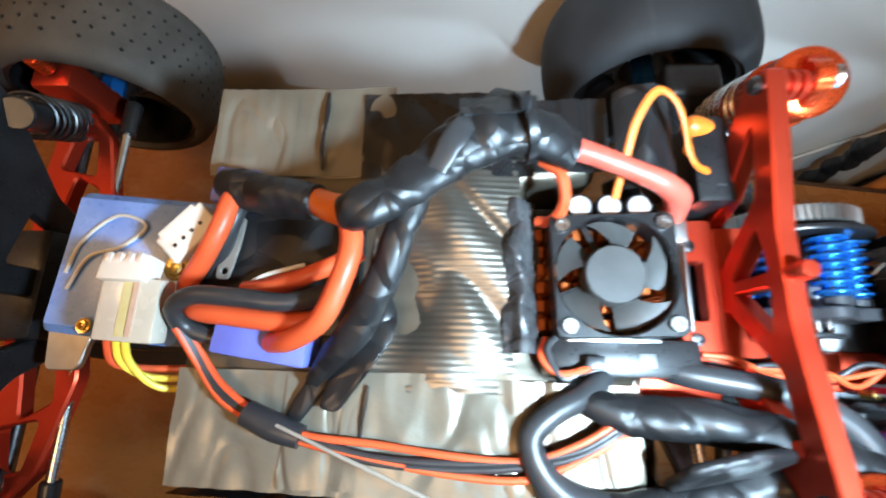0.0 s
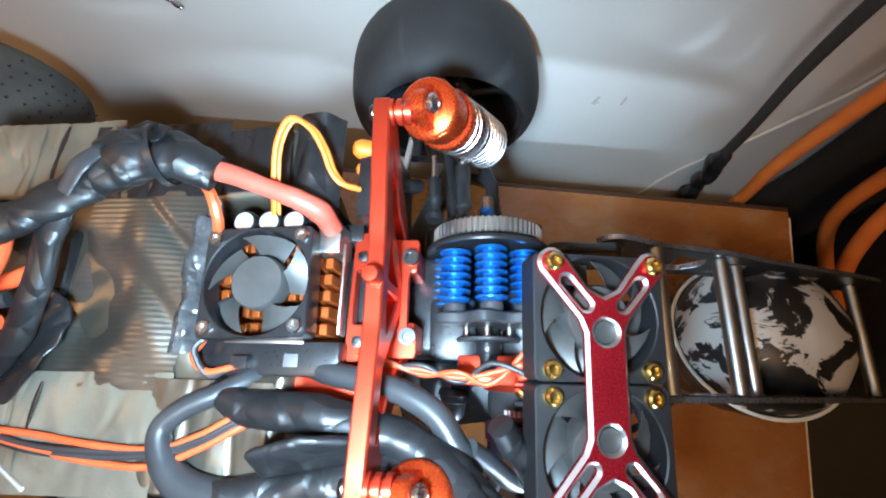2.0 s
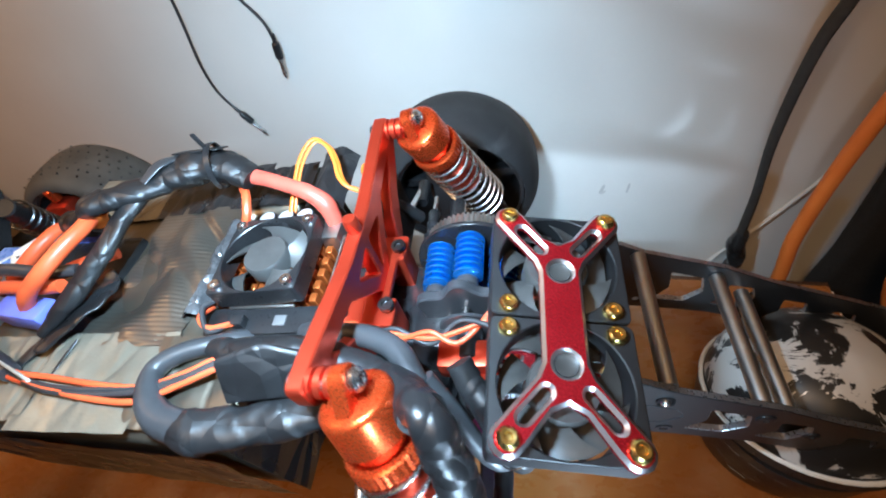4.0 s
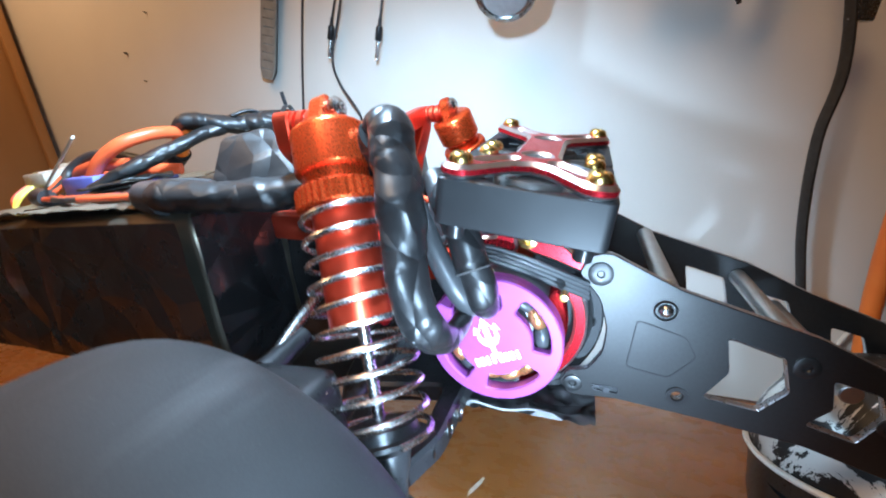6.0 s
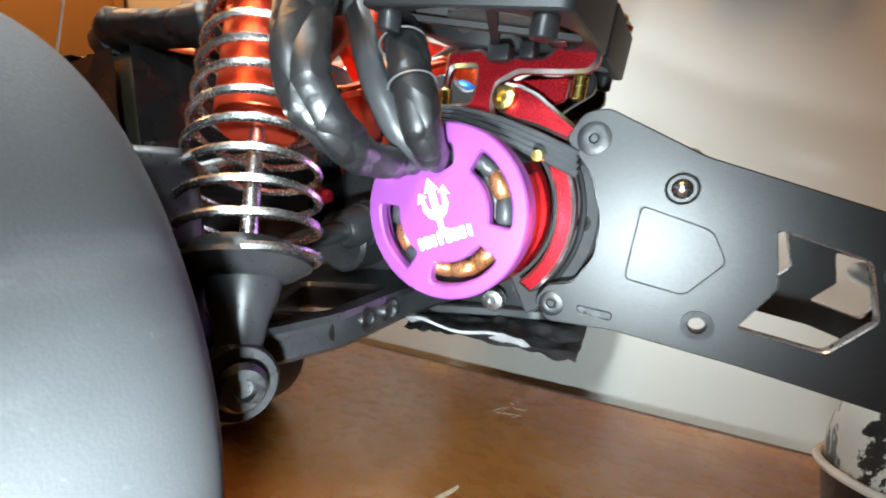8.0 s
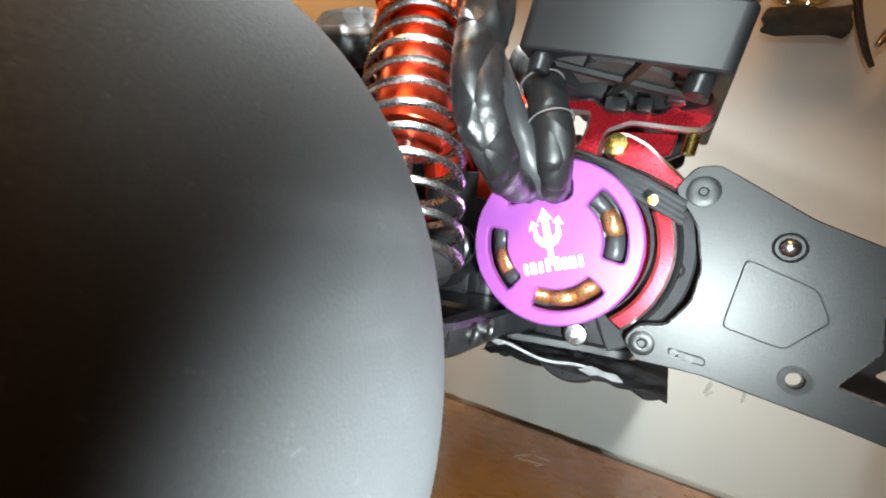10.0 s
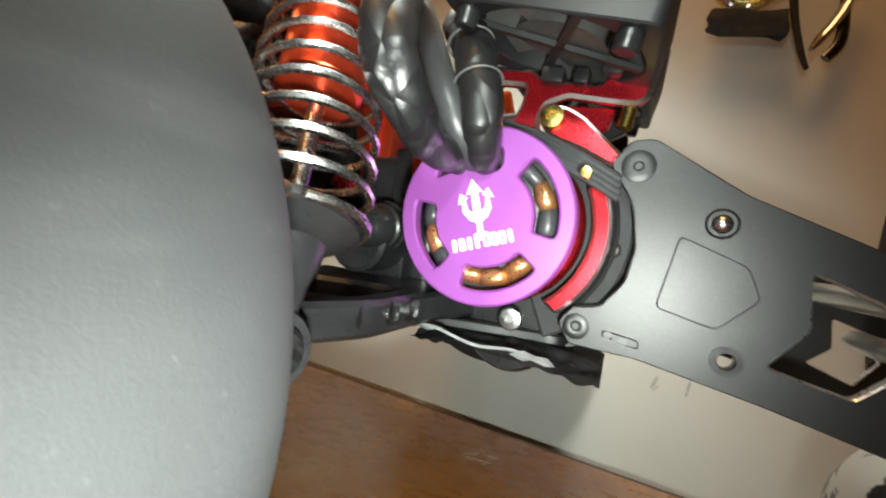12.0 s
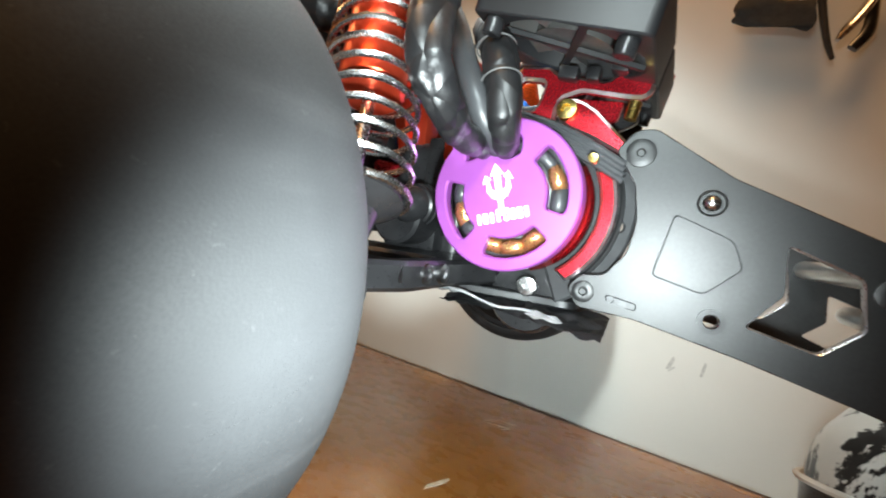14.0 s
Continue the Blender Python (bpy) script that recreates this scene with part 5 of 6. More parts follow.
    for k in range(14):
        b = B()
        a = 2 * math.pi * k / 14
        c = Vector((MC.x + 0.0150 * math.cos(a), -0.0490, MC.z + 0.0150 * math.sin(a)))
        d = Vector((-math.sin(a), 0, math.cos(a)))
        tube(b, [c - d * 0.003, c - d * 0.0015 + Vector((0, -0.002, 0)), c + d * 0.0015 + Vector((0, -0.0018, 0)), c + d * 0.003], 0.0024, 7, 3, rough=0.2)
        part("winding", b, COPPER if k in (1, 8, 10, 11, 12) else WIRE_GREY, mo)
    part("red_band", arc_ring([(0.0200, -0.0508), (0.0206, -0.0508), (0.0213, -0.0430), (0.0217, -0.0405), (0.0226, -0.0385), (0.0226, -0.0365), (0.0200, -0.0365)], -73, 34), RED_POLISHED, mo, "glossy red anodised band")
    part("saddle_clamp", arc_ring([(0.0204, -0.0365), (0.0222, -0.0362), (0.0226, -0.0355), (0.0226, -0.0225), (0.0222, -0.0218), (0.0204, -0.0215)], 62, 172), RED_ALU, mo, "red alloy saddle over the can")
    for x, z in ((0.0790, 0.1450),):
        b = B()
        lathe(b, [(0, 0), (0.0013, 0), (0.0013, 0.004), (0, 0.0042)], axis((x, -0.046, z), (x, -0.06, z)), 10)
        part("brass_stud", b, GOLD, mo)
    b = B()
    lathe(b, [(0, 0), (0.0036, 0), (0.0036, 0.0012), (0.003, 0.0024), (0.0014, 0.0026), (0.0012, 0.0014), (0, 0.0014)], axis((0.0620, -0.0330, 0.1050), (0.064, -0.06, 0.1045)), 18)
    part("mount_screw", b, STEEL, mo)
    # print along the can
    for k in range(7):
        b = B()
        a = radians(98 + 5.5 * k)
        box(b, (0.0013, 0.0026, 0.0003), Matrix.Translation((MC.x + 0.0207 * math.cos(a), -0.0445, MC.z + 0.0207 * math.sin(a))) @ pose(0, 0, 0, 0, 90 - math.degrees(a), 0))
        part("print_bar", b, INK, mo)


motor()


# ---- fan bracket over the motor ----
def bracket():
    br = thing("fan_bracket", "crimson alloy clamp holding the cooling fans over the motor", "bracket")
    arm = [(0.0462, 0.1560), (0.0476, 0.1640), (0.0500, 0.1762), (0.0602, 0.1756), (0.0626, 0.1732), (0.0780, 0.1706), (0.0803, 0.1730), (0.0912, 0.1708), (0.0908, 0.1672), (0.0885, 0.1652),
           (0.0840, 0.1655), (0.0705, 0.1676), (0.0648, 0.1655), (0.0632, 0.1605), (0.0640, 0.1570), (0.0600, 0.1540)]
    win = [(0.0486, 0.1620), (0.0500, 0.1695), (0.0515, 0.1717), (0.0588, 0.1708), (0.0580, 0.1660), (0.0562, 0.1618)]
    b = B()
    slab(b, rounded(arm, 0.0015), [rounded(win, 0.0012)], 0.004, 0.0010, XZ(-0.0345))
    chamfered(part("clamp_plate", b, CRIMSON, br), BARE, (0, 1, 0))
    lever = [(0.0645, 0.1590), (0.0648, 0.1630), (0.0675, 0.1652), (0.0712, 0.1645), (0.0758, 0.1618), (0.0810, 0.1570), (0.0862, 0.1522), (0.0866, 0.1495), (0.0850, 0.1484), (0.0760, 0.1530), (0.0680, 0.1560)]
    b = B()
    slab(b, rounded(lever, 0.0016), (), 0.0036, 0.0009, XZ(-0.0362))
    chamfered(part("clamp_lever", b, CRIMSON, br), BARE, (0, 1, 0))
    b = B()
    slab(b, rounded([(0.066, 0.1670), (0.0830, 0.1658), (0.0815, 0.1600), (0.0770, 0.1590), (0.068, 0.1620)], 0.001), (), 0.003, 0.0004, XZ(-0.0305))
    part("clamp_web", b, CRIMSON, br)
    # ring leg round the can
    n = 22
    arc = []
    for k in range(n + 1):
        a = radians(27 - 80 * k / n)
        arc.append((MC.x + 0.0290 * math.cos(a), MC.z + 0.0290 * math.sin(a)))
    for k in range(n + 1):
        a = radians(-56 + 84 * k / n)
        arc.append((MC.x + 0.0243 * math.cos(a), MC.z + 0.0243 * math.sin(a)))
    b = B()
    slab(b, rounded(arc, 0.0008, 2), (), 0.0046, 0.0009, XZ(-0.0362))
    chamfered(part("clamp_ring", b, CRIMSON, br), BARE, (0, 1, 0))
    b = B()
    lathe(b, [(0, 0.0016), (0.001, 0.0016), (0.0014, 0.0026), (0.0030, 0.0022), (0.0034, 0.0008), (0.0034, 0), (0, 0)], axis((0.0676, -0.0380, 0.1612), (0.0676, -0.06, 0.1612)), 20)
    part("gold_screw", b, GOLD, br)
    for x, z in ((0.0865, 0.1645), (0.0492, 0.1660)):
        b = B()
        rod(b, (x, -0.036, z), (x - 0.001, -0.036, z - 0.0055), 0.0019, seg=14)
        part("brass_spacer", b, GOLD, br)
    for y in (-0.006, 0.018):
        b = B()
        slab(b, rounded([(0.060, 0.150), (0.060, 0.172), (0.066, 0.174), (0.074, 0.172), (0.086, 0.172), (0.086, 0.166), (0.074, 0.160), (0.068, 0.150)], 0.002), (), 0.004, 0.0005, XZ(y))
        part("clamp_plate", b, PLASTIC, br)
    for x, z, w in ((0.0665, 0.1722, 0.006), (0.0740, 0.1716, 0.004), (0.0815, 0.1738, 0.005)):
        b = B()
        box(b, (w, 0.005, 0.004), pose(x, -0.0385, z, 0, 8, 0), 0.0008)
        part("fan_clip", b, PLASTIC, br)
    # dark gear cover behind the clamp ring
    n = 20
    arc = [(MC.x + 0.0345 * math.cos(radians(62 - 128 * k / n)), MC.z + 0.0345 * math.sin(radians(62 - 128 * k / n))) for k in range(n + 1)]
    arc += [(MC.x + 0.0215 * math.cos(radians(-66 + 128 * k / n)), MC.z + 0.0215 * math.sin(radians(-66 + 128 * k / n))) for k in range(n + 1)]
    holes = [ring_poly(MC.x + 0.0298 * math.cos(radians(a)), MC.z + 0.0298 * math.sin(radians(a)), 0.0016, 14) for a in (24, -8)]
    b = B()
    slab(b, arc, holes, 0.006, 0.0008, XZ(-0.0285))
    cover = part("gear_cover", b, COVER_GREY, br, "dark grey gear cover")
    b = B()
    tube(b, [(MC.x + 0.0300 * math.cos(radians(58 - 5.8 * k)), -0.0320, MC.z + 0.0300 * math.sin(radians(58 - 5.8 * k))) for k in range(20)], 0.0009, 7, 2)
    part("cover_rib", b, PLATE, cover)
    b = B()
    box(b, (0.020, 0.030, 0.050), pose(0.074, -0.008, 0.132), 0.004)
    part("gear_housing", b, PLASTIC, br)
    # black wires tucked beside the clamp
    for k in range(4):
        b = B()
        tube(b, [(0.046, -0.040 - 0.0006 * k, 0.1608 - 0.0012 * k), (0.056, -0.0405 - 0.0006 * k, 0.1588 - 0.0013 * k), (0.066, -0.0412 - 0.0004 * k, 0.1556 - 0.0015 * k), (0.077, -0.0412, 0.1506 - 0.0016 * k), (0.0865, -0.0395, 0.1455 - 0.0016 * k)], 0.0011, 8)
        part("thin_lead", b, WIRE_GREY, br)


bracket()

EX = Vector((0.0333, 0.0, -0.0075)).normalized()
EY = Vector((0.0, 0.0755, 0.0050)).normalized()
EZ = EX.cross(EY).normalized()
EY = EZ.cross(EX)
FANS = Matrix.Translation((0.0735, -0.0320, 0.1912)) @ Matrix((EX, EY, EZ)).transposed().to_4x4() @ Matrix.Scale(1.045, 4)


def fan(m, parent, mat, size=0.040, deep=0.010, blades=7, hub=0.0105, wide=0.0):
    """A small axial fan whose top face lies at z = 0 of the pose m."""
    h = size / 2 - 0.0002
    r = size * 0.478
    b = B()
    slab(b, rounded([(-h - wide, -h), (h + wide, -h), (h + wide, h), (-h - wide, h)], 0.0026), [ring_poly(0, 0, r, 44)], deep, 0.0004, m @ pose(0, 0, -deep / 2))
    f = part("fan_housing", b, mat, parent)
    for k in range(4):
        b = B()
        box(b, (r, 0.0020, 0.0012), m @ Matrix.Rotation(radians(20 + 90 * k), 4, "Z") @ pose(r / 2, 0, -deep + 0.001))
        part("strut", b, mat, f)
    b = B()
    lathe(b, [(0, -0.0009), (hub * 0.93, -0.0009), (hub, -0.0018), (hub, -deep + 0.002), (0, -deep + 0.002)], m, 36)
    part("rotor_hub", b, BLADE, f)
    for k in range(blades):
        t = bmesh.new()
        bmesh.ops.create_grid(t, x_segments=6, y_segments=4, size=0.5)
        for v in t.verts:
            u, w = v.co.x + 0.5, v.co.y
            rr = hub * 0.98 + u * (r * 0.965 - hub)
            a = w * 2 * radians(19 + 12 * u) * 0.95 + radians(14) * u
            v.co = Vector((rr * math.cos(a), rr * math.sin(a), -deep * 0.48 + w * deep * 0.62))
        bmesh.ops.solidify(t, geom=t.faces[:], thickness=0.0006)
        part("blade", absorb(B(), t, m @ Matrix.Rotation(2 * math.pi * k / blades, 4, "Z")), BLADE, f)
    return f


def twin_fans():
    un = thing("cooling_fan", "pair of black cooling fans under a crimson cross-shaped cover", "cooling fan")
    for y in (-0.020, 0.020):
        fan(FANS @ pose(0, y * 1.005, -0.0042), un, FRAME_GREY, deep=0.0124, wide=0.0017)
    q = [(0.0066, 0.0), (0.0066, 0.0150), (0.0082, 0.0190)]
    for k in range(8):
        a = radians(-52 + 25 * k)
        q.append((0.0163 + 0.0048 * math.cos(a), 0.0362 + 0.0048 * math.sin(a)))
    q += [(0.0110, 0.0372), (0.0046, 0.0285), (0.0, 0.0262)]
    quad = q
    poly = quad + [(-x, y) for x, y in quad[::-1]][1:]
    poly = poly[:-1] if poly[-1] == poly[0] else poly
    low = [(x, -y) for x, y in poly[::-1]]
    outer = [p for p in poly if True]
    full = []
    for p in poly + low:
        if not full or (Vector(p) - Vector(full[-1])).length > 1e-5:
            full.append(p)
    if (Vector(full[0]) - Vector(full[-1])).length < 1e-5:
        full.pop()
    holes = [ring_poly(0, s * 0.0153, 0.0036, 24) for s in (-1, 1)]
    for sx in (-1, 1):
        for sy in (-1, 1):
            d = Vector((0.0140, 0.0162)).normalized()
            c0, c1 = Vector((0.0058, 0.0232)), Vector((0.0126, 0.0311))
            n = Vector((-d.y, d.x)) * 0.0016
            hole = [c0 - n - d * 0.0004, c1 - n, c1 + d * 0.0012, c1 + n, c0 + n - d * 0.0004, c0 - d * 0.0016]
            hole = [(sx * p.x, sy * p.y) for p in hole]
            holes.append(rounded(hole, 0.0008, 3))
    b = B()
    slab(b, full, holes, 0.0036, 0.0011, FANS @ pose(0, 0, -0.0024))
    chamfered(part("cover_cross", b, CRIMSON, un, "crimson anodised cross with bright chamfered edges"), BARE, EZ)
    for sy in (-1, 1):
        b = B()
        lathe(b, [(0, -0.0035), (0.0034, -0.0035), (0.0034, -0.0012), (0.0028, -0.0016), (0, -0.0019)], FANS @ pose(0, sy * 0.0153, 0), 20)
        part("hub_disc", b, BLADE, un)
    for x, y in [(sx * 0.0163, sy * 0.0362) for sx in (-1, 1) for sy in (-1, 1)] + [(sx * 0.0160, sy * 0.0040) for sx in (-1, 1) for sy in (-1, 1)]:
        b = B()
        z = 0 if abs(y) > 0.02 else -0.0036
        lathe(b, [(0, z + 0.0007), (0.0009, z + 0.0008), (0.0012, z + 0.0016), (0.0020, z + 0.0017), (0.0028, z + 0.0010), (0.0031, z - 0.0002), (0.0031, z - 0.0008), (0, z - 0.0008)], FANS @ pose(x, y, 0), 18)
        part("gold_screw", b, GOLD, un)
    for sx in (-1, 1):
        for sy in (-1, 1):
            b = B()
            rod(b, FANS @ Vector((sx * 0.0163, sy * 0.036, -0.0164)), FANS @ Vector((sx * 0.0163, sy * 0.036, -0.0205)), 0.0026, seg=14)
            part("rubber_foot", b, PLASTIC, un)


twin_fans()


# ---- clutch and gears behind the tower ----
def clutch():
    cl = thing("slipper_clutch", "spur gear and clutch with blue finned posts", "clutch")
    c = Vector((0.0365, 0, 0.1530))
    along = lambda y0: axis((c.x, y0, c.z), (c.x, y0 + 1, c.z))
    n = 62
    teeth = []
    for k in range(n):
        for j, r in ((0.0, 0.0222), (0.28, 0.0222), (0.5, 0.0236), (0.78, 0.0236)):
            a = 2 * math.pi * (k + j) / n
            teeth.append((r * math.cos(a), r * math.sin(a)))
    b = B()
    slab(b, teeth, [ring_poly(0, 0, 0.006)], 0.0062, 0.0004, along(0.0270))
    part("spur_gear", b, TUBE_ALU, cl)
    b = B()
    lathe(b, [(0.005, 0), (0.0262, 0), (0.0266, 0.0006), (0.0266, 0.0016), (0.0262, 0.0022), (0.005, 0.0022), (0.005, 0)], along(0.0195), 56)
    part("backing_disc", b, PLASTIC, cl)
    for a in (34.6, 86, 137.4, 188.9, 240.3, 291.7, 343.1):
        a = radians(a)
        p = Vector((c.x + 0.0178 * math.cos(a), 0, c.z + 0.0178 * math.sin(a)))
        prof = [(0, 0), (0.0042, 0), (0.0052, 0.0008)]
        for i in range(6):
            y = 0.0010 + 0.0032 * i
            prof += [(0.0063, y), (0.0064, y + 0.0004), (0.0063, y + 0.0009), (0.0036, y + 0.0012), (0.0036, y + 0.0030)]
        prof += [(0.0064, 0.0202), (0.0064, 0.0210), (0, 0.0210)]
        b = B()
        lathe(b, prof, axis((p.x, -0.0030, p.z), (p.x, 1, p.z)), 26)
        part("finned_post", b, BLUE_ALU, cl)
        b = B()
        rod(b, (p.x, -0.0065, p.z), (p.x, -0.0030, p.z), 0.0045, seg=18)
        part("post_foot", b, GREY_PLASTIC, cl)
    wavy = []
    for k in range(72):
        a = 2 * math.pi * k / 72
        r = 0.0222 + 0.0026 * math.cos(7 * (a - radians(86)))
        wavy.append((r * math.cos(a), r * math.sin(a)))
    b = B()
    slab(b, wavy, [ring_poly(0, 0, 0.004)], 0.0045, 0.0007, along(-0.0090))
    part("pressure_plate", b, GREY_PLASTIC, cl)
    b = B()
    rod(b, (c.x, -0.030, c.z), (c.x, 0.036, c.z), 0.0045)
    lathe(b, [(0, 0), (0.0052, 0), (0.0056, 0.001), (0.0056, 0.005), (0.0050, 0.006), (0, 0.006)], along(-0.0215), 24)
    part("clutch_shaft", b, PLASTIC, cl)
    b = B()
    lathe(b, [(0.0045, 0), (0.0126, 0), (0.0130, 0.0004), (0.0130, 0.0012), (0.0126, 0.0016), (0.0045, 0.0016), (0.0045, 0)], along(-0.0170), 40)
    part("thrust_plate", b, GREY_PLASTIC, cl)
    for a in (20, 92, 164, 236, 308):
        a = radians(a)
        b = B()
        rod(b, (c.x + 0.0092 * math.cos(a), -0.0157, c.z + 0.0092 * math.sin(a)), (c.x + 0.0092 * math.cos(a), -0.0110, c.z + 0.0092 * math.sin(a)), 0.0016, seg=12)
        part("thrust_pin", b, STEEL, cl)
    b = B()
    lathe(b, [(0, 0), (0.0048, 0), (0.0052, 0.001), (0.0052, 0.0035), (0.0036, 0.0045), (0.0032, 0.009), (0, 0.009)], along(0.0325), 6)
    part("blue_nut", b, BLUE_ALU, cl)
    b = B()
    rod(b, (c.x, 0.040, c.z), (c.x, 0.047, c.z), 0.0028, seg=14)
    part("shaft_end", b, STEEL, cl)
    b = B()
    box(b, (0.046, 0.030, 0.030), pose(0.034, -0.006, 0.117), 0.004)
    box(b, (0.020, 0.026, 0.030), pose(0.022, -0.012, 0.140), 0.003)
    part("gear_case", b, PLASTIC, cl)
    b = B()
    box(b, (0.024, 0.012, 0.012), pose(0.036, -0.028, 0.150), 0.002)
    part("motor_mount", b, RED_ALU, cl, "red alloy motor mount")
    b = B()
    lathe(b, [(0, 0), (0.0062, 0), (0.0065, 0.001), (0.0065, 0.010), (0, 0.010)], axis((0.057, 0.030, 0.132), (0.057, 1, 0.132)), 16)
    part("pinion", b, STEEL, cl)


clutch()


# ---- speed control ----
def speed_control():
    es = thing("speed_controller", "black speed controller with an orange finned heatsink and fan", "speed controller")
    b = B()
    box(b, (0.060, 0.062, 0.050), pose(-0.042, 0.0005, 0.139), 0.003)
    part("case", b, PLASTIC, es)
    for size, y, z in (((0.052, 0.0125, 0.017), -0.0258, 0.1735), ((0.058, 0.008, 0.020), 0.024, 0.164)):
        b = B()
        box(b, size, pose(-0.042, y, z), 0.002)
        part("case_rail", b, PLASTIC, es)
    b = B()
    box(b, (0.052, 0.037, 0.004), pose(-0.0475, 0, 0.1652), 0.0005)
    sink = part("heatsink", b, COPPER_FIN, es, "orange anodised pin-fin heatsink")
    fin = None
    for i in range(12):
        for j in range(6):
            at = pose(-0.0715 + 0.0044 * i, -0.0155 + 0.0062 * j, 0.1735)
            if fin is None:
                b = B()
                box(b, (0.0031, 0.0042, 0.016), Matrix(), 0.0004, 1)
                fin = part("fin", b, COPPER_FIN, sink)
                one = fin
            else:
                one = new("fin", fin.data)
                one.parent = sink
            one.matrix_world = at
    m = pose(-0.0450, 0.0, 0.1932, 0, 0, 2)
    f = fan(m, es, PLASTIC, blades=5, hub=0.0098)
    for sx in (-1, 1):
        for sy in (-1, 1):
            b = B()
            lathe(b, [(0, 0.0006), (0.0011, 0.0006), (0.0014, 0.0018), (0.0022, 0.0018), (0.0026, 0.0010), (0.0026, -0.0004), (0, -0.0004)], m @ pose(sx * 0.016, sy * 0.016, 0), 16)
            part("fan_screw", b, STEEL, f)
    for k in range(3):
        b = B()
        x = -0.0545 + 0.0097 * k
        lathe(b, [(0, 0), (0.0044, 0), (0.0046, 0.001), (0.0046, 0.0225), (0.0042, 0.0235), (0.0036, 0.0236)], Matrix.Translation((x, 0.0232, 0.1665)), 24)
        c = part("capacitor", b, PLASTIC, es)
        b = B()
        lathe(b, [(0, 0.0236), (0.0036, 0.0235), (0.0037, 0.0230), (0, 0.0230)], Matrix.Translation((x, 0.0232, 0.1668)), 24)
        part("capacitor_top", b, CAPTOP, c, "bare metal capacitor top")
    b = B()
    box(b, (0.009, 0.012, 0.016), pose(-0.0225, 0.018, 0.178), 0.0015)
    part("terminal", b, TUBE_ALU, es)
    b = B()
    box(b, (0.0105, 0.036, 0.020), pose(-0.0135, 0.0, 0.156, 0, 0, 0), 0.0015)
    part("side_cover", b, PLASTIC, es)
    b = B()
    box(b, (0.0008, 0.034, 0.016), pose(-0.0190, 0.0, 0.1735, 0, 10, 0), 0.0003)
    part("board_edge", b, TUBE_ALU, es)
    b = B()
    box(b, (0.0052, 0.0045, 0.0006), pose(-0.0335, -0.0265, 0.1823), 0.0002)
    part("grey_label", b, WIRE_TIE, es)
    b = B()
    box(b, (0.030, 0.0012, 0.0012), pose(-0.0440, -0.0202, 0.1826), 0.0003)
    part("rail_edge", b, TUBE_ALU, es)
    b = B()
    box(b, (0.006, 0.0045, 0.0040), pose(-0.051, -0.0275, 0.1838), 0.0006)
    part("fan_plug", b, PLASTIC, es)
    # crumpled tape at its side
    b = B()
    g = bmesh.new()
    bmesh.ops.create_grid(g, x_segments=26, y_segments=60, size=0.5)
    for v in g.verts:
        u, q = v.co.x, v.co.y
        w = 0.0065 * (1 + 0.25 * noise.noise((q * 4, 1.0, 4)))
        ridge = abs(noise.noise((u * 2.2, q * 5.0, 8)))
        v.co = Vector((-0.0745 + 2 * u * w, 0.001 + q * 0.052, 0.1800 + 0.0085 * math.cos(2.6 * u) - 0.0045 * ridge + 0.0003 * noise.noise((u * 9, q * 22, 3))))
    absorb(b, g)
    part("crumpled_tape", b, CRUMPLE, es, "crumpled clear tape sheet", 60)
    for pts, r, mat, nm in (([(-0.066, -0.020, 0.184), (-0.068, -0.026, 0.186), (-0.062, -0.031, 0.1855), (-0.051, -0.0285, 0.1845)], 0.0012, WIRE_RED, "fan_lead"),
                            ([(-0.063, -0.019, 0.187), (-0.0665, -0.024, 0.188), (-0.061, -0.0325, 0.185), (-0.052, -0.0275, 0.1845)], 0.0011, WIRE_BLACK, "fan_lead"),
                            ([(-0.068, 0.036, 0.198), (-0.0625, 0.030, 0.200), (-0.061, 0.022, 0.196), (-0.064, 0.018, 0.190), (-0.068, 0.019, 0.186)], 0.0020, WIRE_RED, "power_lead")):
        b = B()
        tube(b, pts, r, 8)
        part(nm, b, mat, es)


speed_control()


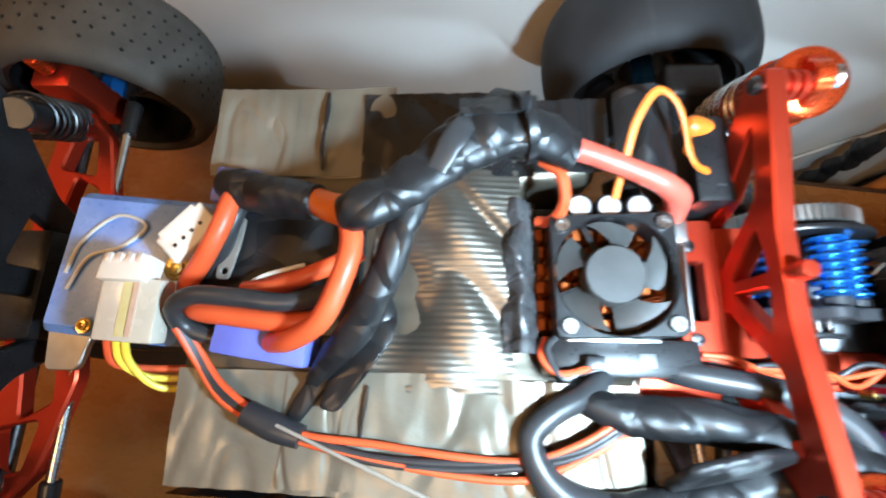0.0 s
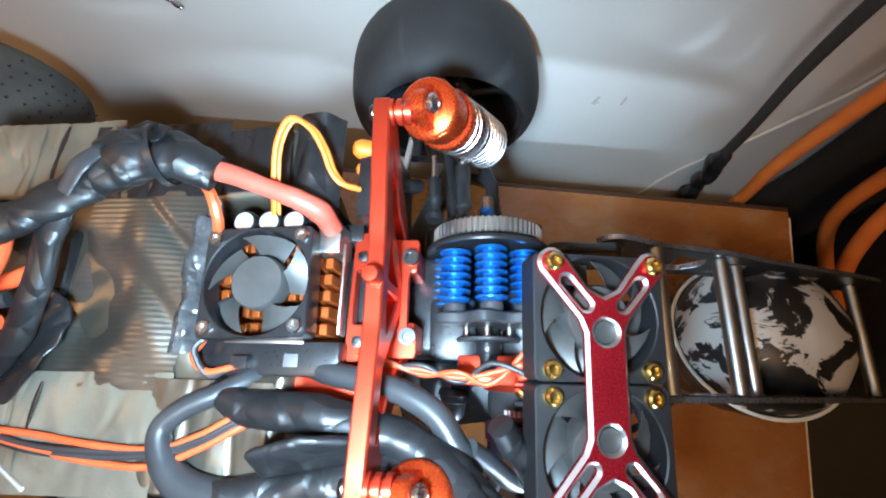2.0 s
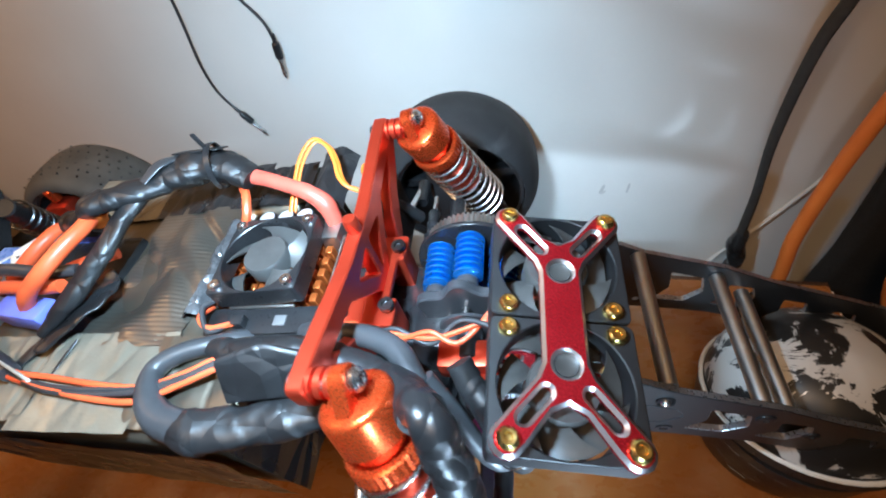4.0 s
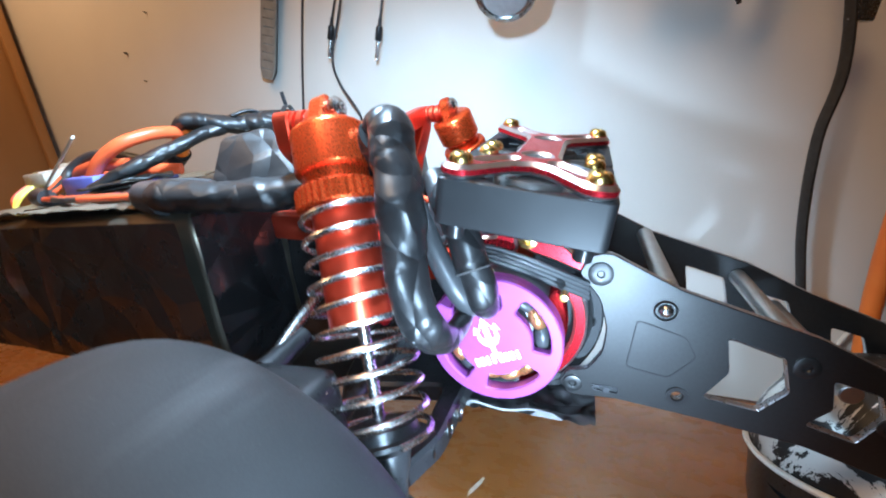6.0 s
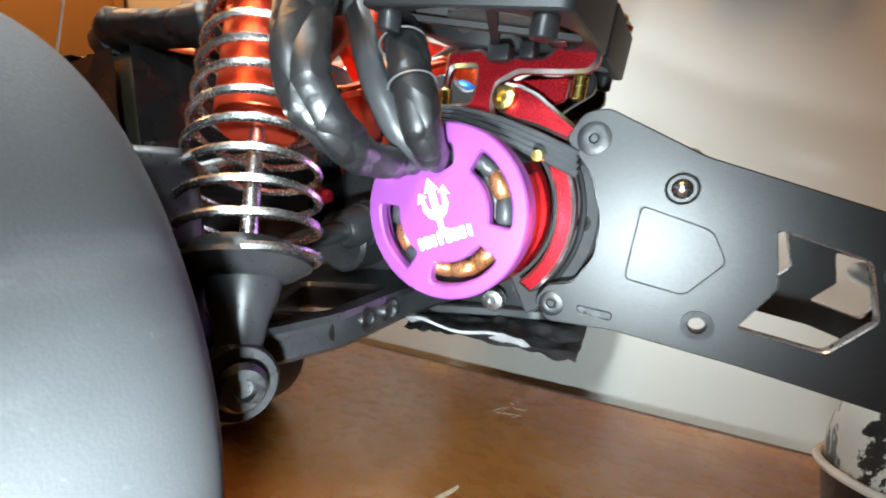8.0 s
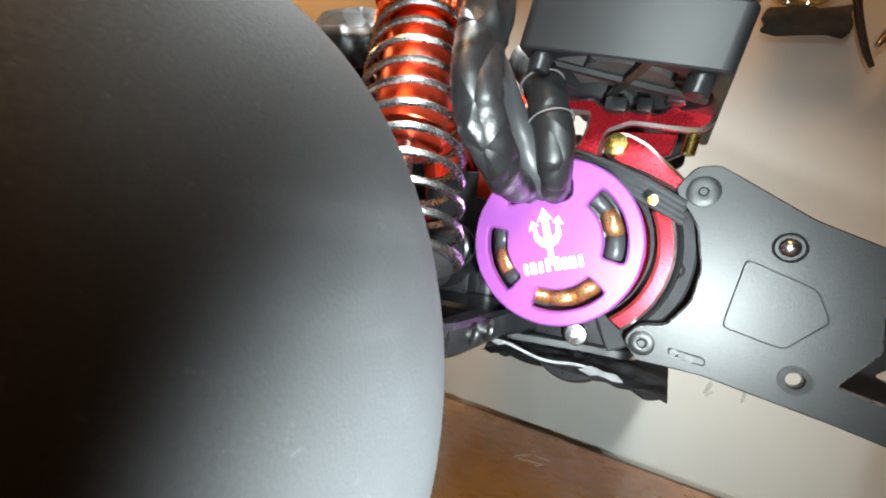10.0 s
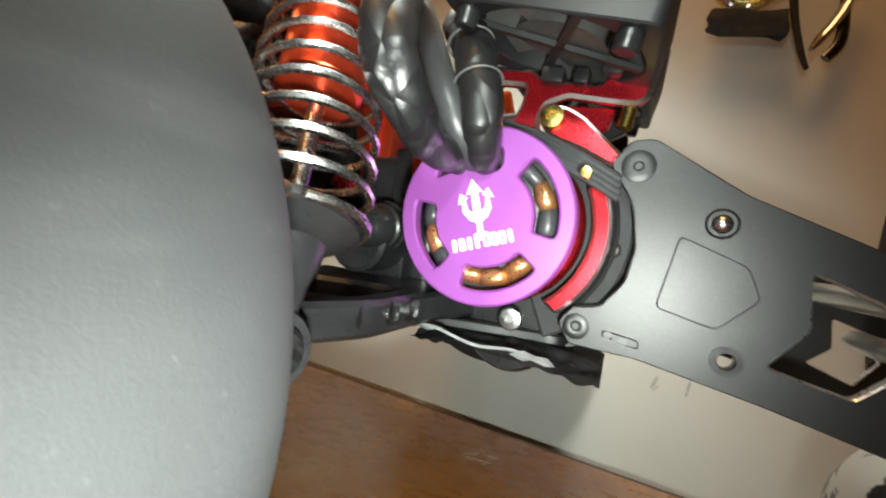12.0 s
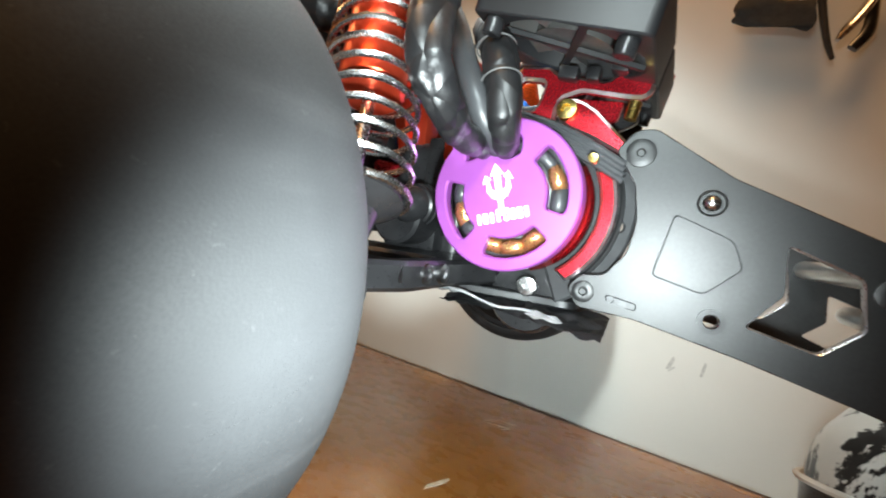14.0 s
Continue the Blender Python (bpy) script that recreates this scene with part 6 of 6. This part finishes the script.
# ---- battery, receiver ----
def battery():
    ba = thing("battery_pack", "battery pack wrapped black with blue plug blocks in the tray", "battery")
    b = B()
    box(b, (0.060, 0.044, 0.055), pose(-0.158, 0.001, 0.158), 0.003)
    wrinkle(b, 0.001, 90)
    part("pack", b, TAPE, ba)
    for x, y, z, sx, sy, turn in ((-0.1560, -0.0235, 0.1895, 0.031, 0.0115, -8), (-0.172, 0.0290, 0.1880, 0.016, 0.0130, -6)):
        m = pose(x, y, z, 0, 0, turn)
        b = B()
        box(b, (sx, sy, 0.0125), m, 0.0018)
        k = part("plug_block", b, CONN_BLUE, ba, "scuffed blue nylon plug")
    b = B()
    tube(b, [(-0.146, 0.0020, 0.190), (-0.152, 0.0000, 0.1915), (-0.160, -0.0025, 0.1912), (-0.168, -0.0068, 0.189)], [0.0008, 0.0008, 0.0008], 8)
    part("sense_wire", b, WIRE_WHITE, ba)
    b = B()
    tube(b, [(-0.146, 0.0005, 0.1895), (-0.152, -0.0015, 0.1905), (-0.160, -0.0040, 0.1902), (-0.168, -0.0082, 0.188)], [0.0008, 0.0008, 0.0008], 8)
    part("sense_wire", b, WIRE_RED, ba)
    # pale flat tab with an eyelet
    b = B()
    slab(b, rounded([(-0.1715, 0.0190), (-0.1688, 0.0185), (-0.1697, 0.0095), (-0.1712, 0.0020), (-0.1725, -0.0030), (-0.1768, -0.0028), (-0.1770, 0.0015), (-0.1738, 0.0050)], 0.0012), [ring_poly(-0.1742, -0.0002, 0.0012, 14)], 0.0010, 0.0002, pose(0, 0, 0.1885))
    part("strap_tab", b, LEATHER, ba, "pale grey tab with an eyelet")


def receiver():
    rx = thing("receiver_box", "translucent blue receiver case with white balance plugs taped on", "receiver")
    b = B()
    slab(b, rounded([(-0.248, -0.021), (-0.196, -0.026), (-0.187, 0.028), (-0.244, 0.033)], 0.004), (), 0.050, 0.003, pose(0, 0, 0.154))
    part("case", b, RX_BLUE, rx)
    b = B()
    tube(b, [(-0.238, -0.006, 0.1797), (-0.232, 0.006, 0.1800), (-0.220, 0.010, 0.1800), (-0.212, 0.018, 0.1800), (-0.224, 0.022, 0.1798), (-0.236, 0.012, 0.1797), (-0.240, 0.000, 0.1796)], 0.0007, 6)
    part("inner_wire", b, WIRE_WHITE, rx)
    b = B()
    box(b, (0.0150, 0.0085, 0.0080), pose(-0.1985, -0.0022, 0.1990, -8, 0, -2), 0.0006)
    p = part("balance_plug", b, CONN_WHITE, rx, "cream four-pin plug")
    for k in range(4):
        b = B()
        box(b, (0.0016, 0.0030, 0.0030), pose(-0.2036 + 0.0034 * k, 0.0012, 0.2018, -8, 0, -2), 0.0002)
        part("pin_slot", b, CAPTOP, p)
    b = B()
    box(b, (0.0195, 0.0200, 0.0075), pose(-0.1970, -0.0145, 0.1965, 3, 0, -3), 0.0012)
    part("taped_plug_body", b, GOLD_FOIL, rx, "plug body wrapped in clear tape")
    b = B()
    box(b, (0.0030, 0.018, 0.0012), pose(-0.1975, -0.0140, 0.1999, 3, 0, -3))
    part("yellow_wire_strip", b, PALE_YELLOW, rx)
    b = B()
    box(b, (0.0016, 0.018, 0.0012), pose(-0.1945, -0.0140, 0.2003, 3, 0, -3))
    part("red_wire_strip", b, PALE_RED, rx)
    m = pose(-0.1865, 0.0122, 0.1895, 0, 0, 47)
    b = B()
    box(b, (0.0195, 0.0115, 0.0080), m, 0.0010, 3)
    box(b, (0.0150, 0.0035, 0.0092), m @ pose(0, 0.0048, 0), 0.0005)
    p = part("balance_plug", b, CONN_WHITE, rx, "white four-pin plug")
    for k in range(4):
        b = B()
        box(b, (0.0011, 0.0011, 0.0006), m @ pose(-0.0056 + 0.0036 * k, -0.0010, 0.0041))
        part("pin_slot", b, PLASTIC, p)
    for x, y, z, r in ((-0.1905, 0.0005, 0.1895, 1.25), (-0.2280, -0.0190, 0.1800, 0.8)):
        b = B()
        lathe(b, [(0, 0.0005), (0.0009 * r, 0.0005), (0.0012 * r, 0.0014), (0.0021 * r, 0.0013), (0.0024 * r, 0.0005), (0.0034 * r, 0.0006), (0.0036 * r, 0.0), (0.0030 * r, -0.001), (0.0022 * r, -0.0085), (0, -0.0085)], Matrix.Translation((x, y, z)), 22)
        part("brass_screw", b, GOLD, rx)
    for k, (mat, dx) in enumerate(((WIRE_YELLOW, 0.0), (WIRE_RED, -0.003), (WIRE_YELLOW, 0.003))):
        b = B()
        tube(b, [(-0.204 + dx, -0.022, 0.194), (-0.205 + dx, -0.031, 0.188), (-0.200 + dx, -0.036 - dx, 0.180), (-0.188, -0.036 - dx, 0.174), (-0.180, -0.034, 0.170)], 0.0012, 8)
        part("balance_wire", b, mat, rx)
    b = B()
    box(b, (0.060, 0.058, 0.030), pose(-0.220, 0.001, 0.117), 0.003)
    part("mount_tray", b, PLASTIC, rx)


battery()
receiver()


# ---- servo and its lead ----
def servo():
    se = thing("servo", "black servo with orange plugs beside the tower", "servo")
    b = B()
    box(b, (0.0125, 0.032, 0.040), pose(-0.0060, 0.0425, 0.1670, 0, -4, 0), 0.002)
    part("body", b, PLASTIC, se)
    for y, z, r in ((0.0545, 0.1862, 0.0040), (0.0470, 0.1835, 0.0027)):
        b = B()
        lathe(b, [(0, r), (r * 0.6, r * 0.85), (r * 0.95, r * 0.35), (r, 0), (r, -r * 1.6), (0, -r * 1.6)], axis((-0.0125, y, z), (-0.0325, y, z + 0.010)), 20)
        part("orange_cap", b, WIRE_ORANGE, se)
    b = B()
    box(b, (0.008, 0.014, 0.030), pose(-0.030, 0.036, 0.170, 14, 0, 20), 0.002)
    part("bracket", b, PLASTIC, se)
    pts = [(-0.0430, 0.0240, 0.188), (-0.0410, 0.0360, 0.196), (-0.0385, 0.0480, 0.2025), (-0.0330, 0.0560, 0.206), (-0.0262, 0.0535, 0.2035), (-0.0222, 0.0470, 0.1995), (-0.0200, 0.0405, 0.196), (-0.0165, 0.0365, 0.193), (-0.0115, 0.0360, 0.190)]
    for dx, r, mat in ((-0.0008, 0.0010, WIRE_ORANGE), (0.0008, 0.0010, WIRE_ORANGE)):
        b = B()
        tube(b, [(x + dx * 0.7, y - abs(dx) * 0.2, z - dx * 0.9) for x, y, z in pts], r, 10, flat=0.6)
        part("lead_wire", b, mat, se)


servo()


# ---- cables: one thing each ----
def cable(name, label, pts, r, mat, seg=12, **k):
    b = B()
    tube(b, pts, r, seg, **k)
    return solid(name, b, mat, label, "cable", "car wiring", smooth=60)


bun = cable("taped_cable", "thick cable bundle wrapped in crumpled black tape",
            [(-0.127, 0.012, 0.2140), (-0.121, 0.0135, 0.2170), (-0.112, 0.0180, 0.2160), (-0.103, 0.0260, 0.2130), (-0.096, 0.0330, 0.2120), (-0.086, 0.0390, 0.2110), (-0.074, 0.0410, 0.2090), (-0.059, 0.0365, 0.2035)],
            [0.0050, 0.0068, 0.0066, 0.0074, 0.0088, 0.0100, 0.0100, 0.0068], TAPE, 24, rough=0.12, flat=0.66, wrap=0.017)
cable("taped_plug", "cable plug wrapped in black tape", [(-0.176, 0.0300, 0.1920), (-0.166, 0.0265, 0.1950), (-0.152, 0.0225, 0.1985), (-0.139, 0.0200, 0.2020)], [0.0055, 0.0066, 0.0066, 0.0058], TAPE, 16, rough=0.08, wrap=0.014)
b = B()
slab(b, rounded([(-0.012, -0.004), (0.010, -0.005), (0.012, 0.003), (0.001, 0.010), (-0.004, 0.004), (-0.011, 0.005)], 0.001), (), 0.0006, 0, pose(-0.083, 0.045, 0.2160, -28, 6, 8))
part("tape_flap", b, TAPE, bun)
b = B()
tube(b, [(-0.101, 0.024, 0.2175), (-0.096, 0.033, 0.2195), (-0.091, 0.041, 0.2165)], [0.003, 0.0034, 0.003], 8, flat=0.3, rough=0.2)
part("tape_band", b, WIRE_GREY, bun, "shiny crumpled tape band")
cable("heat_shrunk_cable", "short power cable in red heat shrink", [(-0.062, 0.0385, 0.2035), (-0.050, 0.0350, 0.2020), (-0.040, 0.0315, 0.2005), (-0.0300, 0.0280, 0.1980), (-0.0238, 0.0252, 0.1925), (-0.0218, 0.0220, 0.1845)],
      [0.0038, 0.0034, 0.0033, 0.0037, 0.0044, 0.0038], SHRINK, 14, rough=0.06)
cable("taped_branch_cable", "branch cable wrapped in black tape", [(-0.107, 0.022, 0.212), (-0.1105, 0.011, 0.2095), (-0.1165, -0.004, 0.2040), (-0.1245, -0.018, 0.1985), (-0.1325, -0.027, 0.1940), (-0.1400, -0.035, 0.1900)],
      [0.0054, 0.0048, 0.0050, 0.0054, 0.0044, 0.0026], TAPE, 18, rough=0.04, flat=0.7, wrap=0.022)
cable("power_cable", "thick orange-red silicone power cable", [(-0.130, 0.014, 0.210), (-0.1265, 0.0120, 0.2115), (-0.1245, 0.0040, 0.2125), (-0.1265, -0.0060, 0.2125), (-0.1325, -0.0175, 0.2095), (-0.1430, -0.0228, 0.2030), (-0.1520, -0.0235, 0.1950)], 0.0033, WIRE_RED)
cable("power_cable", "thick orange-red silicone power cable", [(-0.170, 0.0290, 0.188), (-0.1705, 0.0240, 0.1960), (-0.1725, 0.0130, 0.1975), (-0.1785, 0.0025, 0.1945), (-0.1860, -0.0050, 0.1890), (-0.1890, -0.0100, 0.1820)], 0.0033, WIRE_RED)
cable("power_cable", "thick orange-red silicone power cable", [(-0.134, -0.0165, 0.199), (-0.1480, -0.0175, 0.2000), (-0.1640, -0.0160, 0.1995), (-0.1760, -0.0145, 0.1970), (-0.1830, -0.0110, 0.1900)], 0.0031, WIRE_RED)
cable("power_cable", "orange-red silicone cable beside the battery", [(-0.126, 0.0060, 0.1930), (-0.1400, -0.0010, 0.1945), (-0.1530, -0.0060, 0.1935), (-0.1650, -0.0070, 0.1910)], 0.0030, WIRE_RED)
cable("power_cable", "black silicone power cable loop", [(-0.132, -0.0080, 0.1990), (-0.1450, -0.0120, 0.2035), (-0.1600, -0.0110, 0.2055), (-0.1740, -0.0105, 0.2040), (-0.1825, -0.0140, 0.1990), (-0.1815, -0.0195, 0.1930), (-0.1720, -0.0230, 0.1890)], 0.0029, WIRE_BLACK)
cable("power_cable", "black silicone power cable beside a red one", [(-0.169, 0.0270, 0.189), (-0.1700, 0.0180, 0.1940), (-0.1760, 0.0060, 0.1890), (-0.1840, -0.0020, 0.1820)], 0.0028, WIRE_BLACK)
cable("power_cable", "orange cable end peeping from the tape", [(-0.139, 0.0200, 0.2020), (-0.130, 0.0150, 0.2090), (-0.121, 0.0135, 0.2150)], [0.0044, 0.0048, 0.0044], WIRE_ORANGE)
for k, (mat, o) in enumerate(((WIRE_BLACK, 0.0), (WIRE_RED, 0.0016), (WIRE_BLACK, -0.0014), (WIRE_RED, -0.0027))):
    u = 1 if k % 2 else -1
    cable("signal_wire", "thin black lead lying across the taped tray" if mat is WIRE_BLACK else "thin orange-red lead lying across the tray",
          [(-0.183, -0.0170 + o, 0.196), (-0.1775, -0.0280 + o, 0.1905), (-0.1690, -0.0390 + o, 0.1885), (-0.1530, -0.0480 + o * 0.5, 0.1890), (-0.1400, -0.0520 + o * 0.5, 0.1890), (-0.1200, -0.0555 + o + 0.001 * u, 0.1885),
           (-0.0950, -0.0575 + o * 1.2, 0.1885), (-0.0740, -0.0570 + o * 1.2 - 0.001 * u, 0.1885), (-0.0580, -0.0525 + o, 0.1890), (-0.0440, -0.0450 + o, 0.1880), (-0.0300, -0.0400, 0.1800)], 0.0012, mat, 8)
cable("wire_sleeve", "black sleeve over thin leads", [(-0.1600, -0.0450, 0.1893), (-0.1500, -0.0490, 0.1897), (-0.1420, -0.0515, 0.1894)], [0.0040, 0.0044, 0.0036], WIRE_BLACK, 12)
b = B()
rod(b, (-0.1620, -0.0440, 0.1885), (-0.0928, -0.0634, 0.2120), 0.0006, seg=10)
solid("antenna", b, ANTENNA, "thin pale antenna tube leaning over the tray", "antenna")
# motor wires
cable("motor_cable", "thick black motor cable with tape", [(-0.060, -0.0290, 0.1700), (-0.0600, -0.0350, 0.1790), (-0.0520, -0.0400, 0.1850), (-0.0400, -0.0425, 0.1870), (-0.0200, -0.0435, 0.1890), (0.0000, -0.0470, 0.1900), (0.0170, -0.0530, 0.1910),
                                                            (0.0280, -0.0600, 0.1950), (0.0345, -0.0665, 0.2000)], [0.0044, 0.0044, 0.0052, 0.0068, 0.0072, 0.0064, 0.0062, 0.0070, 0.0075], TAPE, 14, rough=0.07, flat=0.85, wrap=0.016)
cable("motor_cable", "thick dark grey motor cable", [(-0.0310, -0.0260, 0.1720), (-0.0220, -0.0300, 0.1785), (-0.0020, -0.0335, 0.1830), (0.0100, -0.0370, 0.1860), (0.0200, -0.0430, 0.1875), (0.0265, -0.0520, 0.1880), (0.0310, -0.0600, 0.1860)], 0.0042, WIRE_GREY, 14)
cable("motor_cable", "thick dark grey motor cable", [(-0.0450, -0.0290, 0.1720), (-0.0480, -0.0330, 0.1795), (-0.0560, -0.0380, 0.1850), (-0.0660, -0.0430, 0.1880), (-0.0725, -0.0500, 0.1890), (-0.0690, -0.0600, 0.1890), (-0.0600, -0.0670, 0.1885),
                                                     (-0.0480, -0.0700, 0.1880)], [0.0040, 0.0040, 0.0038, 0.0038, 0.0038, 0.0045, 0.0055, 0.0060], WIRE_GREY, 14)
cable("taped_motor_cable", "motor cable wrapped in loose glossy black tape", [(-0.0560, -0.0680, 0.1880), (-0.0430, -0.0700, 0.1885), (-0.0280, -0.0680, 0.1870), (-0.0120, -0.0640, 0.1860), (0.0020, -0.0600, 0.1870), (0.0150, -0.0580, 0.1890), (0.0260, -0.0600, 0.1880)],
      [0.0050, 0.0074, 0.0068, 0.0070, 0.0062, 0.0060, 0.0060], TAPE, 14, rough=0.10, flat=0.8, wrap=0.016)
b = B()
slab(b, rounded([(-0.016, -0.009), (0.014, -0.011), (0.016, 0.006), (0.002, 0.011), (-0.014, 0.008)], 0.002), (), 0.003, 0.001, pose(-0.020, -0.0545, 0.1965, 62, 4, 10))
wrinkle(b, 0.0014, 110)
solid("tape_scrap", b, TAPE, "stiff folded scrap of black tape on the cables", "tape", smooth=60)
big = cable("taped_motor_cable", "thick motor cable in crumpled black tape, bent down",
            [(0.0265, -0.0585, 0.1960), (0.0330, -0.0650, 0.2030), (0.0378, -0.0705, 0.2025), (0.0405, -0.0755, 0.1935), (0.0425, -0.0805, 0.1830), (0.0437, -0.0850, 0.1720), (0.0458, -0.0885, 0.1620),
             (0.0485, -0.0880, 0.1535), (0.0500, -0.0825, 0.1475), (0.0500, -0.0735, 0.1442), (0.0498, -0.0560, 0.1447)],
            [0.0048, 0.0054, 0.0058, 0.0064, 0.0064, 0.0060, 0.0057, 0.0053, 0.0046, 0.0040, 0.0036], TAPE_CRUSHED, 18, rough=0.08, flat=0.80, wrap=0.015)
cable("taped_motor_cable", "motor cable in black tape with thin wire ties", [(0.0400, -0.0455, 0.1850), (0.0435, -0.0510, 0.1800), (0.0480, -0.0565, 0.1755), (0.0520, -0.0615, 0.1700), (0.0546, -0.0645, 0.1635), (0.0565, -0.0655, 0.1575), (0.0570, -0.0645, 0.1515),
      (0.0565, -0.0605, 0.1470), (0.0558, -0.0550, 0.1455)], [0.0044, 0.0046, 0.0048, 0.0050, 0.0050, 0.0050, 0.0046, 0.0040, 0.0036], TAPE, 16, rough=0.04, wrap=0.012)
cable("motor_cable", "dark grey motor cable behind the taped ones", [(0.0300, -0.0520, 0.1880), (0.0370, -0.0580, 0.1780), (0.0430, -0.0640, 0.1680), (0.0490, -0.0670, 0.1570), (0.0525, -0.0640, 0.1490), (0.0535, -0.0560, 0.1455)], 0.0034, WIRE_GREY, 14)
for p, q in (((0.0512, -0.0620, 0.1710), 0.0053), ((0.0555, -0.0655, 0.1605), 0.0054)):
    b = B()
    d = Vector((0.30, -0.25, -0.92)).normalized()
    lathe(b, [(q, -0.0002), (q + 0.0003, 0), (q, 0.0002), (q - 0.0003, 0), (q, -0.0002)], axis(p, Vector(p) + d), 24)
    solid("wire_tie", b, WIRE_TIE, "thin grey wire tie round a taped cable", "wire tie", "ties")
for z0, mat in ((0.0, WIRE_RED), (0.0018, WIRE_RED), (-0.0016, WIRE_BLACK)):
    cable("fan_wire", "thin twisted fan lead" if mat is WIRE_BLACK else "thin orange-red twisted fan lead",
          [(-0.0120, -0.0240, 0.1720 + z0), (-0.0020, -0.0270 + z0, 0.1730 + z0), (0.0120, -0.0285 - z0, 0.1735 - z0 * 0.6), (0.0260, -0.0310 + z0, 0.1740 + z0), (0.0380, -0.0290 - z0 * 2, 0.1760 - z0), (0.0550, -0.0240 + z0 * 5, 0.1800)], 0.0010, mat, 8)
b = B()
box(b, (0.030, 0.013, 0.010), pose(-0.022, -0.0360, 0.1690, 0, 0, -14), 0.0015)
solid("red_block", b, RED_ALU, "red alloy servo mount block beside the speed controller", "mount block")
# black tape and guards round the tower foot
for pts, r in (([(-0.030, 0.035, 0.175), (-0.022, 0.026, 0.165), (-0.014, 0.020, 0.150)], 0.004), ([(-0.006, 0.030, 0.185), (-0.002, 0.045, 0.170), (0.004, 0.055, 0.150)], 0.0035)):
    cable("dark_cable", "short dark cable behind the tower", pts, r, WIRE_BLACK, 10)

# cable tie round the taped bundle
t = thing("cable_tie", "small black cable tie with an upright tail on the taped bundle", "cable tie")
b = B()
d = Vector((0.9, 0.25, -0.1))
lathe(b, [(0.0100, -0.0012), (0.0108, -0.0012), (0.0108, 0.0012), (0.0100, 0.0012), (0.0100, -0.0012)], axis((-0.0760, 0.0408, 0.2095), Vector((-0.0760, 0.0408, 0.2095)) + d), 28)
part("loop", b, PLASTIC, t)
b = B()
box(b, (0.0022, 0.0009, 0.0080), pose(-0.0762, 0.0408, 0.2235, 4, -6, 0), 0.0003)
part("tail", b, PLASTIC, t)
